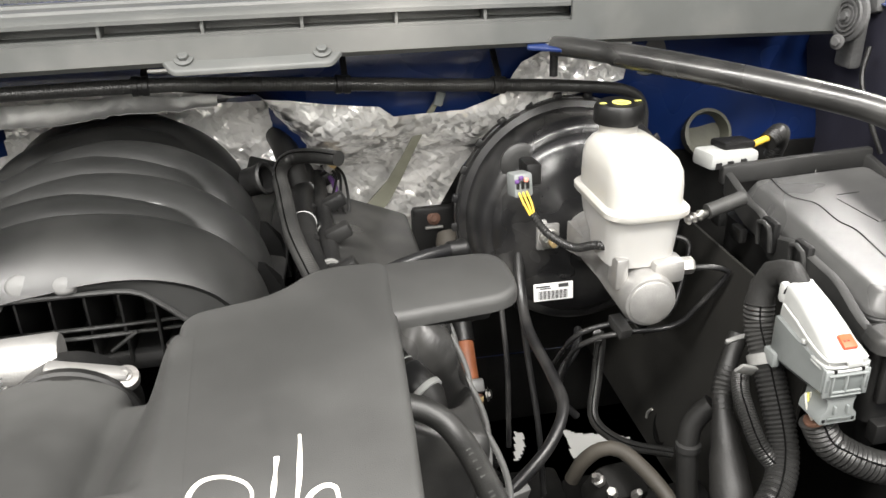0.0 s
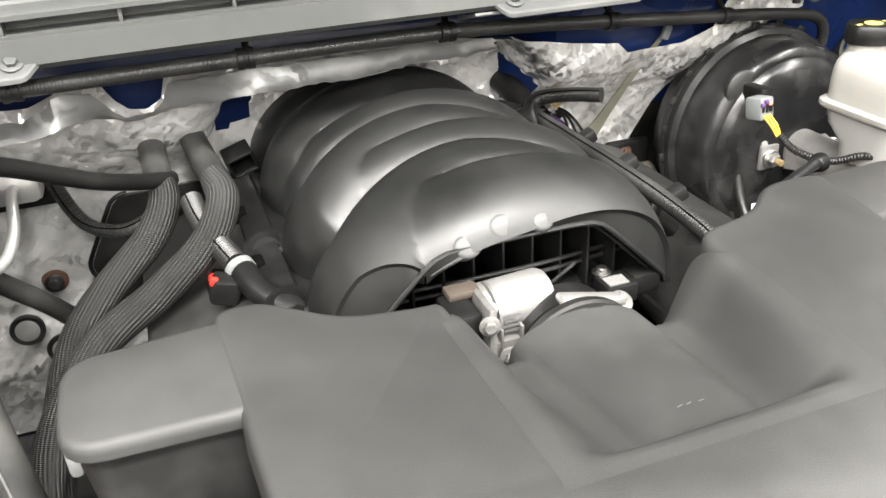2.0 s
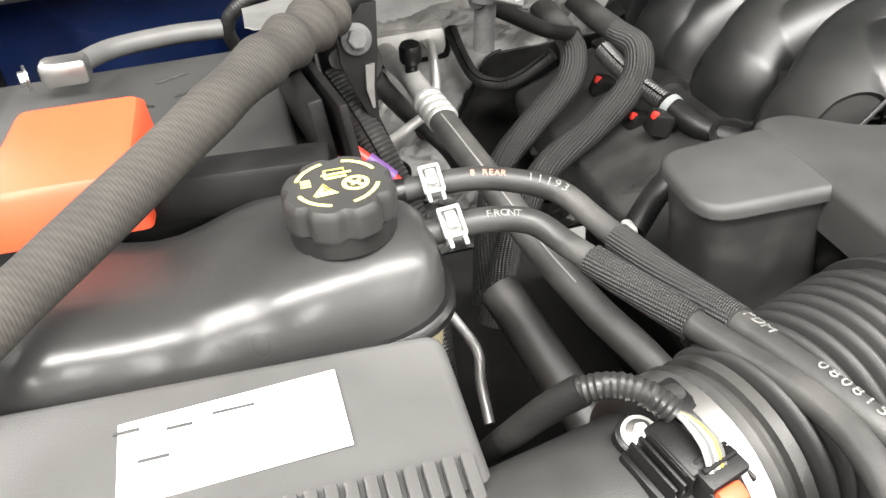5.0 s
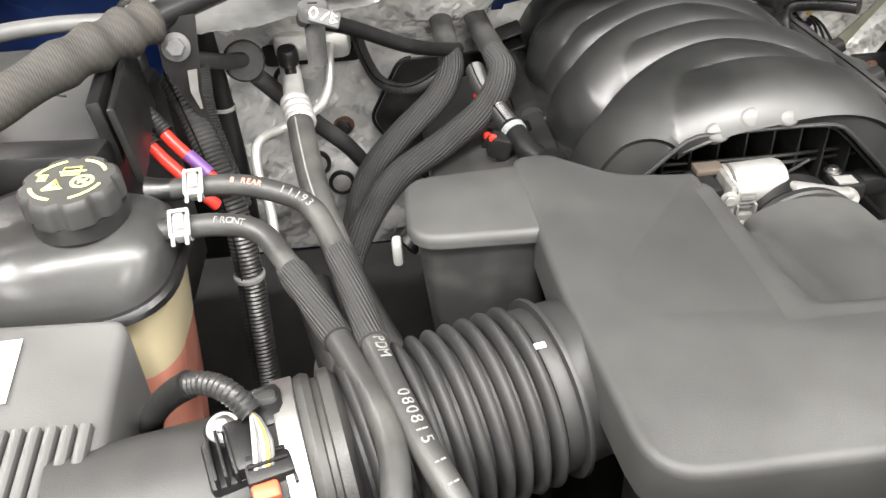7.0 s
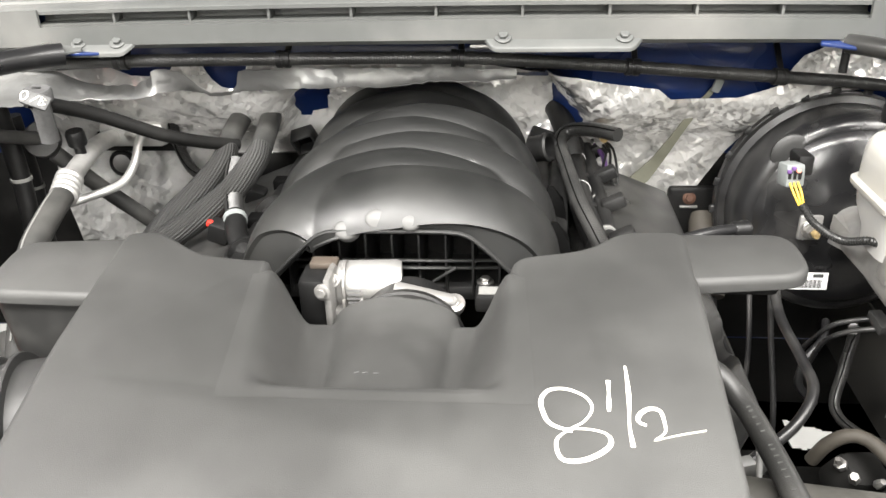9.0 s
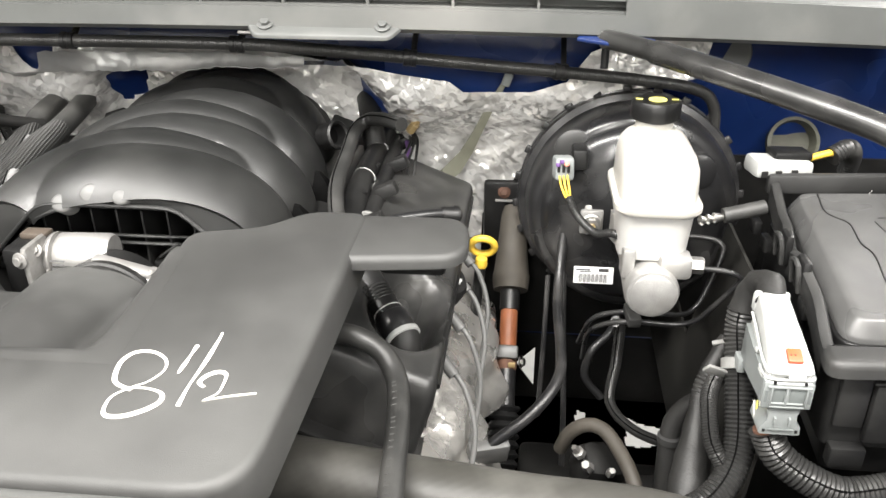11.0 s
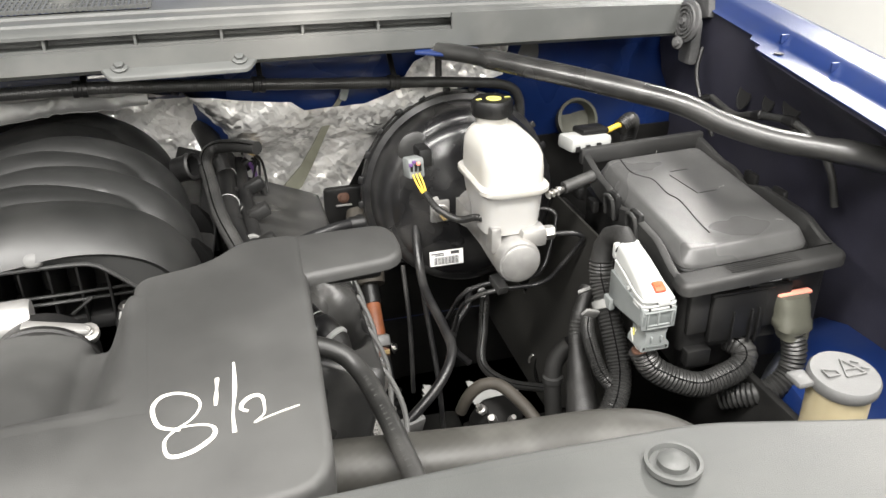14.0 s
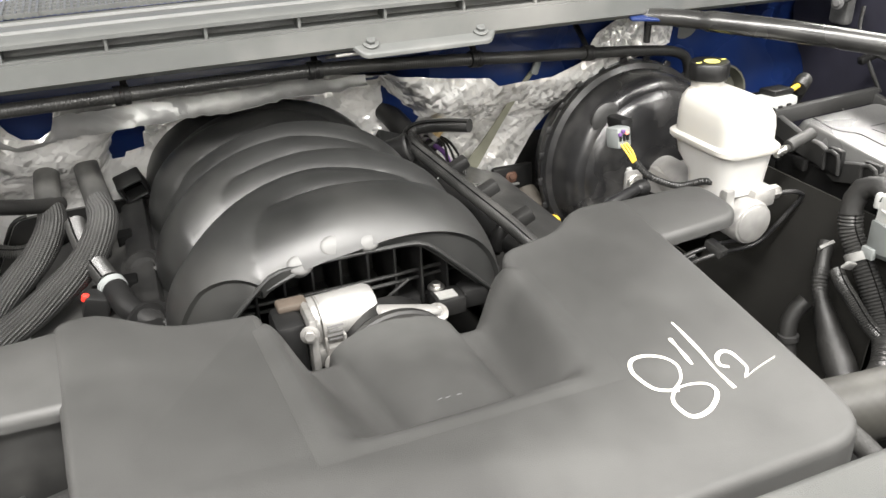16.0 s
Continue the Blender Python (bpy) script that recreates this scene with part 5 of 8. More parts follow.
# hydraulic pipe in front of the booster
line("pressure_pipe", [(0.388, 0.735, 1.32), (0.390, 0.728, 1.275), (0.387, 0.705, 1.222), (0.384, 0.662, 1.188), (0.386, 0.584, 1.179), (0.382, 0.537, 1.176), (0.359, 0.507, 1.158), (0.321, 0.490, 1.131)], 0.0055, "gloss", "gloss black bent pressure pipe", "pipe")

# heavy wall below the booster: steering and frame in the shade
sub = thing("chassis_rail", (0.50, 0.4, 0.62), "black painted chassis rail deep in the bay", "chassis rail")
part("rail", box((0.52, 0.22, 0.78), (0.10, 1.15, 0.16), 0.01), M["black_dull"], sub)
# panel, trays and plates are added to hide the lit floor outside its gaps
part("arch_panel", box((0.655, 0.62, 0.98), (0.01, 0.70, 0.42), 0.004), M["black_dull"], sub)
part("tray", box((0.46, 0.38, 0.85), (0.46, 0.56, 0.01), 0.003), M["black_dull"], sub)
def tray_holes(polys, x0, x1, y0, y1, z, cell=0.004):
    """A flat tray with ragged openings through which the workshop floor shows."""
    bm, vs = bm_new(), {}
    nx, ny = int((x1 - x0) / cell), int((y1 - y0) / cell)

    def vert(i, j):
        if (i, j) not in vs:
            q = Vector((i * 0.3, j * 0.3, 0.2))
            vs[i, j] = bm.verts.new((x0 + i * cell + 0.0015 * noise.noise(q), y0 + j * cell + 0.0015 * noise.noise(q + Vector((7, 3, 1))), z))
        return vs[i, j]
    for i in range(nx):
        for j in range(ny):
            c = (x0 + (i + 0.5) * cell, y0 + (j + 0.5) * cell)
            if not any(inside(c, p) for p in polys):
                bm.faces.new((vert(i, j), vert(i + 1, j), vert(i + 1, j + 1), vert(i, j + 1)))
    bmesh.ops.solidify(bm, geom=bm.faces[:], thickness=0.003)
    return bm


part("rear_tray", tray_holes([[(0.508, 0.838), (0.512, 0.902), (0.530, 0.888), (0.548, 0.884), (0.604, 0.862), (0.588, 0.852), (0.522, 0.832)], [(0.424, 0.850), (0.440, 0.912), (0.452, 0.906), (0.446, 0.880), (0.430, 0.846)]], 0.195, 0.705, 0.664, 0.962, 0.852), M["black_dull"], sub)
part("rear_plate", box((0.555, 0.947, 0.925), (0.30, 0.006, 0.155), 0.001), M["black_dull"], sub)
toe = [(0.303, 0.94, 0.999), (0.405, 0.94, 1.001), (0.407, 0.94, 0.844), (0.299, 0.94, 0.842)]
gap = [(0.342, 0.94, 0.916), (0.371, 0.94, 0.946), (0.371, 0.94, 0.874)]
for ring in ((toe[0], toe[1], gap[1], gap[0]), (toe[1], toe[2], gap[2], gap[1]), (toe[2], toe[3], gap[0], gap[2]), (toe[3], toe[0], gap[0], gap[0])):
    part("toe_plate", loft([[(x, y, z) for x, y, z in ring], [(x, y + 0.003, z) for x, y, z in ring]]), M["black_dull"], sub)
part("cross_member", box((0.40, 0.70, 0.90), (0.10, 0.10, 0.05), 0.01), M["black_dull"], sub)

# dusty liner beside the wheel arch, with a round opening low down
ln = thing("wheel_arch_liner", (0.54, 0.60, 1.02), "dusty dark grey plastic wheel arch liner", "liner")
rows = []
for k in range(15):
    row = []
    for i in range(33):
        y = 0.44 + 0.48 * i / 32
        top = 1.29 - 0.165 * max(0.0, min(1.0, (y - 0.665) / 0.045))
        z = 1.02 + (top - 1.02) * k / 14
        row.append((0.535 + 0.08 * (z - 1.05) + 0.003 * math.sin(9 * y + 5 * z) - 0.05 * max(0.0, 1.07 - z) ** 1.2, y, z))
    rows.append(row)
part("panel", sheet(rows, 0.003), M["liner"], ln)
# near-black disc carries the shade inside the opening
hole = lathe([(1.0, 0.0), (1.0, 0.25), (0.90, 0.35), (0.88, 0.1), (0.0, 0.1)], (0, 0, 0), None, 32)
bmesh.ops.transform(hole, matrix=Matrix.Translation((0.533, 0.632, 1.062)) @ turn_to((-1, -0.1, 0.25)) @ Matrix.Diagonal((0.017, 0.026, 0.006, 1)), verts=hole.verts)
part("opening", hole, M["recess"], ln, "deep black round opening")
# light line painted in as the glint on the opening's rim
part("opening_glint", tube([(0.527, 0.664, 1.047), (0.527, 0.662, 1.056), (0.528, 0.655, 1.065)], 0.0016, 8), M["alu"], ln, "bright line standing for a glint")

# ---- steering shaft ----
st = thing("steering_shaft", (0.335, 0.65, 0.95), "steering shaft with boots and an orange joint", "steering shaft")
A, B = Vector((0.332, 0.826, 1.228)), Vector((0.330, 0.610, 1.000))
ax = (B - A).normalized()
L0 = (B - A).length


def on_shaft(name, t0, t1, prof, material, label=""):
    m = turn_to(ax)
    p0 = A + ax * L0 * t0
    part(name, lathe([(r, (t1 - t0) * L0 * h) for r, h in prof], p0, m, 28), material, st, label)


on_shaft("upper_boot", 0.0, 0.34, [(0.013, 0), (0.016, 0.1), (0.019, 0.55), (0.0215, 0.80), (0.0225, 0.82), (0.0225, 0.9), (0.021, 1.0)], M["shaft_sleeve"], "grey brown rubber boot")
on_shaft("collar", 0.34, 0.42, [(0.012, 0), (0.012, 1)], M["black"])
on_shaft("joint", 0.41, 0.58, [(0.0085, 0), (0.0105, 0.1), (0.0105, 0.9), (0.009, 1.0)], M["orange"], "copper orange joint sleeve")
on_shaft("yoke", 0.57, 0.66, [(0.010, 0), (0.012, 0.2), (0.012, 0.8), (0.010, 1)], M["rust"], "rusty yoke")
on_shaft("lower_tube", 0.64, 0.80, [(0.011, 0), (0.012, 1)], M["gloss"])
rings = []
for k in range(8):
    rings += [(0.0175, k / 8 + 0.02), (0.0195, k / 8 + 0.05), (0.0175, k / 8 + 0.08), (0.0145, k / 8 + 0.105)]
on_shaft("bellows", 0.78, 1.05, rings, M["black"], "black rubber bellows")
part("clamp", box(A + ax * L0 * 0.585 + Vector((0.0, -0.008, 0.006)), (0.026, 0.014, 0.016), 0.003, turn_to(ax)), M["lead"], st, "grey clamp block")
part("clamp_mark", box(A + ax * L0 * 0.63 + Vector((0.006, -0.012, 0.008)), (0.008, 0.003, 0.006), 0.001), M["tan"], st, "yellow paint mark")
hexbolt("pinch_bolt", A + ax * L0 * 0.61 + Vector((0.016, -0.004, 0)), (1, -0.3, 0.2), 0.005, st)
hexbolt("pinch_bolt", A + ax * L0 * 0.61 + Vector((-0.016, -0.004, 0)), (-1, -0.3, 0.2), 0.005, st)
br = thing("steering_bracket", (0.318, 0.85, 1.17), "black bracket with a rusty bolt beside the booster", "bracket")
part("plate", box((0.322, 0.846, 1.212), (0.06, 0.012, 0.09), 0.012), M["black"], br)
part("bright_edge", box((0.318, 0.838, 1.232), (0.022, 0.004, 0.003), 0.001), M["alu"], br)
hexbolt("rusty_bolt", (0.318, 0.840, 1.243), (0, -1, 0.3), 0.005, br, M["rust"], "rusty bolt head")

# ---- strap on the heat shield ----
single("strap", sheet([[(0.316 + dx, 0.781, 1.400) for dx in (-0.003, 0.003)], [(0.302 + dx, 0.795, 1.372) for dx in (-0.004, 0.005)], [(0.286 + dx, 0.81, 1.335) for dx in (-0.005, 0.006)],
                       [(0.272 + dx, 0.822, 1.302) for dx in (-0.009, 0.007)], [(0.254 + dx, 0.826, 1.272) for dx in (-0.018, 0.009)], [(0.238 + dx, 0.822, 1.262) for dx in (-0.028, 0.010)]], 0.0015),
       M["sleeve"], "faded olive strap hanging over the heat shield", "strap")
single("strap_clip", box((0.319, 0.779, 1.403), (0.010, 0.005, 0.016), 0.002, pose(0, 0, 0, 0, 20, 0)), M["grey_conn"], "clear plastic clip at the strap end", "clip")

# ---- fuse box ----
fb = thing("fuse_box", (0.66, 0.51, 1.20), "black plastic fuse box with a scratched lid", "fuse box")
FT = lambda x, y: 1.321 + 0.06 * (y - 0.43) + 0.035 * (x - 0.60)  # noqa: E731
LZ = lambda x, y: 1.312 + 0.035 * (x - 0.60) + 0.02 * (y - 0.40)  # noqa: E731
part("case", loft([[(p.x, p.y, z) for p in rounded([(0.572 + i, 0.402 + i), (0.730 - i, 0.402 + i), (0.734 - i, 0.66), (0.588 + i, 0.66)], 0.010)] for z, i in ((1.195, 0.010), (1.225, 0.004), (1.227, 0.0), (1.296, 0.0))]), M["black"], fb)
part("ledge", slab(rounded([(0.558, 0.386), (0.740, 0.388), (0.740, 0.416), (0.562, 0.414)], [0.014, 0.014, 0.004, 0.004]), LZ, 0.013, 0.006, 4), M["cover_side"], fb)
for i in range(6):
    part("ledge_line", box((0.650, 0.394 + 0.0032 * i, LZ(0.650, 0.394) + 0.0002), (0.075, 0.0008, 0.0006), 0, pose(0, 0, 0, 0, -2, 0)), M["black"], fb)
# raised frame round the lid
for xa, xb, sx in ((0.562, 0.584, 1), (0.740, 0.742, -1)):
    rows = []
    for k in range(25):
        t = k / 24
        y = 0.408 + 0.252 * t
        x = xa + (xb - xa) * t
        lift = 0.014 * (0.5 - 0.5 * math.cos(min(1.0, t / 0.22) * math.pi)) + 0.010 * max(0, (t - 0.8) / 0.2)
        z = LZ(x, y) + lift - 0.003 - (0.010 * max(0.0, 1 - abs(t - 0.58) / 0.12))
        rows.append([(x, y, z - 0.022), (x - sx * 0.001, y, z), (x + sx * 0.001, y, z + 0.0015), (x + sx * 0.006, y, z + 0.0015), (x + sx * 0.008, y, z - 0.001), (x + sx * 0.008, y, z - 0.022)])
    part("side_frame", sheet(rows, 0.0), M["cover_side"], fb)
part("back_frame", box((0.662, 0.663, 1.338), (0.164, 0.010, 0.020), 0.003, pose(0, 0, 0, 0, -2, 0)), M["cover_side"], fb)
lid = rounded([(0.577, 0.421), (0.728, 0.421), (0.738, 0.655), (0.594, 0.655)], 0.024, 6)
part("lid_base", slab(lid, lambda x, y: FT(x, y) - 0.017, 0.02, 0.002), M["black"], fb)


def lid_ring(ins, dz):
    return [(p.x, p.y, FT(p.x, p.y) + dz) for p in inset_ring(lid, ins)]


part("lid", loft([lid_ring(0.003, -0.020), lid_ring(0.003, -0.014), lid_ring(0.004, -0.012), lid_ring(0.010, -0.002), lid_ring(0.0115, -0.0006), lid_ring(0.0135, 0.0), [tuple(Vector(q).lerp(Vector((0.659, 0.535, FT(0.659, 0.535))), 0.06)) for q in lid_ring(0.0135, 0.0)]]), M["lid"], fb, "dark grey scuffed lid", smooth=50)
part("lid_groove", sweep(bm_new(), spline([(x, y, FT(x, y) + 0.0001) for x, y in ((0.622, 0.642), (0.618, 0.606), (0.624, 0.592), (0.632, 0.580), (0.630, 0.545), (0.634, 0.525), (0.628, 0.480), (0.626, 0.455))], 0.004), 0.0008, 6), M["black"], fb)
for (xa, ya), (xb, yb) in (((0.655, 0.585), (0.661, 0.535)), ((0.660, 0.592), (0.682, 0.592)), ((0.664, 0.535), (0.684, 0.535))):
    part("moulded_line", sweep(bm_new(), [(xa, ya, FT(xa, ya)), (xb, yb, FT(xb, yb))], 0.0005, 6), M["black"], fb)
for xa, ya, xb, yb in ((0.668, 0.640, 0.674, 0.648), (0.690, 0.540, 0.697, 0.541), (0.704, 0.458, 0.710, 0.455)):
    part("scratch", sweep(bm_new(), [(xa, ya, FT(xa, ya) + 0.0002), (xb, yb, FT(xb, yb) + 0.0002)], 0.0004, 6), M["print"], fb, "pale scratch")
for y in (0.505, 0.555):
    lt = part("lid_latch", box((0.572, y, 1.318), (0.008, 0.022, 0.030), 0.004), M["black"], fb)
    part("latch_loop", tube([(0.568, y - 0.010, 1.306), (0.565, y - 0.008, 1.328), (0.565, y + 0.008, 1.328), (0.568, y + 0.010, 1.306)], 0.0022, 8), M["cover_side"], lt)
    part("lid_latch", box((0.742, y, 1.322), (0.008, 0.022, 0.030), 0.004), M["black"], fb)
part("label", box((0.662, 0.4005, 1.2935), (0.026, 0.001, 0.004), 0), M["label"], fb, "thin white label")
part("front_panel", box((0.628, 0.397, 1.262), (0.060, 0.008, 0.052), 0.003), M["black"], fb)
part("front_panel", box((0.672, 0.399, 1.266), (0.030, 0.006, 0.046), 0.002), M["black"], fb)
part("front_panel", box((0.586, 0.399, 1.270), (0.022, 0.006, 0.044), 0.002), M["black"], fb)
part("front_step", box((0.630, 0.396, 1.2895), (0.068, 0.006, 0.003), 0.001), M["black"], fb)
for x in (0.622, 0.642, 0.650):
    part("front_rib", box((x, 0.392, 1.250), (0.0024, 0.004, 0.038), 0.001), M["black"], fb)
for x, w in ((0.640, 0.012), (0.684, 0.014)):
    part("front_catch", box((x, 0.396, 1.295), (w, 0.006, 0.005), 0.001), M["black"], fb)
part("front_foot", box((0.590, 0.398, 1.222), (0.026, 0.012, 0.018), 0.002), M["black"], fb)
for y in (0.44, 0.48, 0.60, 0.64):
    part("side_clip", box((0.570, y, 1.300), (0.008, 0.018, 0.014), 0.002), M["black"], fb)

pg = thing("cable_plug", (0.70, 0.40, 1.21), "tan rubber plug with an orange seal under the fuse box", "cable plug")
part("seal", box((0.690, 0.397, 1.276), (0.038, 0.008, 0.004), 0.002), M["salmon"], pg, "salmon orange seal")
part("body", loft([[(p.x, p.y + (z - 1.24) * 0.35, z + 0.009) for p in rounded([(0.687 - a, 0.389 - a * 0.8), (0.687 + a, 0.389 - a * 0.8), (0.687 + a, 0.389 + a * 0.8), (0.687 - a, 0.389 + a * 0.8)], a * 0.7)] for z, a in ((1.226, 0.0145), (1.233, 0.0160), (1.236, 0.0185), (1.243, 0.0185), (1.246, 0.0170), (1.256, 0.0178), (1.267, 0.0165))]), M["brownplug"], pg)
part("conduit", tube([(0.687, 0.384, 1.240), (0.690, 0.380, 1.218), (0.686, 0.376, 1.198), (0.672, 0.374, 1.184), (0.655, 0.378, 1.176), (0.63, 0.40, 1.16)], 0.0128, 16, 0.002, 0.005), M["loom"], pg, "wide black corrugated conduit")

# lever connector in grey and white
cn = thing("lever_connector", (0.53, 0.40, 1.23), "grey and white lever connector with a red lock", "connector")
CXC = 0.5335


def cring(y, pts):
    return [(CXC + x, y, z) for x, z in pts]


def cbox(name, c, size, material, label="", bev=0.0012, parent=None, m=None):
    return part(name, box((CXC + c[0], c[1], c[2]), size, bev, m), material, parent or cn, label)


part("housing", loft([cring(y, [(-w, t), (w, t + 0.002), (w, b + 0.008), (w - 0.006, b), (-w + 0.006, b), (-w, b + 0.007)]) for y, w, t, b in
                      ((0.3835, 0.0165, 1.2945, 1.2715), (0.3850, 0.0178, 1.2960, 1.2700), (0.4200, 0.0172, 1.2990, 1.2660), (0.4490, 0.0160, 1.3020, 1.2620), (0.4520, 0.0145, 1.3005, 1.2640))]), M["grey_conn"], cn)
face = cbox("face_plate", (0.0, 0.3826, 1.2835), (0.0345, 0.0016, 0.0215), M["grey_conn"])
for ox, w in ((-0.0065, 0.0082), (0.0065, 0.0105)):
    pk = cbox("pocket", (ox, 0.3819, 1.2835), (w, 0.0008, 0.0140), M["grey_dark"], "shaded pocket", 0.0002, face)
for c, z in (((-0.0117, 0.0012, 0.0150), 1.2835), ((-0.0012, 0.0014, 0.0150), 1.2835), ((0.0126, 0.0012, 0.0150), 1.2835)):
    cbox("face_bar", (c[0], 0.3812, z), (c[1], 0.0026, c[2]), M["grey_conn"], "", 0.0004, face)
for z, w in ((1.2915, 0.030), (1.2778, 0.022), (1.2748, 0.024)):
    cbox("face_bar", (0.0, 0.3812, z), (w, 0.0026, 0.0011), M["grey_conn"], "", 0.0004, face)
for sx in (-1, 1):
    cbox("face_slot", (sx * 0.0150, 0.3818, 1.2830), (0.0022, 0.0008, 0.0100), M["grey_dark"], "narrow dark slot", 0.0, face)
    cbox("face_slot", (sx * 0.0105, 0.3818, 1.2945), (0.0020, 0.0012, 0.0026), M["black"], "small dark hole", 0.0, face)
part("foot", loft([[(CXC + sx * w, y, z) for sx, y in ((-1, 0.3830), (1, 0.3830), (1, 0.4080), (-1, 0.4080))] for w, z in ((0.0115, 1.2700), (0.0100, 1.2660), (0.0105, 1.2600), (0.0140, 1.2555), (0.0145, 1.2495), (0.0130, 1.2485))]), M["grey_conn"], cn)
for sx in (-1, 1):
    cbox("foot_hole", (sx * 0.0115, 0.3826, 1.2520), (0.0018, 0.0010, 0.0022), M["black"], "", 0.0)
    cbox("foot_rib", (sx * 0.0050, 0.3818, 1.2610), (0.0014, 0.0030, 0.0070), M["grey_conn"], "", 0.0004)
cbox("foot_edge", (0.0, 0.3822, 1.2535), (0.018, 0.0014, 0.0010), M["grey_dark"], "", 0.0)


def lever_ring(y, w, z0, z1):
    r = min(0.006, (z1 - z0) * 0.45)
    return [(CXC + p.x, y, p.y) for p in rounded([(-w, z0), (w, z0), (w * 0.86, z1), (-w * 0.86, z1)], [0.001, 0.001, r, r], 5)]


part("lever", loft([lever_ring(y, w, z0, z1) for y, w, z0, z1 in ((0.3850, 0.0150, 1.2955, 1.3020), (0.3870, 0.0160, 1.2955, 1.3055), (0.3960, 0.0155, 1.2960, 1.3105), (0.4100, 0.0148, 1.2970, 1.3175),
                                                                 (0.4280, 0.0138, 1.2985, 1.3250), (0.4450, 0.0130, 1.3000, 1.3300), (0.4500, 0.0125, 1.3005, 1.3295))]), M["white"], cn, "white arched lever")
for d, lift in ((0.0, 0.0), (0.0014, -0.0028), (0.0024, -0.0056)):
    half = [(0.0150 + d, 0.4440, 1.3150), (0.0156 + d, 0.4260, 1.3110), (0.0164 + d, 0.4060, 1.3050), (0.0160 + d, 0.3900, 1.3015), (0.0120, 0.3845 - d * 0.5, 1.3010)] if not lift else [(0.0172, 0.4000, 1.3000 + lift), (0.0168, 0.3880, 1.2995 + lift), (0.0120, 0.3840 - d * 0.5, 1.2995 + lift)]
    part("lever_rib", tube([(CXC - x, y, z) for x, y, z in half] + [(CXC + x, y, z) for x, y, z in half[::-1]], 0.0011, 8), M["white"], cn)
cbox("front_clip", (0.004, 0.3830, 1.2985), (0.012, 0.003, 0.005), M["white"])
cbox("red_lock", (0.003, 0.3935, 1.3100), (0.0105, 0.0115, 0.0040), M["redcap"], "red locking tab", 0.001, None, pose(0, 0, 0, 24, 0, 0))
for ox in (-0.001, 0.0):
    cbox("lock_dot", (0.003 + ox * 3, 0.3925, 1.3117), (0.0010, 0.0014, 0.0010), M["rust"], "", 0.0)
cbox("side_stud", (-0.0165, 0.4120, 1.3020), (0.004, 0.004, 0.004), M["white"])
cbox("rear_tab", (-0.0165, 0.4460, 1.2680), (0.006, 0.014, 0.012), M["grey_conn"])
cbox("collar", (0.0, 0.4530, 1.3200), (0.0270, 0.0075, 0.0170), M["white"], "", 0.003)
part("collar_tie", tube([(CXC + 0.012 * math.cos(a), 0.4500, 1.3205 + 0.0100 * math.sin(a)) for a in [math.pi * k / 12 for k in range(13)]], 0.0009, 6), M["black"], cn, "thin black tie")
part("boot", tube([(0.534, 0.452, 1.321), (0.5355, 0.466, 1.327), (0.530, 0.479, 1.321), (0.5245, 0.482, 1.304), (0.522, 0.479, 1.290)], lambda s: 0.0110 + 0.0006 * math.sin(30 * s), 18), M["taped"], cn, "black tape wrapped cable bend")

# corrugated harness by the fuse box
def conduit(name, pts, r, label, ring=None, pitch=None, mat_="loom", group="corrugated conduits"):
    """A split corrugated sleeve: ribbed tube with the dark slit along it."""
    c = thing(name, pts[-1], label, "conduit", group)
    part("sleeve", tube(pts, r, 16, ring or r * 0.10, pitch or r * 0.30), M[mat_], c)
    P = [Vector(p) for p in spline(pts, 0.006)]
    slit = []
    for k, p in enumerate(P):
        d = (P[min(k + 1, len(P) - 1)] - P[max(k - 1, 0)]).normalized()
        side = Vector((-0.35, -0.62, 0.70))
        slit.append(p + (side - d * side.dot(d)).normalized() * r * 1.02)
    part("slit", sweep(bm_new(), slit, 0.0007, 6), M["recess"], c)
    return c


conduit("conduit", [(0.530, 0.400, 1.240), (0.540, 0.394, 1.221), (0.561, 0.385, 1.208), (0.587, 0.381, 1.199), (0.613, 0.383, 1.201), (0.634, 0.386, 1.207), (0.642, 0.391, 1.216), (0.640, 0.400, 1.222), (0.632, 0.421, 1.223)], 0.0128, "thick black corrugated conduit looped under the fuse box")
conduit("conduit", [(0.5225, 0.480, 1.296), (0.521, 0.473, 1.276), (0.521, 0.446, 1.243), (0.518, 0.413, 1.202), (0.496, 0.386, 1.180), (0.455, 0.365, 1.172), (0.42, 0.35, 1.165)], 0.0122, "black corrugated conduit dropping behind the connector")
conduit("conduit", [(0.509, 0.470, 1.236), (0.501, 0.455, 1.232), (0.498, 0.438, 1.224), (0.499, 0.417, 1.208), (0.510, 0.405, 1.192)], 0.0072, "thin black corrugated conduit beside a thicker one")
conduit("conduit", [(0.441, 0.610, 1.200), (0.447, 0.619, 1.187), (0.448, 0.625, 1.139), (0.445, 0.617, 1.093), (0.469, 0.591, 1.078), (0.515, 0.575, 1.070)], 0.0058, "black corrugated conduit below the master cylinder")
tie = thing("cable_tie", (0.53, 0.47, 1.24), "white tape and tie round a conduit", "cable tie", "cable ties")
part("band", lathe([(0.0135, 0), (0.0146, 0.0005), (0.0146, 0.009), (0.0135, 0.0095)], (0.521, 0.455, 1.254), turn_to((0, 0.62, 0.78)), 24), M["print"], tie)
part("tail", box((0.502, 0.452, 1.254), (0.020, 0.003, 0.010), 0.001, pose(0, 0, 0, 30, 24, 12)), M["print"], tie)
tie2 = thing("tape_flag", (0.52, 0.498, 1.25), "white tape flag round a taped harness", "tape", "cable ties")
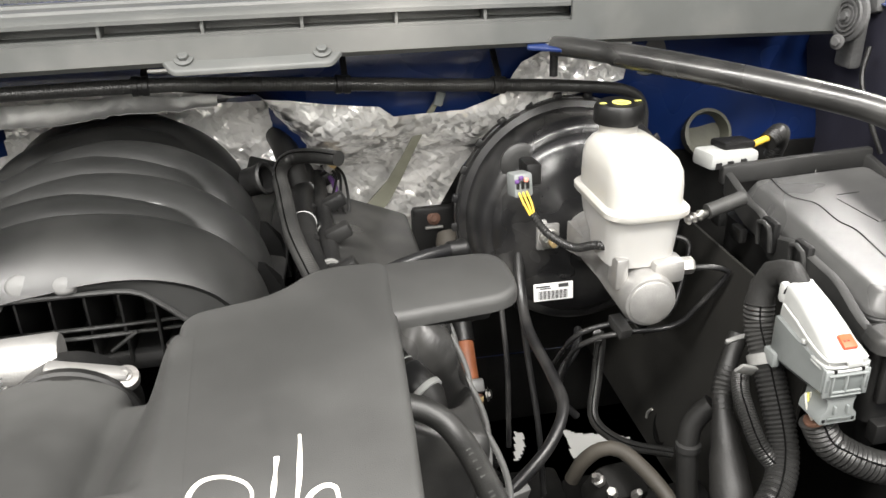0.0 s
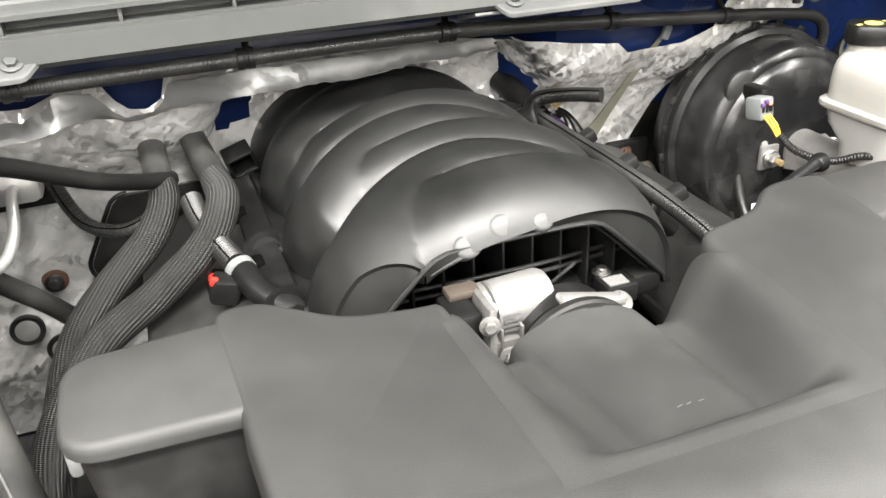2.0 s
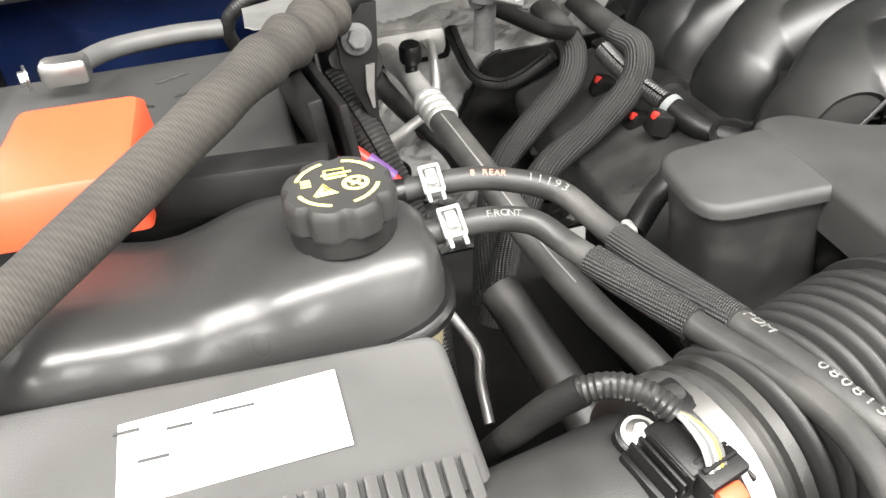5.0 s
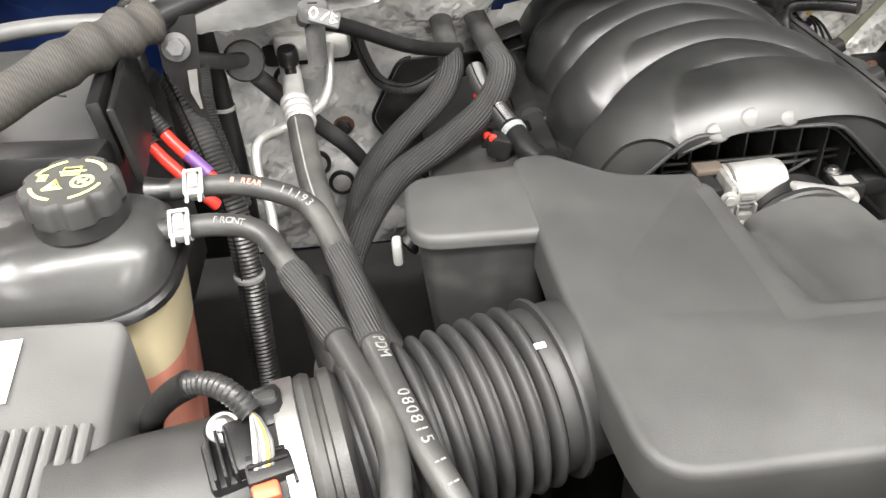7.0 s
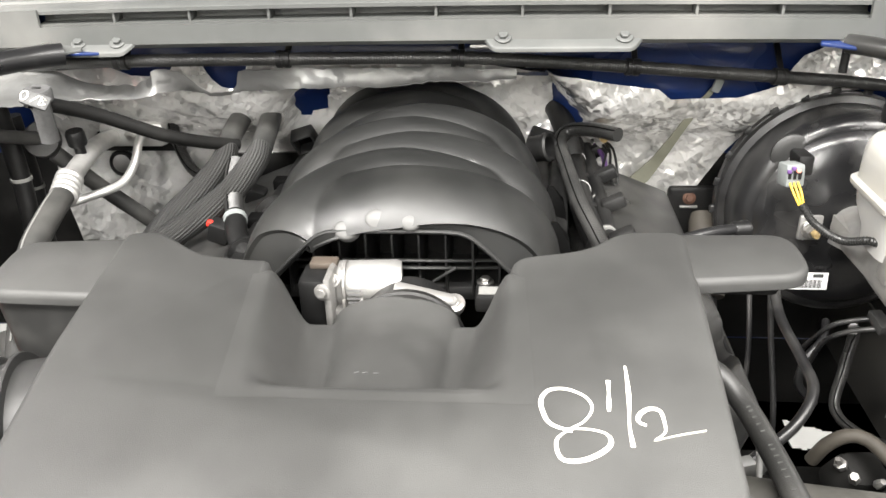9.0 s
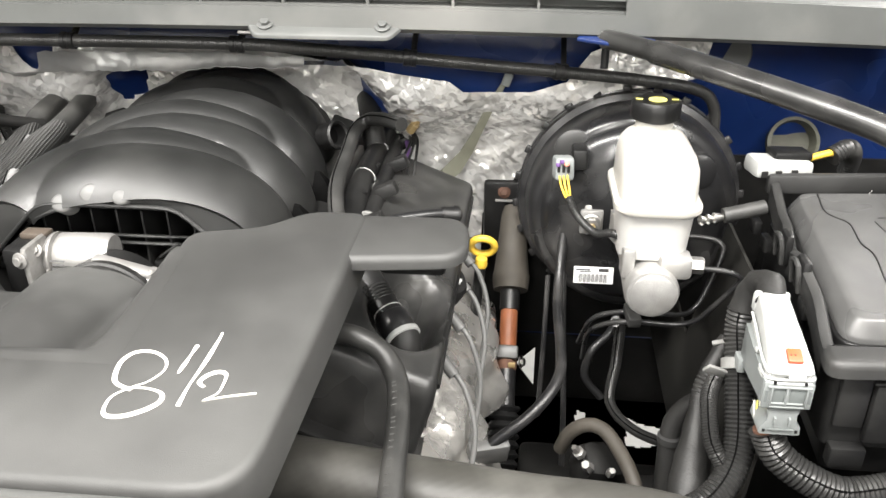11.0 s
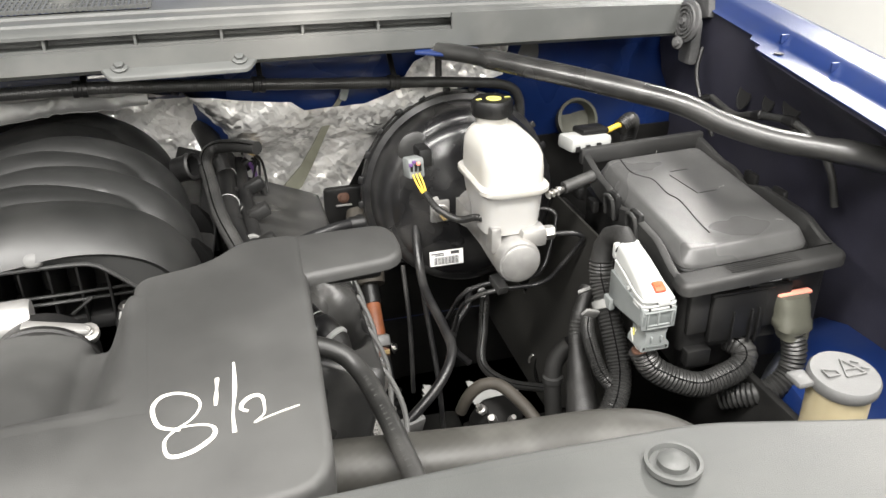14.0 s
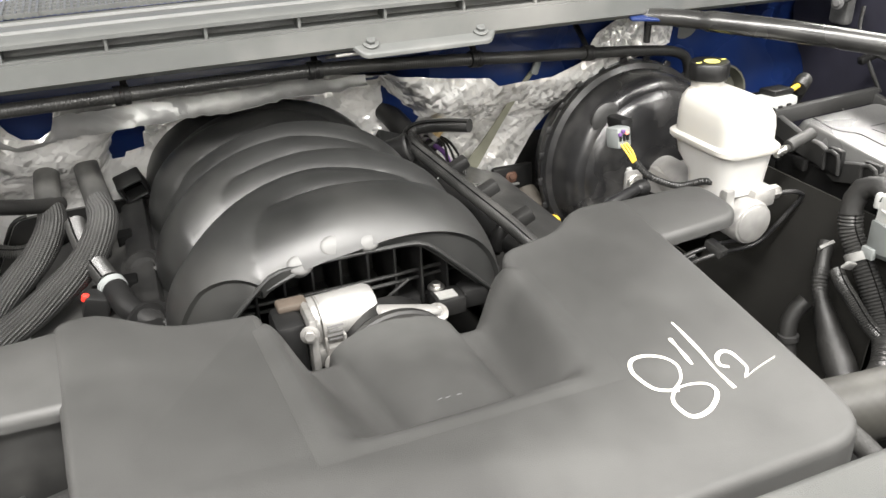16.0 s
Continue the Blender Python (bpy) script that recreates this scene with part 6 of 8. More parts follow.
part("flag", box((0.517, 0.497, 1.252), (0.017, 0.004, 0.012), 0.001, pose(0, 0, 0, 40, -20, -10)), M["print"], tie2)
hn = thing("harness_trunk", (0.49, 0.45, 1.05), "taped black wiring harness trunk with a side branch", "wiring harness")
part("trunk", tube([(0.522, 0.502, 1.254), (0.509, 0.490, 1.232), (0.501, 0.480, 1.212), (0.494, 0.448, 1.172), (0.480, 0.395, 1.122), (0.472, 0.365, 1.07)], lambda s: 0.0078 + 0.0085 * max(0.0, min(1.0, (s - 0.25) / 0.25)) + 0.0006 * math.sin(60 * s), 20), M["taped"], hn)
part("ribbed_end", tube([(0.509, 0.490, 1.232), (0.501, 0.480, 1.212), (0.498, 0.466, 1.193)], 0.0086, 14, 0.0010, 0.004), M["loom"], hn)
part("branch", tube([(0.503, 0.495, 1.190), (0.492, 0.498, 1.176), (0.484, 0.495, 1.154), (0.482, 0.476, 1.083), (0.48, 0.46, 1.03)], 0.0095, 16), M["taped"], hn)
part("branch_cuff", lathe([(0.0095, 0), (0.0112, 0.001), (0.0112, 0.007), (0.0095, 0.008)], (0.4835, 0.492, 1.146), turn_to((0, 0.1, 1)), 20), M["cover_side"], hn)
wires = thing("wire_bundle", (0.525, 0.402, 1.238), "thin white and yellow wires entering a rubber seal", "wires")
for k in range(7):
    x = 0.5185 + 0.0022 * k
    part("wire", tube([(x, 0.402, 1.264), (x + 0.0010, 0.3985 + 0.0012 * (k % 3), 1.252), (0.5255 + 0.0013 * k, 0.398, 1.241)], 0.0008, 6), M[("paintpen", "yprint", "paintpen", "yellow", "rust", "paintpen", "yprint")[k]], wires)
part("seal", lathe([(0.0085, 0), (0.0095, 0.001), (0.0095, 0.006), (0.0085, 0.007)], (0.5315, 0.398, 1.2365), turn_to((-0.4, 0.2, 1)), 20), M["rust"], wires, "dull red seal")

# white control unit behind the fuse box
cu = thing("control_unit", (0.59, 0.69, 1.33), "white and black control unit with a yellow wire plug", "control unit")
part("case", box((0.594, 0.682, 1.347), (0.060, 0.032, 0.018), 0.005, pose(0, 0, 0, 0, 4, 12)), M["white"], cu)
part("top", box((0.604, 0.688, 1.3585), (0.040, 0.024, 0.008), 0.003, pose(0, 0, 0, 0, 4, 12)), M["black"], cu, "black top plate")
for dx in (-0.018, -0.004, 0.012):
    part("slot", box((0.594 + dx, 0.665 + dx * 0.2, 1.345), (0.006, 0.003, 0.006), 0), M["black"], cu)
part("yellow_wires", tube([(0.628, 0.694, 1.352), (0.645, 0.698, 1.356), (0.660, 0.705, 1.355)], 0.0036, 10), M["yellow"], cu, "bundle of yellow wires")
part("conduit", tube([(0.650, 0.70, 1.352), (0.668, 0.71, 1.358), (0.680, 0.725, 1.345), (0.684, 0.74, 1.32)], 0.010, 14, 0.0015, 0.004), M["loom"], cu, "black corrugated sleeve")
single("cup_seal", lathe([(0.020, 0), (0.028, 0.004), (0.030, 0.020), (0.026, 0.021), (0.022, 0.006)], (0.655, 0.850, 1.315), turn_to((0, -1, 0.4)), 32), M["brownplug"], "tan rubber cup in the bulkhead", "grommet")
gm = thing("bulkhead_grommet", (0.565, 0.832, 1.40), "grey rubber ring grommet in the blue bulkhead", "grommet")
part("ring", lathe([(0.014, 0), (0.024, 0.0), (0.026, 0.004), (0.024, 0.009), (0.014, 0.010)], (0.566, 0.838, 1.423), turn_to((0, -1, 0.1)), 36), M["cowl"], gm)
part("hole", lathe([(0.015, 0.004), (0.0, 0.0045)], (0.566, 0.838, 1.423), turn_to((0, -1, 0.1)), 24), M["blue"], gm)
# vent hose beside the reservoir
vh = thing("vent_hose", (0.53, 0.57, 1.32), "black vent hose with a ribbed steel nipple", "hose")
part("hose", tube([(0.520, 0.573, 1.338), (0.545, 0.577, 1.343), (0.556, 0.579, 1.345)], 0.0068, 14), M["rubber"], vh)
part("nipple", lathe([(0.003, 0), (0.005, 0.002), (0.003, 0.006), (0.005, 0.008), (0.003, 0.012), (0.005, 0.014), (0.003, 0.022)], (0.498, 0.568, 1.334), turn_to((1, 0.2, 0.15)), 16), M["steel"], vh)

# ---- brace bar from cowl to wing ----
bb = thing("brace_bar", (0.6, 0.55, 1.38), "satin black steel brace bar from cowl to wing", "brace bar", "brace bars")
part("bar", tube([(0.415, 0.697, 1.466), (0.440, 0.668, 1.466), (0.514, 0.588, 1.459), (0.603, 0.513, 1.443), (0.640, 0.484, 1.427), (0.682, 0.453, 1.415), (0.739, 0.416, 1.408), (0.785, 0.39, 1.399)],
                 lambda s: 0.0118 if 0.12 < s < 0.86 else 0.0118 * (0.85 + 0.25 * (s > 0.5)), 20, flat=0.92), M["bar"], bb)
part("flat_end", box((0.778, 0.395, 1.4005), (0.04, 0.03, 0.005), 0.002, pose(0, 0, 0, 0, 4, -38)), M["gloss"], bb)
part("flat_end", box((0.425, 0.695, 1.4655), (0.07, 0.034, 0.004), 0.0015, pose(0, 0, 0, 4, 4, -18)), M["blue"], bb, "blue painted end plate")
hexbolt("stud", (0.416, 0.697, 1.467), (0, 0, 1), 0.006, bb)
part("stud_lower", lathe([(0.004, 0), (0.004, 0.03)], (0.416, 0.700, 1.437), None, 12), M["black"], bb)


# ---- wiring loom along the cowl ----
lm = thing("wiring_loom", (0.0, 0.70, 1.43), "black corrugated wiring loom clipped along the cowl", "wiring loom")
LOOM = [(-0.537, 0.742, 1.385), (-0.541, 0.733, 1.406), (-0.531, 0.727, 1.424), (-0.498, 0.724, 1.437), (-0.40, 0.712, 1.447), (-0.31, 0.702, 1.453), (-0.137, 0.698, 1.455), (0.04, 0.709, 1.452), (0.13, 0.715, 1.446), (0.218, 0.727, 1.437),
        (0.30, 0.742, 1.427), (0.376, 0.757, 1.418), (0.46, 0.770, 1.408), (0.525, 0.785, 1.395), (0.548, 0.79, 1.375), (0.555, 0.80, 1.33)]
part("conduit", tube(LOOM, 0.0066, 16, 0.00035, 0.0026), M["loom"], lm)
for i in (3, 5, 6, 7, 9, 11):
    c = Vector(LOOM[i])
    d = (Vector(LOOM[i + 1]) - Vector(LOOM[i - 1])).normalized()
    cl = part("clip", lathe([(0.0078, -0.007), (0.0088, -0.0068), (0.0088, -0.002), (0.0082, -0.0015), (0.0082, 0.0015), (0.0088, 0.002), (0.0088, 0.0068), (0.0078, 0.007)], c, turn_to(d), 18), M["black"], lm)
    part("hanger", box(c + Vector((0.003, 0.022, 0.016)), (0.006, 0.040, 0.004), 0.001, pose(0, 0, 0, 38, 0, 0)), M["black"], cl)

# ---- breather hose on the driver's side of the manifold ----
bh_ = thing("breather_hose", (0.16, 0.70, 1.32), "thick black breather hose with white painted lines", "hose")
BRP = [(0.172, 0.845, 1.316), (0.170, 0.801, 1.314), (0.168, 0.755, 1.312), (0.168, 0.68, 1.310), (0.173, 0.619, 1.306), (0.183, 0.56, 1.298), (0.200, 0.50, 1.280), (0.212, 0.46, 1.258)]
part("hose", tube(BRP, 0.0125, 18), M["black"], bh_)
for q, d in (((0.168, 0.70, 1.3105), (0.0, 1, 0.02)), ((0.169, 0.783, 1.3132), (0.04, 1, 0.04))):
    part("line", lathe([(0.0126, 0), (0.0131, 0.0005), (0.0126, 0.0016)], q, turn_to(d), 24), M["white"], bh_, "white painted line")
conduit("conduit", [(0.208, 0.722, 1.366), (0.184, 0.750, 1.362), (0.160, 0.772, 1.354), (0.149, 0.755, 1.346), (0.153, 0.693, 1.342), (0.160, 0.610, 1.338), (0.172, 0.555, 1.328), (0.186, 0.510, 1.312), (0.198, 0.48, 1.29)], 0.0078, "black corrugated conduit looping over the breather hose", ring=0.0004)
single("rear_hose", tube([(0.118, 0.930, 1.372), (0.135, 0.885, 1.368), (0.150, 0.835, 1.358), (0.160, 0.800, 1.340), (0.166, 0.785, 1.315)], 0.0135, 18), M["black"], "thick matt black hose behind the manifold", "hose")
vp = thing("vacuum_port", (0.125, 0.72, 1.35), "open black port on the side of the manifold", "port")
part("spigot", lathe([(0.014, 0), (0.0145, 0.016), (0.016, 0.018), (0.0165, 0.022), (0.0145, 0.024), (0.012, 0.022), (0.011, 0.008)], (0.118, 0.735, 1.345), turn_to((0.85, -0.45, 0.3)), 24), M["black"], vp)
part("bore", lathe([(0.0125, 0), (0.0, 0.0005)], Vector((0.118, 0.735, 1.345)) + turn_to((0.85, -0.45, 0.3)) @ Vector((0, 0, 0.010)), turn_to((0.85, -0.45, 0.3)), 20), M["recess"], vp)
fr = thing("fuel_rail", (0.18, 0.7, 1.29), "black fuel rail with injector plugs", "fuel rail")
part("rail", tube([(0.185, 0.86, 1.312), (0.188, 0.75, 1.308), (0.190, 0.62, 1.303), (0.192, 0.53, 1.298)], 0.0085, 14), M["black"], fr)
for i in range(4):
    y = 0.57 + 0.079 * i
    inj = part("injector", lathe([(0.007, 0), (0.009, 0.006), (0.008, 0.02), (0.006, 0.028)], (0.168, y, 1.292), turn_to((0.3, 0, 1)), 16), M["black"], fr)
    part("plug", box((0.200, y + 0.01, 1.315), (0.024, 0.015, 0.014), 0.003, pose(0, 0, 0, 0, -25, 0)), M["black"], fr)
    part("collar", lathe([(0.0092, 0), (0.0096, 0.001), (0.0096, 0.004), (0.0092, 0.005)], (0.1885, y + 0.035, 1.304), turn_to((0, 1, 0)), 18), M["print"], fr, "pale collar")
bf = thing("brass_fitting", (0.203, 0.84, 1.29), "small brass fitting beside silver foil", "fitting")
part("body", lathe([(0.006, 0), (0.006, 0.012), (0.004, 0.014), (0.004, 0.022)], (0.203, 0.815, 1.328), turn_to((0.6, -0.2, 0.8)), 6), M["tan"], bf)
part("collar", lathe([(0.008, -0.006), (0.008, 0.0)], (0.203, 0.815, 1.328), turn_to((0.6, -0.2, 0.8)), 16), M["alu"], bf)
single("wiring_bundle", tube([(0.196, 0.825, 1.318), (0.204, 0.79, 1.312), (0.200, 0.75, 1.300), (0.212, 0.72, 1.292)], 0.0030, 10), M["purple"], "violet taped wire bundle beside the fuel rail", "wiring")
for k in range(3):
    single("wire", tube([(0.190 + 0.006 * k, 0.83, 1.325), (0.206 + 0.004 * k, 0.80, 1.322), (0.20 + 0.008 * k, 0.76, 1.305), (0.214, 0.71 + 0.02 * k, 1.29)], 0.0016, 8), M["black"], "thin black wire beside the fuel rail", "wire", group="rail wires")

# details of the valve cover on the driver's side
oc = thing("oil_filler_cap", (0.268, 0.585, 1.25), "black oil filler cap with white printed marks", "oil cap")
om = turn_to((0.5, -0.1, 0.85))
part("cap", lathe([(0.030, 0), (0.030, 0.012), (0.027, 0.016), (0.0, 0.017)], (0.258, 0.585, 1.248), om, 40), M["black"], oc)
part("grip", box(Vector((0.258, 0.585, 1.248)) + om @ Vector((0, 0, 0.019)), (0.048, 0.010, 0.010), 0.003, om), M["black"], oc)
for k, (ox, oy, w) in enumerate(((0.0, -0.013, 0.016), (0.003, -0.019, 0.010), (-0.004, 0.014, 0.012))):
    part("print_bar", box(Vector((0.258, 0.585, 1.248)) + om @ Vector((ox, oy, 0.0172)), (w, 0.003, 0.0006), 0, om), M["white"], oc, "white print")
pc = thing("crankcase_pipe", (0.24, 0.49, 1.25), "black crankcase pipe with a white clip", "pipe")
p0, p1 = Vector((0.2120, 0.5010, 1.2920)), Vector((0.2470, 0.4560, 1.2660))
pd = (p1 - p0).normalized()
pl = (p1 - p0).length
part("pipe", tube([p0 - pd * 0.02, p0, p0 + pd * (pl * 0.85)], 0.0128, 22), M["black"], pc)
for k in range(5):
    part("grip_ring", lathe([(0.0128, -0.0010), (0.0134, 0.0), (0.0128, 0.0010)], p0 + pd * (pl * (0.15 + 0.055 * k)), turn_to(pd), 24), M["black"], pc)
part("line", lathe([(0.0129, 0), (0.0134, 0.0005), (0.0129, 0.0012)], p0 + pd * (pl * 0.52), turn_to(pd), 28), M["white"], pc, "white paint line")
part("joint", lathe([(0.0132, 0), (0.0148, 0.002), (0.0148, 0.022), (0.0132, 0.024)], p0 + pd * (pl * 0.60), turn_to(pd), 28), M["gloss"], pc)
part("clip", lathe([(0.0150, 0), (0.0158, 0.0006), (0.0158, 0.0045), (0.0150, 0.005)], p0 + pd * (pl * 0.93), turn_to(pd), 28), M["white"], pc, "white clip")
part("elbow", tube([p0 + pd * (pl * 0.8), p1, p1 + Vector((0.001, -0.004, -0.016)), p1 + Vector((0.0, -0.004, -0.034))], 0.0142, 18), M["black"], pc)
# exhaust heat shield and plug leads
ex = single("exhaust_shield", sheet([[(0.240 + 0.075 * math.sin(math.pi * 0.5 * j / 20) + 0.011 * math.sin(i * 0.55 + 0.1 * j) + 0.020 * noise.noise(Vector((i * 0.30, j * 0.28, 4.1))), 0.36 + 0.0135 * i, 1.185 - 0.13 * (j / 20) ** 1.6 + 0.006 * abs(math.sin(i * 0.42))) for i in range(33)] for j in range(21)], 0.001),
            M["shield_steel"], "dented bare steel exhaust heat shield", "heat shield", smooth=60)
for i, y in enumerate((0.47, 0.545, 0.62, 0.68)):
    ld = thing("spark_plug_lead", (0.30, y, 1.14), "grey spark plug lead with boot", "plug lead", "plug leads")
    part("lead", tube([(0.280, y + 0.01, 1.225), (0.296, y, 1.212), (0.308, y - 0.02, 1.18), (0.305, y - 0.045, 1.145), (0.298, y - 0.06, 1.115)], 0.0027, 12), M["lead"], ld)
    part("boot", tube([(0.274, y + 0.014, 1.232), (0.288, y + 0.004, 1.219)], 0.0056, 12), M["lead"], ld, "grey rubber boot")
dp = thing("dipstick", (0.298, 0.705, 1.12), "yellow ring handle of the oil dipstick", "dipstick")
ring = bm_new()
cpts = [Vector((0.299, 0.705, 1.232)) + Vector((0.0135 * math.cos(2 * math.pi * k / 24), -0.006 * math.sin(2 * math.pi * k / 24), 0.0125 * math.sin(2 * math.pi * k / 24))) for k in range(25)]
part("ring", sweep(ring, cpts, 0.0042, 10, cap=False), M["yellow"], dp)
part("handle", lathe([(0.006, 0), (0.0075, 0.004), (0.0065, 0.012), (0.004, 0.014)], (0.297, 0.703, 1.206), turn_to((0.08, 0.0, 1)), 18), M["yellow"], dp)
part("tube", tube([(0.297, 0.703, 1.208), (0.293, 0.69, 1.16), (0.29, 0.66, 1.08), (0.28, 0.64, 1.0)], 0.0062, 14), M["black"], dp, "black guide tube")
vf = thing("vacuum_fitting", (0.26, 0.49, 1.36), "black vacuum line with a plug behind the cover", "vacuum line")
part("line", tube([(0.212, 0.475, 1.356), (0.235, 0.482, 1.362), (0.258, 0.492, 1.363), (0.276, 0.502, 1.361)], 0.0048, 14), M["gloss"], vf)
part("plug", lathe([(0.0052, 0), (0.0068, 0.002), (0.0068, 0.010), (0.008, 0.012), (0.008, 0.015), (0.006, 0.017), (0.0, 0.017)], (0.274, 0.501, 1.361), turn_to((0.8, 0.45, -0.2)), 18), M["black"], vf)
# small hose in front of the cover's wing, and the large coolant hose
sh = thing("coolant_bypass_hose", (0.24, 0.36, 1.2), "dull black rubber hose with faded print", "hose")
SHP = [(0.165, 0.405, 1.285), (0.180, 0.397, 1.300), (0.197, 0.391, 1.310), (0.220, 0.386, 1.313), (0.243, 0.379, 1.305), (0.257, 0.360, 1.294), (0.264, 0.319, 1.290), (0.268, 0.273, 1.288), (0.271, 0.227, 1.284), (0.272, 0.18, 1.27)]
part("hose", tube(SHP, 0.0080, 16), M["tank_hose"], sh)
SHS = spline(SHP, 0.002)
for k in range(26):
    i = int(len(SHS) * (0.42 + 0.019 * k))
    if k % 7 == 5 or i > len(SHS) - 3:
        continue
    d = (SHS[i + 1] - SHS[i - 1]).normalized()
    up = (Vector((-0.25, -0.45, 0.85)) - d * Vector((-0.25, -0.45, 0.85)).dot(d)).normalized()
    mm = Matrix((d, up.cross(d), up)).transposed().to_4x4()
    part("print_bar", box(SHS[i] + up * 0.0079, (0.0012, 0.0032, 0.0003), 0, mm), M["dim_print"], sh)
single("vacuum_hose", tube([(0.18, 0.45, 1.262), (0.192, 0.425, 1.24), (0.215, 0.40, 1.20), (0.235, 0.36, 1.15), (0.25, 0.33, 1.10)], 0.015, 18), M["rubber"], "thick black hose under the intake cover", "hose")
single("hose_tie", lathe([(0.0152, 0), (0.0162, 0.0005), (0.0162, 0.003), (0.0152, 0.0035)], (0.193, 0.424, 1.238), turn_to((0.3, -0.5, -0.7)), 24), M["white"], "white tie round a black hose", "cable tie")
bh = thing("radiator_hose", (0.3, 0.3, 1.2), "thick ribbed black radiator hose", "hose")
BHP = [(0.06, 0.345, 1.235), (0.12, 0.325, 1.243), (0.20, 0.305, 1.250), (0.34, 0.283, 1.252), (0.43, 0.270, 1.256), (0.475, 0.250, 1.252), (0.500, 0.205, 1.238), (0.508, 0.15, 1.21), (0.51, 0.08, 1.17)]
part("hose", tube(BHP, 0.0265, 32), M["knit"], bh)

# ---- lower things seen between engine and wing ----
gb2 = thing("steering_gear", (0.42, 0.40, 0.95), "dark cast steering gear with fittings", "steering gear")
part("housing", lathe([(0.05, 0), (0.055, 0.03), (0.045, 0.08), (0.03, 0.10)], (0.42, 0.42, 1.02), turn_to((0.2, -0.5, 0.8)), 28), M["black_dull"], gb2)
part("brass_fitting", lathe([(0.0060, 0), (0.0060, 0.006), (0.0035, 0.007), (0.0035, 0.012), (0.0025, 0.015)], (0.406, 0.500, 1.118), turn_to((-0.5, -0.3, 0.8)), 6), M["cast_dirty"], gb2, "dirty brass fitting")
part("cross_tube", tube([(0.34, 0.50, 1.045), (0.43, 0.515, 1.05), (0.52, 0.52, 1.055)], 0.022, 18), M["black_dull"], gb2)
part("knuckle", box((0.425, 0.510, 1.095), (0.050, 0.040, 0.046), 0.012, pose(0, 0, 0, 24, 14, 20)), M["black_dull"], gb2)
part("pipe_nut", lathe([(0.005, 0), (0.0055, 0.001), (0.0055, 0.008), (0.004, 0.010), (0.004, 0.016)], (0.414, 0.488, 1.112), turn_to((-0.3, -0.5, 0.7)), 6), M["cast_dirty"], gb2, "tarnished pipe nut")
part("pipe_nut", lathe([(0.004, 0), (0.0045, 0.001), (0.0045, 0.007), (0.003, 0.012)], (0.432, 0.482, 1.112), turn_to((0.1, -0.5, 0.8)), 6), M["cast_dirty"], gb2, "tarnished pipe nut")
part("arched_hose", tube([(0.388, 0.522, 1.105), (0.395, 0.514, 1.131), (0.409, 0.509, 1.146), (0.424, 0.502, 1.148), (0.438, 0.482, 1.141), (0.450, 0.453, 1.128), (0.455, 0.43, 1.10)], 0.0068, 16), M["shaft_sleeve"], gb2, "dusty brown rubber hose")
part("bracket", box((0.318, 0.492, 1.120), (0.040, 0.012, 0.030), 0.003, pose(0, 0, 0, 20, 0, 18)), M["lead"], gb2, "grey metal bracket")
part("stay", tube([(0.392, 0.73, 1.21), (0.394, 0.70, 1.14), (0.398, 0.66, 1.06), (0.40, 0.64, 0.98)], 0.0035, 8), M["gloss"], gb2)
part("stay", tube([(0.375, 0.74, 1.18), (0.373, 0.70, 1.11), (0.370, 0.68, 1.02)], 0.003, 8), M["gloss"], gb2)
part("loop_pipe", tube([(0.455, 0.705, 1.15), (0.445, 0.68, 1.142), (0.425, 0.665, 1.125), (0.420, 0.66, 1.095), (0.44, 0.655, 1.07)], 0.0045, 10), M["gloss"], gb2)

# ---- front panel over the radiator ----
fp = thing("radiator_cover", (0.0, 0.0, 1.30), "mid grey plastic radiator cover panel", "cover panel")


def fp_z(x, y):
    return 1.372 + 0.010 * math.cos(3.2 * x) + 0.05 * (0.15 - y)


edge = [(-0.80, 0.075), (-0.55, 0.09), (-0.36, 0.112), (-0.22, 0.125), (-0.05, 0.136), (0.08, 0.148), (0.20, 0.150), (0.30, 0.154), (0.42, 0.152), (0.52, 0.128), (0.60, 0.110), (0.80, 0.080)]
out = [(-0.80, -0.42), (0.80, -0.42)] + edge[::-1]
part("panel", slab(rounded(out, 0.02, 4), fp_z, 0.03, 0.006), M["front_panel"], fp)
for x, y in ((0.384, 0.122), (-0.255, 0.075), (-0.50, 0.05)):
    part("recess", lathe([(0.0155, -0.002), (0.0155, 0.0010), (0.0135, 0.0012), (0.0125, -0.0016), (0.0, -0.0016)], (x, y, fp_z(x, y)), None, 32), M["front_panel"], fp)
    part("push_pin", lathe([(0.0086, -0.002), (0.0086, 0.0012), (0.0062, 0.0034), (0.0, 0.0040)], (x, y, fp_z(x, y) + 0.0005), None, 24), M["front_panel"], fp)
single("radiator", box((0.0, -0.02, 0.98), (1.1, 0.06, 0.66), 0.01), M["black_dull"], "black radiator below the cover panel", "radiator")
single("fan_shroud", box((0.0, 0.075, 0.98), (1.0, 0.09, 0.58), 0.03), M["black"], "black plastic fan shroud behind the radiator", "fan shroud")

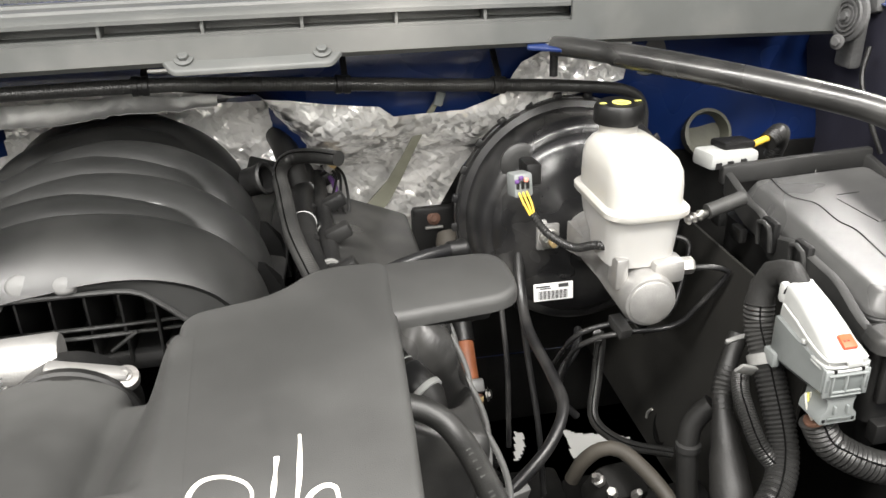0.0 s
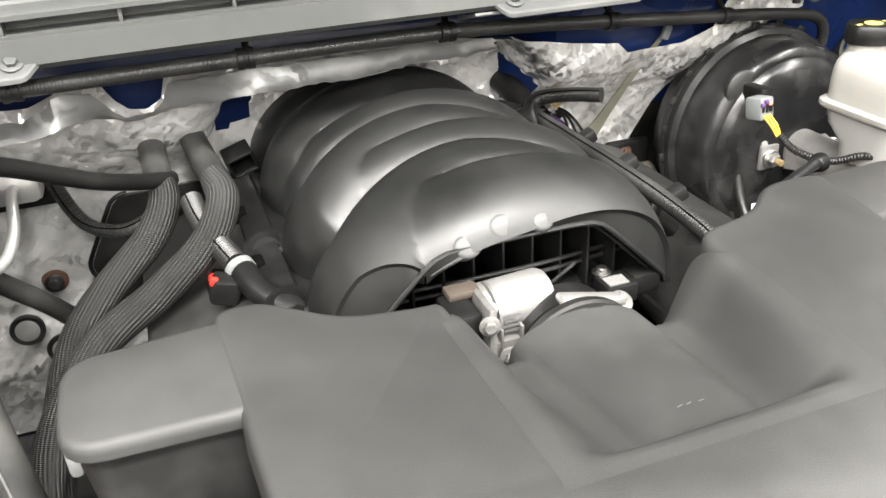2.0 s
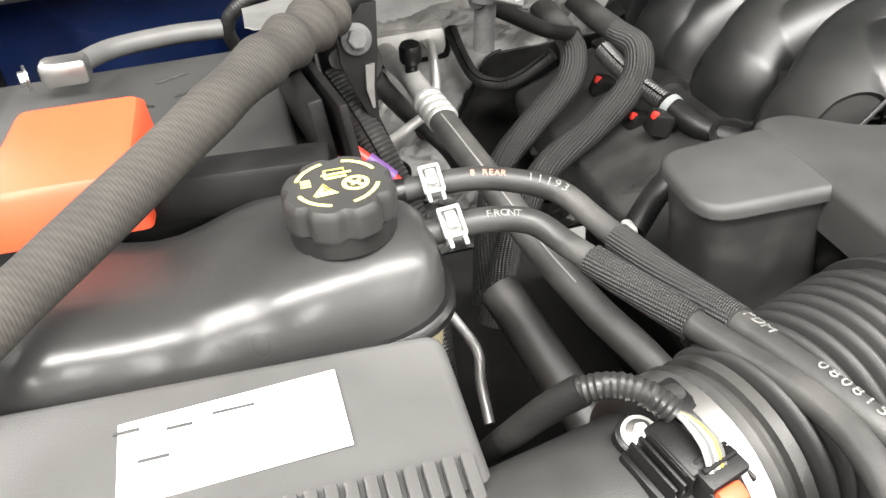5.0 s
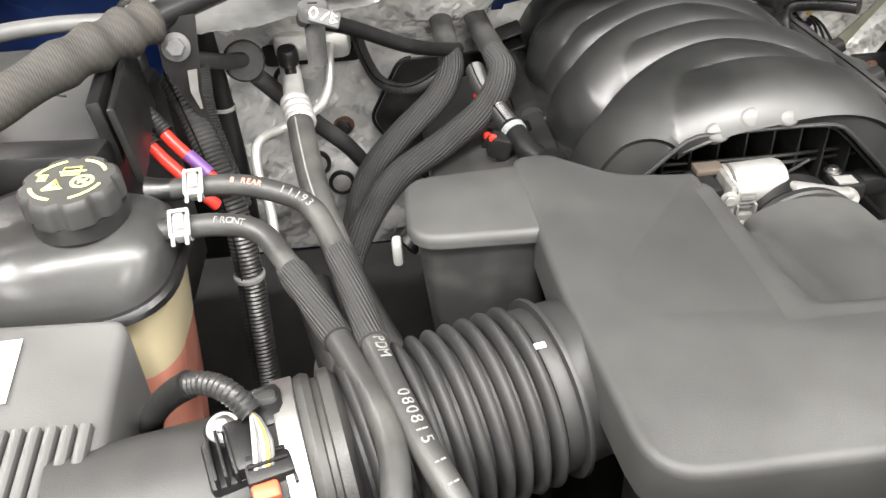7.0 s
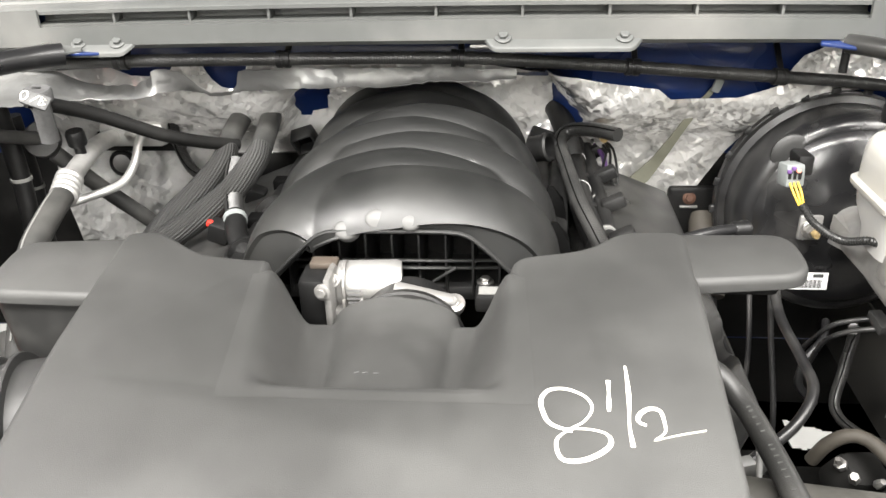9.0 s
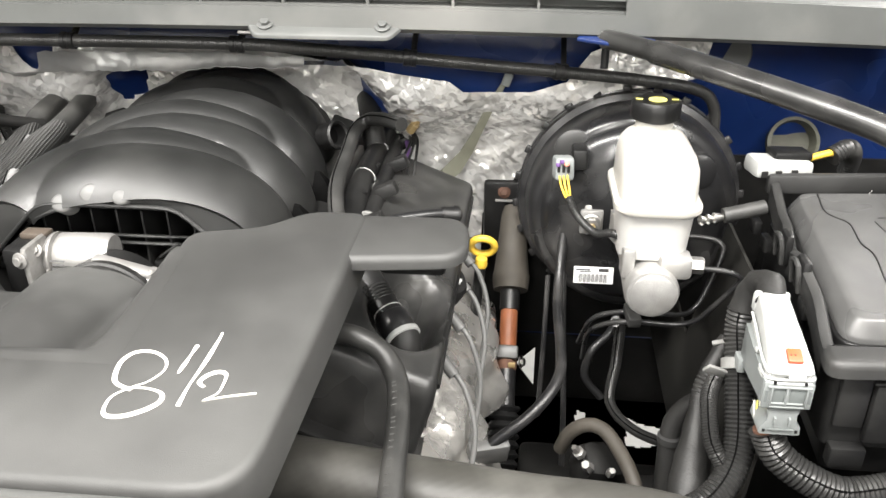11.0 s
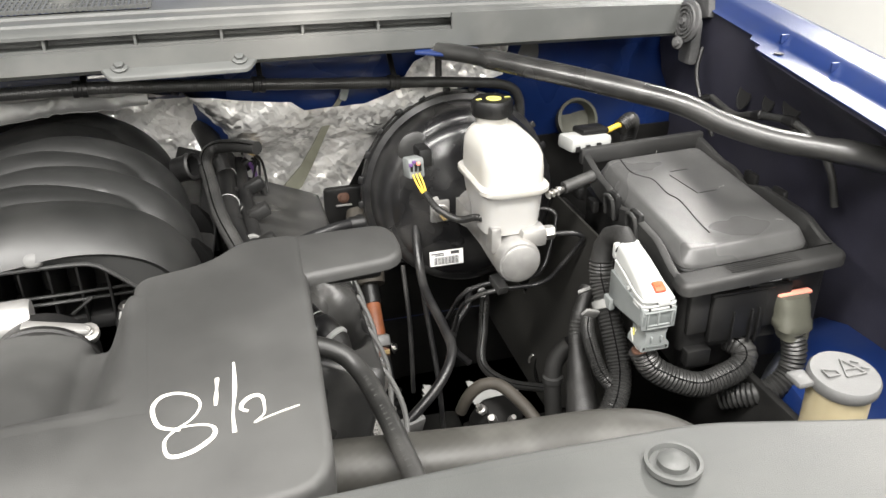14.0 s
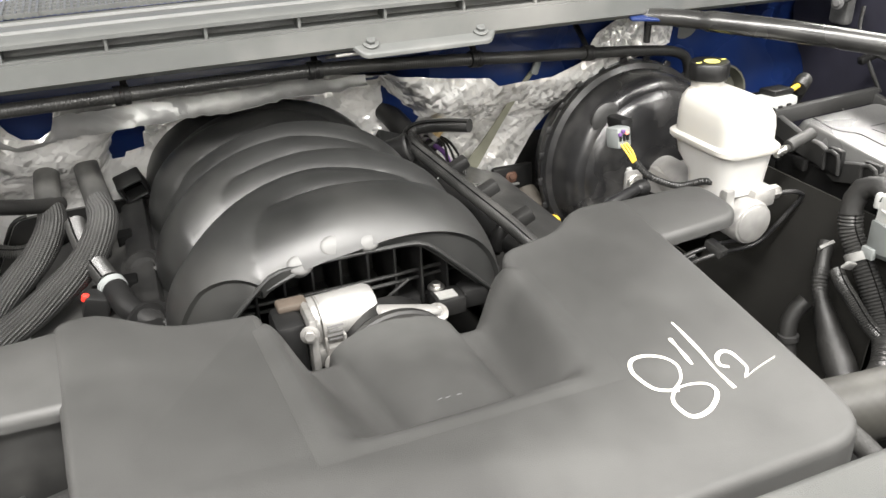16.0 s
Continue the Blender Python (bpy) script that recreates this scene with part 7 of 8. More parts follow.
# washer filler
wc = thing("washer_cap", (0.556, 0.19, 1.33), "grey washer cap with raised window symbol", "washer cap")
part("neck", lathe([(0.020, -0.06), (0.020, 0.0)], (0.548, 0.183, 1.350), None, 32), M["amber"], wc, "milky filler neck")
part("cap", lathe([(0.0222, 0), (0.0232, 0.002), (0.0232, 0.007), (0.0218, 0.009), (0.0, 0.0098)], (0.548, 0.183, 1.350), pose(0, 0, 0, 6, 0, 0), 40), M["grey_cap"], wc)
part("tab", box((0.521, 0.190, 1.354), (0.014, 0.016, 0.005), 0.003), M["grey_cap"], wc)
def wline(a, b):
    part("symbol", sweep(bm_new(), [(0.548 + 0.72 * a[0], 0.183 + 0.72 * a[1], 1.3602 + 0.075 * a[1]), (0.548 + 0.72 * b[0], 0.183 + 0.72 * b[1], 1.3602 + 0.075 * b[1])], 0.0007, 6), M["lead"], wc)
for a, b in (((-0.004, -0.008), (0.006, 0.014)), ((0.006, 0.014), (0.017, -0.008)), ((-0.004, -0.008), (0.017, -0.008)), ((-0.001, 0.0), (0.013, 0.0)), ((-0.008, 0.002), (-0.020, 0.006)),
             ((-0.008, -0.004), (-0.020, -0.004)), ((-0.020, 0.006), (-0.020, -0.004)), ((-0.008, 0.002), (-0.008, -0.004)), ((0.014, 0.010), (0.020, 0.006)), ((0.018, 0.000), (0.024, -0.004))):
    wline(a, b)


# ---- coolant tank ----
tk = thing("coolant_tank", (-0.56, 0.40, 1.20), "coolant tank, black top and amber lower half", "coolant tank")


def tk_ring(z, x0, x1, y0, y1, r):
    """One ring of the tank: long sides in short steps, with soft swells on the upper half."""
    out = []
    P = rounded([(x0, y0), (x1, y0), (x1, y1), (x0, y1)], r, 8)
    n = len(P)
    for k in range(n):
        a, b = P[k], P[(k + 1) % n]
        m = 10 if (b - a).length > 0.04 else 1
        for q in range(m):
            p = a.lerp(b, q / m)
            up = max(0.0, min(1.0, (z - 1.345) / 0.03))
            w = 0.0045 * up * math.sin((p.x + 0.44) * 52) + 0.003 * up * math.sin((p.x + 0.1) * 21 + 40 * p.y)
            zz = z + 0.012 * math.sin((p.x + 0.44) * 9) * (1 if z > 1.35 else 0.6) + w * 0.8
            out.append((p.x, p.y - w * (1 if p.y < 0.395 else -1), zz))
    return out


part("lower_tank", loft([tk_ring(1.16, -0.67, -0.462, 0.352, 0.44, 0.03), tk_ring(1.215, -0.68, -0.455, 0.347, 0.445, 0.035), tk_ring(1.292, -0.69, -0.447, 0.343, 0.448, 0.04)]), M["coolant"], tk, "pink coolant behind milky plastic")
part("level_band", loft([tk_ring(1.292, -0.69, -0.447, 0.343, 0.448, 0.04), tk_ring(1.32, -0.695, -0.444, 0.341, 0.450, 0.042), tk_ring(1.349, -0.70, -0.440, 0.339, 0.452, 0.045)]), M["amber"], tk, "amber milky plastic wall")
part("seam", loft([tk_ring(1.347, -0.704, -0.437, 0.334, 0.457, 0.048), tk_ring(1.349, -0.706, -0.435, 0.332, 0.459, 0.048), tk_ring(1.354, -0.706, -0.435, 0.332, 0.459, 0.048), tk_ring(1.357, -0.704, -0.437, 0.334, 0.457, 0.048)]), M["black"], tk)
part("upper_tank", loft([tk_ring(1.354, -0.70, -0.440, 0.337, 0.454, 0.046), tk_ring(1.365, -0.70, -0.440, 0.338, 0.454, 0.046), tk_ring(1.380, -0.697, -0.442, 0.343, 0.451, 0.045), tk_ring(1.390, -0.690, -0.449, 0.351, 0.446, 0.042),
                         tk_ring(1.396, -0.680, -0.458, 0.362, 0.438, 0.036), tk_ring(1.398, -0.665, -0.470, 0.376, 0.426, 0.024)]), M["tank_black"], tk, "satin black upper half")
part("neck", lathe([(0.030, 0), (0.030, 0.012)], (-0.491, 0.393, 1.392), None, 36), M["manifold"], tk)
cap = part("cap", lathe([(0.0275, 0), (0.0302, 0.002), (0.0305, 0.014), (0.0298, 0.0175), (0.0280, 0.0195), (0.0, 0.0197)], (-0.491, 0.391, 1.4035), pose(0, 0, 0, 2, 0, 0), 120,
                        lambda a: 1.03 - 0.105 * max(0.0, math.cos(8 * a)) ** 1.5), M["cover_side"], tk, "black fluted screw cap with yellow print")
CZ = 1.4234


def cprint(pts, r=0.0009, closed=False):
    P = [(-0.491 + 0.92 * x, 0.391 + 0.92 * y, CZ + 0.035 * y) for x, y in pts]
    if closed:
        P.append(P[0])
    part("print", sweep(bm_new(), P, r, 6, flat=0.3), M["yprint"], cap)


for a0, a1 in ((20, 75), (105, 160), (200, 255), (285, 340)):
    cprint([(0.0245 * math.cos(radians(a)), 0.0245 * math.sin(radians(a))) for a in range(a0, a1 + 1, 5)], 0.0012)
cprint([(-0.014, -0.011), (-0.002, -0.011), (-0.008, 0.0)], 0.0016, True)
cprint([(-0.0115, -0.009), (-0.0045, -0.009), (-0.008, -0.004)], 0.0016, True)
cprint([(0.0105 + 0.0068 * math.cos(radians(a)), -0.004 + 0.0068 * math.sin(radians(a))) for a in range(0, 361, 15)], 0.0012)
cprint([(0.006, 0.0), (0.015, -0.008)], 0.0012)
cprint([(0.008, -0.006), (0.0135, -0.001)], 0.0010)
cprint([(-0.006, 0.006), (0.006, 0.006), (0.006, 0.015), (-0.006, 0.015)], 0.0013, True)
cprint([(-0.008, 0.010), (0.010, 0.010)], 0.0010)
for k in range(3):
    cprint([(-0.021, 0.001 + 0.003 * k), (-0.015, 0.001 + 0.003 * k)], 0.0010)
hexbolt("bolt", (-0.605, 0.318, 1.352), (0, -0.2, 1), 0.006, tk, M["steel"])
part("bracket", box((-0.60, 0.325, 1.345), (0.10, 0.03, 0.006), 0.002), M["amber"], tk)
for y, z in ((0.444, 1.379), (0.392, 1.378)):
    part("outlet", lathe([(0.0110, -0.006), (0.0085, 0.004), (0.0065, 0.03)], (-0.458, y, z), turn_to((1, 0.03, 0)), 18), M["manifold"], tk)


# ---- coolant hoses with sleeves and clamps ----
def seg(pts, a, b):
    P = spline(pts, 0.004)
    n = len(P)
    return P[int(a * (n - 1)):int(b * (n - 1)) + 1]


def on_hose(pts, s):
    P = spline(pts, 0.002)
    i = min(len(P) - 2, int(s * (len(P) - 1)))
    return P[i], (P[i + 1] - P[i]).normalized()


def lettering(parent, pts, s0, text, size, r, side, material, flip=False, roll=0.0):
    """Characters set one by one along a hose, on its upper side."""
    P = spline(pts, 0.001)
    i = int(s0 * (len(P) - 1))
    for ch in (text[::-1] if flip else text):
        if ch != " ":
            d = (P[min(i + 3, len(P) - 1)] - P[max(i - 3, 0)]).normalized()
            up = Vector(side)
            up = (up - d * up.dot(d)).normalized()
            xa = -d if flip else d
            m = Matrix((xa, up.cross(xa), up)).transposed().to_4x4()
            bm = text_mesh(ch, size)
            for v in bm.verts:
                yy = v.co.y
                v.co.z += math.sqrt(max(0, r * r - yy * yy)) - r
            bmesh.ops.transform(bm, matrix=Matrix.Translation(P[i] + up * (r + 0.0003)) @ m, verts=bm.verts)
            part("lettering", bm, material, parent, smooth=0)
        i = min(len(P) - 1, i + int(size * 0.72 / 0.001))


HA = [(-0.447, 0.444, 1.379), (-0.407, 0.444, 1.379), (-0.377, 0.436, 1.376), (-0.350, 0.422, 1.369), (-0.335, 0.392, 1.359), (-0.321, 0.341, 1.355), (-0.307, 0.274, 1.360), (-0.289, 0.216, 1.356), (-0.268, 0.170, 1.338), (-0.255, 0.12, 1.305), (-0.25, 0.08, 1.26)]
HB = [(-0.447, 0.392, 1.378), (-0.409, 0.393, 1.379), (-0.382, 0.387, 1.375), (-0.367, 0.369, 1.367), (-0.350, 0.336, 1.362), (-0.323, 0.274, 1.358), (-0.303, 0.214, 1.358), (-0.302, 0.167, 1.345), (-0.304, 0.13, 1.315), (-0.315, 0.095, 1.275), (-0.33, 0.06, 1.23)]
for pts, a, b, lab, txt in ((HA, 0.30, 0.50, "black rubber coolant hose from the tank, rear one", "REAR"), (HB, 0.24, 0.385, "black rubber coolant hose from the tank, front one", "FRONT")):
    h = thing("coolant_hose", pts[3], lab, "hose", "tank hoses")
    part("hose", tube(pts, 0.0078, 18), M["rubber"], h)
    part("sleeve", sweep(bm_new(), seg(pts, a, b), 0.0096, 20), M["braid"], h, "braided abrasion sleeve")
    p, d = on_hose(pts, 0.035)
    c = part("clamp", lathe([(0.0082, -0.005), (0.0094, -0.0048), (0.0094, 0.0048), (0.0082, 0.005)], p, turn_to(d), 24), M["white"], h, "white spring clamp")
    upv = Vector((0.0, -0.62, 0.78))
    xa = (d - upv * d.dot(upv)).normalized()
    cm = Matrix((xa, upv.cross(xa), upv)).transposed().to_4x4()
    q = p + upv * 0.0105
    for oy in (-0.0085, 0.0085):
        part("frame_bar", box(q + cm @ Vector((0, oy, 0)), (0.0135, 0.0026, 0.0030), 0.0008, cm), M["white"], c)
    for ox in (-0.0058, 0.0058):
        part("frame_bar", box(q + cm @ Vector((ox, 0, 0)), (0.0024, 0.0175, 0.0030), 0.0008, cm), M["white"], c)
    part("tongue", box(q + cm @ Vector((0, 0.001, 0.0012)), (0.0062, 0.0105, 0.0022), 0.0008, cm), M["white"], c)
    for ox in (-0.0045, 0.0045):
        part("grip", box(q + cm @ Vector((ox, -0.0125, 0.0004)), (0.0026, 0.0065, 0.0026), 0.0008, cm), M["white"], c)
    s = 0.0075
    up = (0.0, -0.55, 0.83)
    if txt == "REAR":
        lettering(h, pts, 0.088, "8 REAR", 0.0060, 0.0079, up, M["salmon"])
        lettering(h, pts, 0.165, "11193", 0.0085, 0.0079, up, M["print"])
        lettering(h, pts, 0.515, "PDM", 0.0095, 0.0079, (0.35, -0.5, 0.8), M["print"])
        lettering(h, pts, 0.60, "080815 1 1 1", 0.0095, 0.0079, (0.35, -0.5, 0.8), M["print"])
    else:
        lettering(h, pts, 0.085, "FRONT", 0.0065, 0.0079, up, M["print"])

# ---- air filter box and intake tract ----
ab = thing("air_filter_box", (-0.58, 0.18, 1.15), "dark grey plastic air filter box with ribs", "air filter box")
AZ = lambda x, y: 1.364 + 0.20 * (y - 0.325) - 0.04 * (x + 0.455) * 0.5  # noqa: E731
part("lid", slab(rounded([(-0.80, 0.02), (-0.452, 0.04), (-0.455, 0.325), (-0.80, 0.335)], [0.02, 0.02, 0.012, 0.02]), AZ, 0.06, 0.007), M["airbox"], ab)
part("case", box((-0.625, 0.17, 1.22), (0.33, 0.27, 0.20), 0.015), M["black"], ab)
for i in range(36):
    x = -0.4635 - 0.0088 * i
    r = bm_new()
    add_box(r, (x, 0.150, AZ(x, 0.150) + 0.0015), (0.0066, 0.205, 0.008), 0.0018, pose(0, 0, 0, 11.3, 0, 0))
    part("rib", r, M["airbox"], ab)
LM = pose(0, 0, 0, 11.3, 0.0, 0)
lb = part("label", box((-0.566, 0.288, AZ(-0.566, 0.288) + 0.0006), (0.108, 0.044, 0.0008), 0.0003, LM @ pose(0, 0, 0, 0, 0, 2)), M["label"], ab, "large white paper label with small print")
for j, (w, x, y) in enumerate(((0.020, -0.563, 0.302), (0.012, -0.588, 0.299), (0.012, -0.612, 0.302), (0.010, -0.545, 0.286), (0.014, -0.60, 0.285), (0.009, -0.527, 0.303))):
    part("print_bar", box((x, y, AZ(x, y) + 0.0012), (w, 0.0016 if j < 5 else 0.008, 0.0004), 0, LM), M["ink"], lb)
mf = thing("air_duct", (-0.3, 0.25, 1.25), "black intake duct with bellows and sensor", "air duct")
D0, D1 = Vector((-0.475, 0.212, 1.302)), Vector((-0.150, 0.280, 1.311))
dd = (D1 - D0).normalized()
dm = turn_to(dd)
DL = (D1 - D0).length
part("sensor_tube", lathe([(0.050, 0.0), (0.0475, 0.03), (0.0465, 0.095), (0.0465, 0.125)], D0, dm, 48), M["cover_side"], mf)
part("rubber_cuff", lathe([(0.049, 0.100), (0.0540, 0.101), (0.0550, 0.106), (0.0540, 0.111), (0.0545, 0.113), (0.0545, 0.129), (0.0560, 0.130), (0.0575, 0.134), (0.0560, 0.138), (0.0530, 0.139), (0.0530, 0.142), (0.0570, 0.143), (0.0575, 0.149), (0.052, 0.153)], D0, dm, 56), M["tank_hose"], mf)
part("cuff_tab", box(D0 + dd * 0.106 + Vector((0.004, 0.010, 0.056)), (0.014, 0.010, 0.012), 0.003, pose(0, 0, 0, -10, 0, 12)), M["tank_hose"], mf)
part("hose_clamp", lathe([(0.0558, 0.1165), (0.0572, 0.117), (0.0572, 0.1285), (0.0558, 0.129)], D0, dm, 48), M["steel"], mf, "bright steel hose clamp")
part("clamp_screw", lathe([(0.0045, -0.014), (0.0045, -0.006), (0.0065, -0.005), (0.0065, 0.004), (0.0050, 0.006), (0.0050, 0.010)], D0 + dd * 0.123 + Vector((0.0, -0.055, 0.014)), turn_to((0.0, 0.3, 1)), 12), M["steel"], mf)
B0, B1 = D0 + dd * 0.150 + Vector((0, 0.003, 0.001)), D1 + Vector((0.0, 0.016, 0.006))
bd = (B1 - B0).normalized()
pr_ = [(0.051, 0.0)]
for k in range(10):
    h = 0.0035 + 0.0109 * k
    pr_ += [(0.0455, h), (0.0460, h + 0.0022), (0.0530, h + 0.0032), (0.0556, h + 0.0048), (0.0562, h + 0.0064), (0.0556, h + 0.0080), (0.0530, h + 0.0096), (0.0460, h + 0.0106)]
pr_ += [(0.0500, 0.113), (0.0510, 0.115), (0.0510, 0.1225), (0.0560, 0.1230), (0.0565, 0.1245), (0.0560, 0.1260), (0.0505, 0.1265), (0.0490, 0.165)]
part("bellows", lathe(pr_, B0, turn_to(bd), 56), M["cover_side"], mf, "ribbed rubber bellows")
part("paint_mark", box(B0 + bd * 0.1185 + Vector((-0.004, -0.014, 0.0496)), (0.009, 0.0035, 0.001), 0, pose(0, 0, 0, 15, 0, 12)), M["paintpen"], mf, "white paint tick")
# sensor on the duct
sp = Vector((-0.3840, 0.2180, 1.3500))
sn = thing("air_flow_sensor", sp - Vector((0, 0, 0.01)), "black air flow sensor with a red lock", "sensor")
part("base", box((-0.3802, 0.2192, 1.3460), (0.034, 0.030, 0.012), 0.003, pose(0, 0, 0, 12, 0, 18)), M["black"], sn)
part("body", box((-0.3764, 0.2204, 1.3520), (0.018, 0.030, 0.018), 0.003, pose(0, 0, 0, 12, 0, 18)), M["black"], sn)
part("body_rib", box((-0.3920, 0.2134, 1.3510), (0.002, 0.028, 0.020), 0.0008, pose(0, 0, 0, 12, 0, 18)), M["black"], sn)
part("body_rib", box((-0.3872, 0.2149, 1.3510), (0.002, 0.028, 0.020), 0.0008, pose(0, 0, 0, 12, 0, 18)), M["black"], sn)
part("body_rib", box((-0.3824, 0.2164, 1.3510), (0.002, 0.028, 0.020), 0.0008, pose(0, 0, 0, 12, 0, 18)), M["black"], sn)
ear = part("screw_ear", lathe([(0.0105, -0.010), (0.0105, 0.0), (0.009, 0.0012), (0.0, 0.0012)], (-0.3880, 0.2320, 1.3570), turn_to((0, -0.35, 1)), 28), M["black"], sn)
part("washer", lathe([(0.0085, 0.0012), (0.0085, 0.0022), (0.0055, 0.0022), (0.0055, 0.0012)], (-0.3880, 0.2320, 1.3570), turn_to((0, -0.35, 1)), 28), M["alu"], ear, "bright washer")
hexbolt("screw", Vector((-0.3880, 0.2320, 1.3570)) + Vector((0, -0.0005, 0.0012)), (0, -0.35, 1), 0.0042, ear)
part("socket", box((-0.3633, 0.2072, 1.3490), (0.0239, 0.014, 0.016), 0.002, pose(0, 0, 0, 12, 0, 18)), M["black"], sn)
part("socket_lip", box((-0.3648, 0.2120, 1.3578), (0.0199, 0.0024, 0.0030), 0.0008, pose(0, 0, 0, 12, 0, 18)), M["black_dull"], sn)
part("socket_lip", box((-0.3631, 0.2067, 1.3578), (0.0199, 0.0024, 0.0030), 0.0008, pose(0, 0, 0, 12, 0, 18)), M["black_dull"], sn)
part("red_lock", box((-0.3640, 0.1945, 1.3500), (0.0135, 0.009, 0.008), 0.002, pose(0, 0, 0, 24, 0, 16)), M["redcap"], sn, "orange red lock")
part("lock_rail", box((-0.3719, 0.1982, 1.3470), (0.002, 0.010, 0.010), 0.0008, pose(0, 0, 0, 12, 0, 18)), M["black"], sn)
part("lock_rail", box((-0.3510, 0.2048, 1.3470), (0.002, 0.010, 0.010), 0.0008, pose(0, 0, 0, 12, 0, 18)), M["black"], sn)
part("wire_guard", box((-0.3783, 0.2213, 1.3550), (0.014, 0.018, 0.010), 0.003, pose(0, 0, 0, 12, 0, 18)), M["gloss"], sn)
for k, mk in enumerate(("white", "lead", "white", "yellow", "lead")):
    o = Vector((-0.3650, 0.2170, 1.3620)) + Vector((0.0019, 0.0006, 0)) * (k - 2.0)
    part("wire", tube([o + Vector((0, -0.012, -0.006)), o + Vector((0.0, -0.004, 0.002)), o.lerp(Vector((-0.3720, 0.2320, 1.3660)), 0.55) + Vector((0, 0, 0.003)), Vector((-0.3720, 0.2320, 1.3660))], 0.0014, 8), M[mk], sn)
part("conduit", tube([(-0.3720, 0.2320, 1.3660), (-0.3800, 0.2390, 1.3720), (-0.3910, 0.2470, 1.3740), (-0.4060, 0.2540, 1.3700), (-0.4230, 0.2600, 1.3550)], 0.0066, 16, 0.0008, 0.0032), M["loom"], sn, "black corrugated conduit")
part("conduit_boot", tube([(-0.4060, 0.2540, 1.3700), (-0.4200, 0.2590, 1.3580), (-0.4350, 0.2670, 1.3380), (-0.4450, 0.2790, 1.3150)], lambda s: 0.0078 - 0.001 * s, 16), M["black_dull"], sn, "taped conduit end")
part("elbow", box((-0.3650, 0.2420, 1.3560), (0.016, 0.026, 0.016), 0.004, pose(0, 0, 0, 12, 0, 18)), M["black"], sn)

# ---- battery, tray and terminal cover ----
bt = thing("battery", (-0.62, 0.55, 1.18), "black battery under a moulded plastic tray", "battery")
part("case", box((-0.63, 0.565, 1.28), (0.27, 0.20, 0.22), 0.012), M["black"], bt)
part("lid", slab(rounded([(-0.76, 0.475), (-0.505, 0.475), (-0.505, 0.675), (-0.76, 0.675)], 0.018), lambda x, y: 1.402 + 0.06 * (y - 0.575), 0.03, 0.006), M["cover"], bt, "dark grey lid with moulded marks")
for (xa, ya), (xb, yb) in (((-0.60, 0.63), (-0.575, 0.64)), ((-0.585, 0.60), (-0.56, 0.615)), ((-0.62, 0.60), (-0.60, 0.59)), ((-0.57, 0.58), (-0.55, 0.57))):
    part("moulded_mark", sweep(bm_new(), [(xa, ya, 1.4025 + 0.06 * (ya - 0.575)), (xb, yb, 1.4025 + 0.06 * (yb - 0.575))], 0.0009, 6), M["black"], bt)
part("front_bar", box((-0.565, 0.462, 1.398), (0.155, 0.028, 0.030), 0.004, pose(0, 0, 0, 0, 0, -6)), M["black"], bt)
part("side_wall", box((-0.482, 0.520, 1.410), (0.006, 0.135, 0.060), 0.002, pose(0, 0, 0, 0, -6, 8)), M["black"], bt)
part("side_wall", box((-0.497, 0.525, 1.415), (0.010, 0.120, 0.050), 0.002, pose(0, 0, 0, 0, -6, 8)), M["black"], bt)
rc = thing("terminal_cover", (-0.63, 0.465, 1.38), "orange red plastic cover on the battery terminal", "terminal cover")
part("cover", loft([[(p.x, p.y, z + 0.30 * (p.y - 0.46) * k) for p in rounded([(-0.690 + i, 0.440 + i), (-0.597 - i, 0.436 + i), (-0.592 - i, 0.528 - i), (-0.675 + i, 0.530 - i)], 0.006)] for z, i, k in ((1.392, 0.0, 0.1), (1.424, 0.002, 0.6), (1.4285, 0.006, 0.6))]), M["redcap"], rc)
tm = thing("battery_clamp", (-0.635, 0.64, 1.40), "dirty steel battery clamp with cable", "battery clamp")
part("clamp", box((-0.66, 0.635, 1.425), (0.035, 0.022, 0.020), 0.005), M["steel"], tm)
hexbolt("bolt", (-0.685, 0.628, 1.426), (-1, -0.3, 0), 0.006, tm)
part("cable", tube([(-0.655, 0.640, 1.425), (-0.63, 0.672, 1.424), (-0.585, 0.69, 1.422), (-0.545, 0.70, 1.418)], 0.008, 14), M["lead"], tm, "dusty grey battery cable")

# boot over the passenger-side brace bar
b2 = thing("brace_bar", (-0.5, 0.55, 1.38), "steel brace bar inside a woven grey sleeve", "brace bar", "brace bars")
LR = [(-0.357, 0.676, 1.467), (-0.379, 0.656, 1.468), (-0.419, 0.607, 1.468), (-0.463, 0.561, 1.463), (-0.522, 0.496, 1.454), (-0.594, 0.413, 1.433), (-0.686, 0.313, 1.405), (-0.76, 0.24, 1.38)]
part("bar", tube(LR, 0.0112, 18), M["gloss"], b2)
def slv_r(s):
    """Sleeve radius: gathered folds near its upper end, smooth below."""
    r = 0.0152 + 0.0006 * noise.noise(Vector((s * 9, 2.2, 0.4)))
    for c, w, a in ((0.010, 0.014, 0.0030), (0.055, 0.022, 0.0042), (0.115, 0.022, 0.0036), (0.180, 0.030, 0.0024), (0.30, 0.05, 0.0010)):
        d = (s - c) / w
        r += a * math.exp(-d * d * (1.0 if d > 0 else 3.0))
    return r


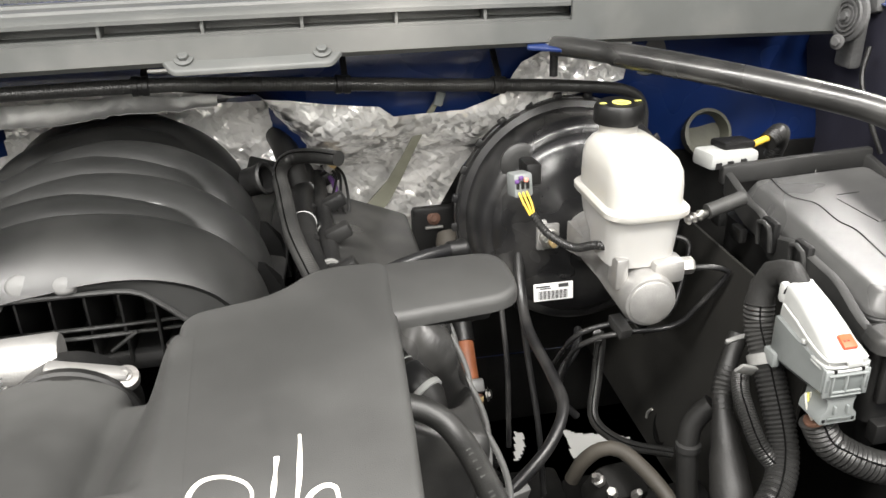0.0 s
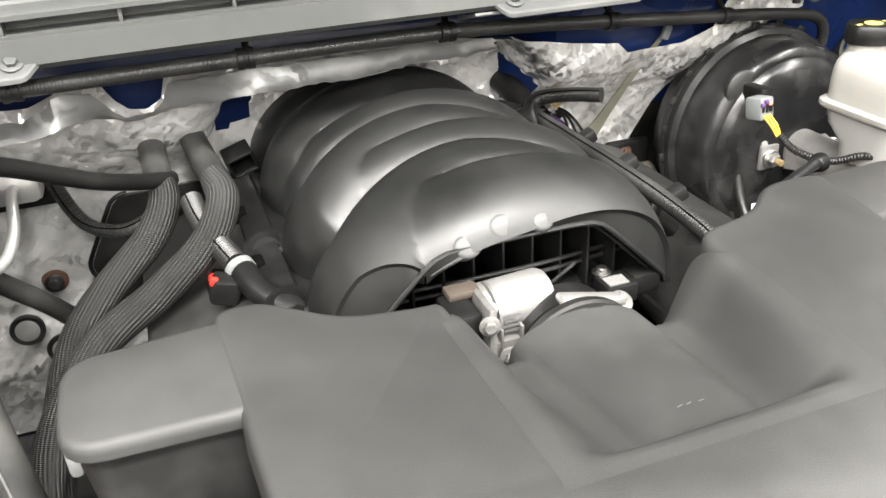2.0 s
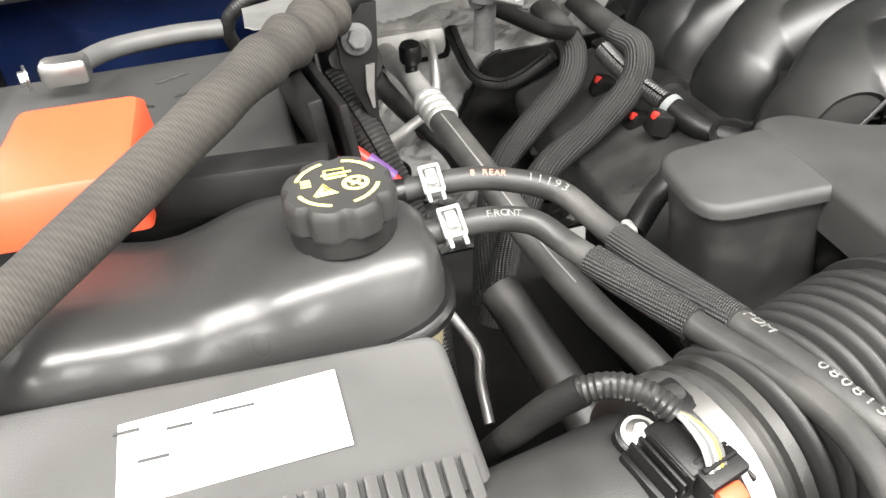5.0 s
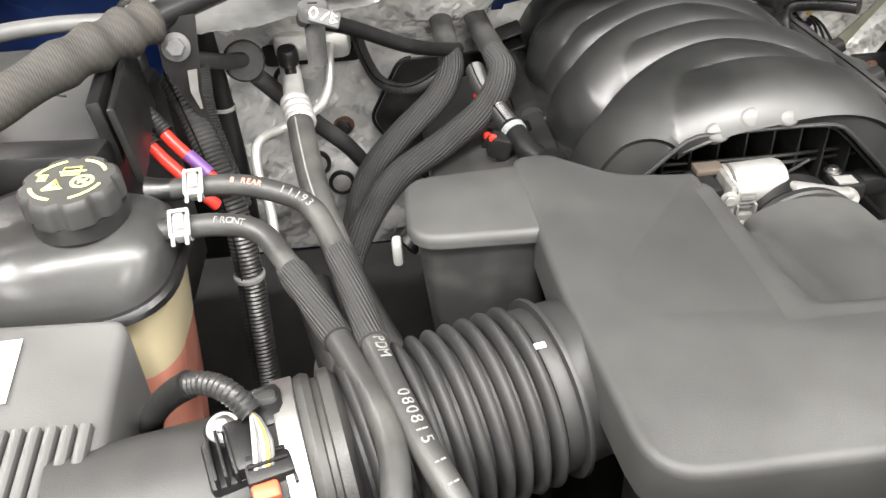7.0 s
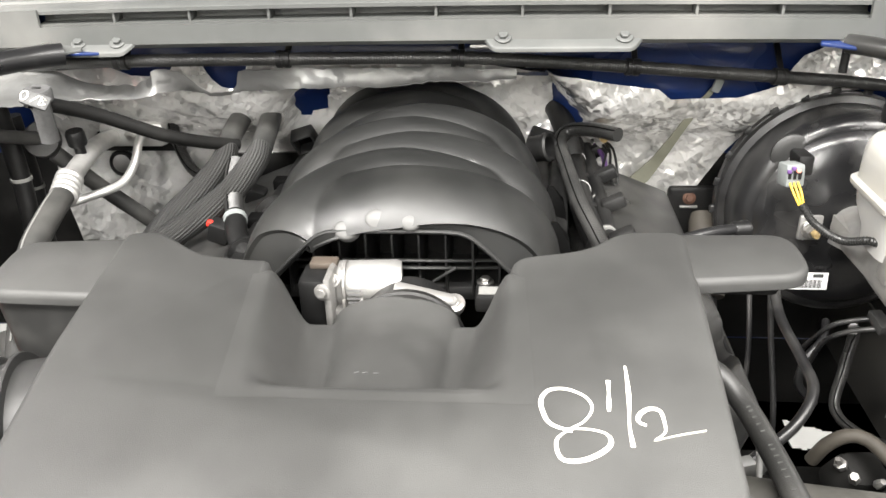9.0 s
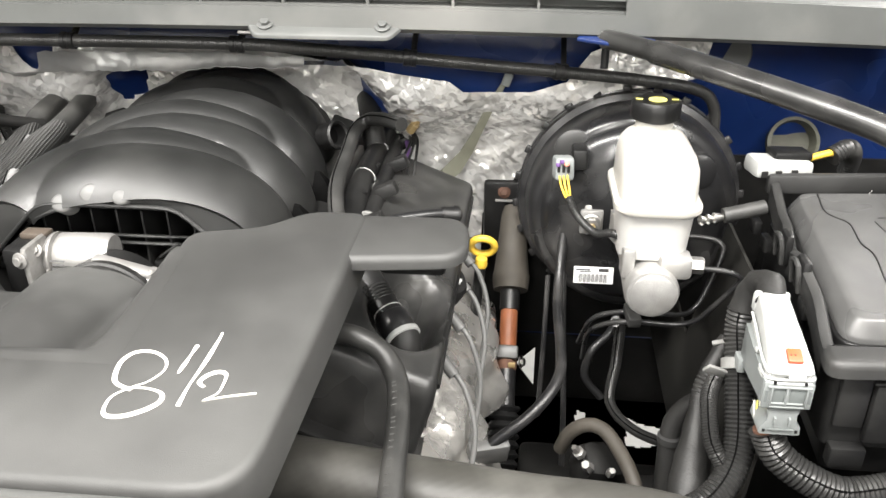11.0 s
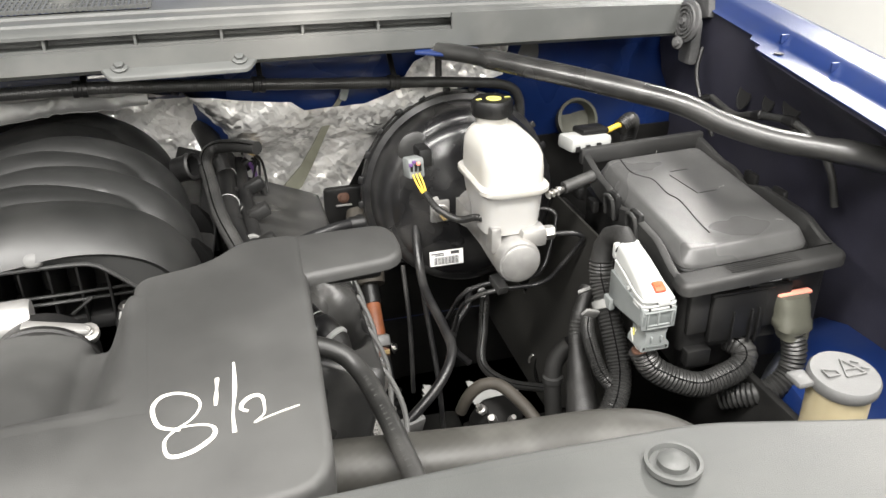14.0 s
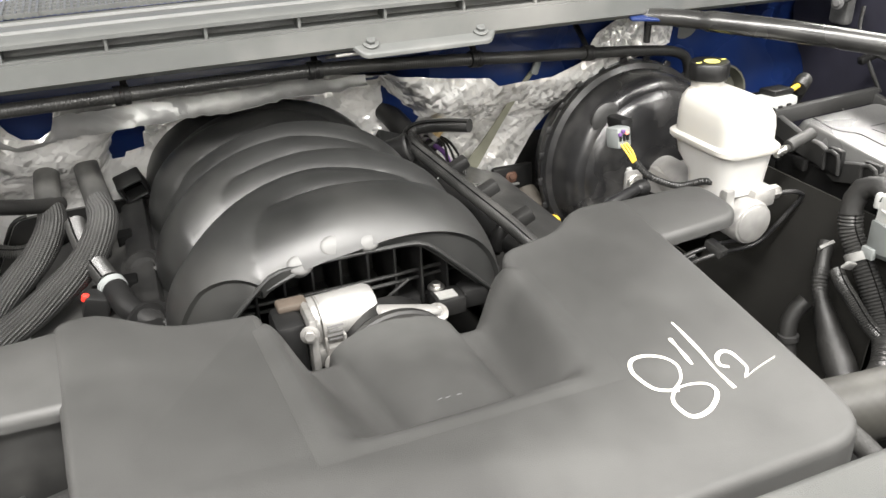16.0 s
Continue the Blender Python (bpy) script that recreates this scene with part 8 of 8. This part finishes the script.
part("sleeve", sweep(bm_new(), spline(LR[3:], 0.002), slv_r, 30), M["fabric"], b2, "ribbed woven sleeve with folds")
part("flat_end", box((-0.372, 0.682, 1.4685), (0.06, 0.034, 0.004), 0.0015, pose(0, 0, 0, 3, -4, 24)), M["cowl"], b2)
part("blue_plate", box((-0.345, 0.690, 1.4665), (0.05, 0.028, 0.003), 0.001), M["blue"], b2, "blue painted plate")
hexbolt("stud", (-0.376, 0.684, 1.470), (0, 0, 1), 0.006, b2)

# bracket with bolt beside the battery
bk = thing("side_bracket", (-0.435, 0.55, 1.33), "black sheet steel bracket with a hex bolt", "bracket")
part("plate", sheet([[(-0.464, 0.566, 1.462), (-0.432, 0.570, 1.462)], [(-0.464, 0.560, 1.425), (-0.436, 0.566, 1.425)], [(-0.456, 0.562, 1.40), (-0.440, 0.566, 1.40)], [(-0.446, 0.568, 1.375), (-0.440, 0.570, 1.375)], [(-0.432, 0.56, 1.33), (-0.426, 0.562, 1.33)]], 0.003), M["black"], bk)
part("bare_patch", sheet([[(-0.446, 0.5600, 1.420), (-0.439, 0.5622, 1.420)], [(-0.4475, 0.5598, 1.402), (-0.4415, 0.5622, 1.402)], [(-0.444, 0.5640, 1.385), (-0.442, 0.5645, 1.385)]], 0.0012), M["alu"], bk, "bare metal patch")
hexbolt("bolt", (-0.450, 0.560, 1.440), (0.1, -1, 0.3), 0.0075, bk, M["scuff"], flange=1.5)

# ---- air conditioning lines ----
ac = thing("refrigerant_line", (-0.37, 0.7, 1.24), "aluminium refrigerant lines with a rubber hose", "refrigerant line")
part("gasket", box((-0.372, 0.838, 1.338), (0.115, 0.02, 0.065), 0.012), M["black"], ac, "black rubber gasket")
part("block", box((-0.368, 0.815, 1.338), (0.085, 0.028, 0.034), 0.010), M["bright_alu"], ac)
part("bolt_head", lathe([(0.008, 0), (0.008, 0.005), (0.006, 0.006)], (-0.366, 0.801, 1.340), turn_to((0, -1, 0.1)), 6), M["steel"], ac)
part("pipe", tube([(-0.392, 0.802, 1.336), (-0.391, 0.765, 1.340), (-0.385, 0.72, 1.340), (-0.380, 0.675, 1.335)], 0.0105, 18), M["bright_alu"], ac)
part("port", lathe([(0.006, 0), (0.006, 0.012), (0.0095, 0.013), (0.0105, 0.015), (0.0105, 0.027), (0.009, 0.030)], (-0.384, 0.712, 1.346), turn_to((0.0, -0.15, 1)), 24), M["black"], ac, "black service port cap")
for k in range(4):
    part("ferrule", lathe([(0.0125, 0), (0.0145, 0.002), (0.0145, 0.006), (0.0125, 0.008)], Vector((-0.380, 0.672, 1.335)) + Vector((0.002, -0.0085, -0.0022)) * k, turn_to((0.15, -0.95, -0.24)), 24), M["bright_alu"], ac)
ACH = [(-0.375, 0.645, 1.328), (-0.368, 0.595, 1.321), (-0.358, 0.54, 1.309), (-0.340, 0.483, 1.282), (-0.319, 0.430, 1.259), (-0.295, 0.379, 1.239), (-0.269, 0.319, 1.201), (-0.25, 0.27, 1.16)]
part("hose", tube(ACH, 0.0125, 20), M["rubber"], ac, "black rubber hose with white stripe")
P = [p + Vector((-0.003, -0.006, 0.0112)) for p in seg(ACH, 0.02, 0.5)]
part("stripe", sweep(bm_new(), P, 0.0009, 6), M["print"], ac)
part("maker_mark", box(Vector(ACH[0]) + Vector((0.004, -0.016, 0.008)), (0.004, 0.018, 0.0008), 0, pose(0, 0, 0, 15, 0, 10)), M["print"], ac, "plain grey bar")
part("thin_pipe", tube([(-0.348, 0.806, 1.338), (-0.348, 0.782, 1.340), (-0.351, 0.761, 1.316), (-0.358, 0.741, 1.302), (-0.369, 0.722, 1.299), (-0.400, 0.699, 1.294), (-0.423, 0.674, 1.292), (-0.425, 0.650, 1.272), (-0.417, 0.632, 1.237), (-0.411, 0.593, 1.186), (-0.392, 0.575, 1.155), (-0.377, 0.556, 1.128), (-0.382, 0.532, 1.112), (-0.384, 0.50, 1.09)], 0.0050, 14), M["bright_alu"], ac)
part("clamp", box((-0.421, 0.640, 1.255), (0.016, 0.012, 0.016), 0.003, pose(0, 0, 0, 30, 0, 10)), M["bright_alu"], ac, "small aluminium pipe clamp")

# ---- heater hoses in braided sleeves ----
for pts, lab in (([(-0.225, 0.830, 1.368), (-0.225, 0.805, 1.363), (-0.223, 0.745, 1.354), (-0.222, 0.711, 1.340), (-0.239, 0.686, 1.320), (-0.278, 0.680, 1.286), (-0.314, 0.675, 1.246), (-0.337, 0.640, 1.199), (-0.352, 0.608, 1.138)], "braided heater hose curving to the bulkhead, outer one"),
                 ([(-0.190, 0.830, 1.370), (-0.188, 0.803, 1.365), (-0.183, 0.756, 1.358), (-0.177, 0.702, 1.353), (-0.177, 0.663, 1.349), (-0.197, 0.635, 1.329), (-0.239, 0.624, 1.301), (-0.291, 0.612, 1.271), (-0.333, 0.585, 1.220), (-0.358, 0.566, 1.149)], "braided heater hose curving to the bulkhead, inner one")):
    h = thing("heater_hose", pts[3], lab, "hose", "heater hoses")
    part("hose", sweep(bm_new(), seg(pts, 0.0, 0.30), 0.0122, 20), M["rubber"], h)
    part("sleeve", sweep(bm_new(), seg(pts, 0.26, 1.0), lambda s: 0.0138 - 0.0015 * math.exp(-s * 20), 22), M["braid"], h, "ribbed braided sleeve")
    part("collar", lathe([(0.0110, -0.008), (0.0125, -0.006), (0.0125, 0), (0.0148, 0.001), (0.0148, 0.009), (0.0135, 0.010), (0.0135, 0.014), (0.012, 0.015)], Vector(pts[1]) + Vector((0, 0.004, 0.002)), turn_to((0, -0.88, -0.47)), 24), M["bright_alu"], h, "pale plastic collar")
    part("quick_joint", lathe([(0.010, 0), (0.013, 0.002), (0.013, 0.012), (0.010, 0.014)], Vector(pts[1]) + Vector((0.006, 0.016, 0.010)), turn_to((0.2, -0.88, -0.47)), 20), M["tan"] if "inner" in lab else M["grey_conn"], h)

# tag with hand-written mark
tg = thing("hanging_tag", (-0.333, 0.57, 1.43), "grey plastic tag marked by hand in white", "tag")
tmx = pose(0, 0, 0, 45, 22, 2) @ Matrix.Scale(0.85, 4)
tc_ = Vector((-0.333, 0.572, 1.450))
part("plate", box(tc_, (0.030, 0.017, 0.006), 0.005, tmx), M["scuff"], tg)
part("post", lathe([(0.0085, -0.050), (0.0085, -0.010), (0.0125, -0.009), (0.0130, 0.0), (0.0115, 0.0025), (0.0, 0.003)], (-0.343, 0.594, 1.452), turn_to((0.05, -0.1, 1)), 28), M["scuff"], tg)
part("cap_slot", box((-0.343, 0.594, 1.4552), (0.008, 0.002, 0.0008), 0), M["black"], tg)
for pts in ([(-0.011 + 0.0035 * math.cos(radians(a)), 0.005 * math.sin(radians(a))) for a in range(0, 361, 20)], [(-0.003, -0.005), (0.003, 0.005)],
            [(0.006, -0.005), (0.006, 0.005), (0.011, 0.003), (0.0065, 0.0005), (0.012, -0.002), (0.006, -0.005)]):
    part("marking", sweep(bm_new(), [tc_ + tmx @ Vector((x, y, 0.0033)) for x, y in pts], 0.0007, 6), M["paintpen"], tg)
single("vacuum_pipe", tube([(-0.352, 0.589, 1.445), (-0.316, 0.636, 1.417), (-0.27, 0.672, 1.384), (-0.240, 0.700, 1.366), (-0.212, 0.735, 1.350)], 0.0070, 16), M["black_dull"], "black rubber vacuum pipe across the hoses", "hose")
conduit("conduit", [(-0.322, 0.829, 1.374), (-0.316, 0.81, 1.336), (-0.299, 0.802, 1.295), (-0.272, 0.802, 1.280), (-0.246, 0.794, 1.288), (-0.216, 0.781, 1.313)], 0.0072, "black corrugated conduit in front of the foil", ring=0.001)
single("grommet_ring", lathe([(0.010, 0), (0.019, 0), (0.021, 0.004), (0.019, 0.010), (0.010, 0.011)], (-0.430, 0.722, 1.361), turn_to((0.2, -0.9, 0.3)), 30), M["rubber"], "thick black rubber ring grommet", "grommet")
single("bypass_pipe", tube([(-0.425, 0.735, 1.358), (-0.438, 0.68, 1.378), (-0.452, 0.62, 1.405), (-0.462, 0.58, 1.42)], 0.0075, 14), M["rubber"], "black pipe through a rubber ring", "hose")
single("drain_hose", tube([(-0.42, 0.72, 1.345), (-0.385, 0.745, 1.29), (-0.345, 0.77, 1.235), (-0.325, 0.79, 1.195)], 0.0095, 16), M["rubber"], "black hose slanting across the foil", "hose")
for x, y, z in ((-0.455, 0.70, 1.33), (-0.475, 0.75, 1.30)):
    single("pipe_joint", tube([(x - 0.005, y, z + 0.08), (x, y, z), (x + 0.004, y - 0.01, z - 0.07), (x + 0.006, y - 0.02, z - 0.16)], 0.0105, 16), M["black"], "black plastic pipe joint beside the battery", "pipe", group="pipe joints")
    single("pipe_ring", lathe([(0.0108, 0), (0.0118, 0.0005), (0.0118, 0.004), (0.0108, 0.0045)], (x, y, z - 0.01), None, 20), M["print"], "pale ring on a black pipe", "ring", group="pipe rings")
for x, z in ((-0.347, 1.217),):
    pl = thing("bulkhead_bolt", (x, fw_at(x, z) - 0.02, z), "rusty bolt in the foil-covered bulkhead", "bolt", "bulkhead bolts")
    part("washer", lathe([(0.012, -0.006), (0.013, -0.004), (0.011, -0.001)], (x, fw_at(x, z) - 0.017, z), turn_to((0, -1, 0.1)), 24), M["rust"], pl)
    hexbolt("head", (x, fw_at(x, z) - 0.020, z), (0, -1, 0.1), 0.006, pl, M["black"])
for x, z in ((-0.387, 1.165), (-0.404, 1.289), (-0.36, 1.13)):
    bp_ = thing("bulkhead_plug", (x, fw_at(x, z) - 0.022, z), "round silver plug with a black rim in the bulkhead", "plug", "bulkhead plugs")
    part("rim", lathe([(0.0165, -0.004), (0.0175, 0.002), (0.016, 0.004), (0.0135, 0.0035)], (x, fw_at(x, z) - 0.020, z), turn_to((0, -1, 0.1)), 30), M["black"], bp_)
    part("disc", lathe([(0.0135, -0.002), (0.0135, 0.003), (0.009, 0.0045), (0.0, 0.0045)], (x, fw_at(x, z) - 0.020, z), turn_to((0, -1, 0.1)), 30), M["alu"], bp_, "dull silver disc")

# ---- red battery cables and loom ----
for off, mk, lab in (((0, 0, 0), "red", "thick red battery cable"), ((0.010, 0.010, 0.006), "red", "thick red battery cable with violet tape")):
    o = Vector(off)
    c = thing("battery_cable", Vector((-0.46, 0.52, 1.33)) + o, lab, "cable", "battery cables")
    part("cable", tube([Vector(p) + o for p in ((-0.492, 0.545, 1.375), (-0.478, 0.535, 1.36), (-0.455, 0.520, 1.340), (-0.443, 0.516, 1.326), (-0.438, 0.517, 1.319))], 0.0052, 14), M["red"], c)
    part("conduit", tube([Vector(p) + o for p in ((-0.515, 0.56, 1.392), (-0.500, 0.552, 1.383), (-0.482, 0.539, 1.366))], 0.0075, 14, 0.001, 0.0035), M["loom"], c, "black conduit end")
    if off[0]:
        part("tape", tube([Vector(p) + o for p in ((-0.466, 0.527, 1.351), (-0.455, 0.520, 1.3415), (-0.450, 0.517, 1.337))], 0.0057, 14), M["purple"], c, "violet tape")
conduit("conduit", [(-0.47, 0.60, 1.40), (-0.455, 0.575, 1.375), (-0.44, 0.55, 1.34), (-0.428, 0.53, 1.30), (-0.424, 0.515, 1.25), (-0.424, 0.50, 1.19), (-0.425, 0.48, 1.10)], 0.0125, "thick black corrugated conduit running down past the tank")
single("conduit_tie", lathe([(0.0128, 0), (0.0138, 0.0005), (0.0138, 0.004), (0.0128, 0.0045)], (-0.424, 0.513, 1.245), None, 22), M["print"], "grey tie on a conduit", "cable tie")
conduit("conduit", [(-0.452, 0.63, 1.40), (-0.448, 0.60, 1.365), (-0.44, 0.585, 1.33), (-0.43, 0.575, 1.28)], 0.0085, "black corrugated conduit beside the battery bracket")
# added sheet that keeps the lit floor out of the dark bay bottom
single("bay_floor_screen", box((-0.42, 0.80, 0.93), (0.62, 1.00, 0.02), 0.005), M["black_dull"], "added dull black sheet that darkens the bottom of the bay", "liner", "structure")
single("lower_hose", tube([(-0.44, 0.42, 1.10), (-0.40, 0.40, 1.12), (-0.36, 0.37, 1.13), (-0.33, 0.33, 1.12)], 0.011, 14), M["rubber"], "black hose low beside the duct", "hose")
single("lower_hose", tube([(-0.37, 0.50, 1.24), (-0.355, 0.45, 1.215), (-0.34, 0.40, 1.19), (-0.325, 0.34, 1.15)], 0.017, 18), M["rubber"], "thick black hose low beside the intake", "hose")

# ---- injectors and pipes on the passenger side of the manifold ----
for y, z in ((0.630, 1.300), (0.710, 1.305), (0.590, 1.318)):
    ij = thing("injector_plug", (-0.190, y, z - 0.02), "black injector plug with a red lock", "connector", "injector plugs")
    part("plug", box((-0.190, y, z - 0.006), (0.022, 0.018, 0.022), 0.004, pose(0, 0, 0, 10, 20, 0)), M["black"], ij)
    part("lock", box((-0.197, y - 0.004, z + 0.004), (0.007, 0.006, 0.007), 0.002, pose(0, 0, 0, 10, 20, 0)), M["red"], ij, "red lock")
conduit("conduit", [(-0.20, 0.69, 1.345), (-0.196, 0.665, 1.338), (-0.188, 0.635, 1.330), (-0.178, 0.605, 1.323)], 0.0098, "black corrugated pipe ending in a pale joint", ring=0.001)
single("pale_joint", lathe([(0.0105, 0), (0.0118, 0.001), (0.0118, 0.007), (0.0105, 0.008)], (-0.177, 0.602, 1.322), turn_to((0.25, -0.8, -0.25)), 22), M["grey_conn"], "pale collar on a black pipe", "collar")
single("pipe_joint", tube([(-0.176, 0.600, 1.322), (-0.168, 0.575, 1.315), (-0.155, 0.555, 1.310), (-0.140, 0.535, 1.305)], 0.0105, 16), M["black"], "black plastic pipe joint below the manifold", "pipe", group="pipe joints")
cnn = thing("side_connector", (-0.235, 0.41, 1.29), "black sensor connector with a white clip", "connector")
part("body", tube([(-0.235, 0.475, 1.335), (-0.262, 0.46, 1.325), (-0.285, 0.445, 1.31)], 0.0095, 14), M["black"], cnn)
part("clip", box((-0.292, 0.438, 1.312), (0.008, 0.016, 0.020), 0.003), M["white"], cnn, "white clip")

# ---- alternator and pulley low behind the cover ----
al = thing("alternator", (-0.20, 0.37, 1.12), "bare aluminium alternator with cooling slots", "alternator")
part("case", lathe([(0.045, 0.0), (0.058, 0.008), (0.060, 0.05), (0.052, 0.06)], (-0.215, 0.345, 1.175), turn_to((0, 1, 0)), 36), M["alu"], al)
for k in range(8):
    a = radians(70 + 20 * k)
    part("slot", box((-0.215 + 0.046 * math.cos(a), 0.344, 1.175 + 0.046 * math.sin(a)), (0.018, 0.006, 0.005), 0.001, pose(0, 0, 0, 0, -math.degrees(a), 0)), M["black_dull"], al)
pu = thing("water_pump", (-0.19, 0.22, 1.10), "dark cast water pump with a bolted pulley", "water pump")
part("casting", box((-0.185, 0.235, 1.165), (0.13, 0.06, 0.07), 0.02), M["black_dull"], pu)
part("pulley", lathe([(0.045, 0), (0.050, 0.003), (0.050, 0.010), (0.044, 0.014), (0.030, 0.010), (0.0, 0.009)], (-0.150, 0.205, 1.180), turn_to((0.1, -0.55, 0.8)), 40), M["black"], pu)
hexbolt("bolt", (-0.215, 0.215, 1.202), (0.0, -0.4, 0.9), 0.008, pu, M["scuff"])
part("tag", box((-0.235, 0.205, 1.210), (0.014, 0.004, 0.024), 0.001, pose(0, 0, 0, -20, 20, 0)), M["white"], pu, "pale plastic tag")
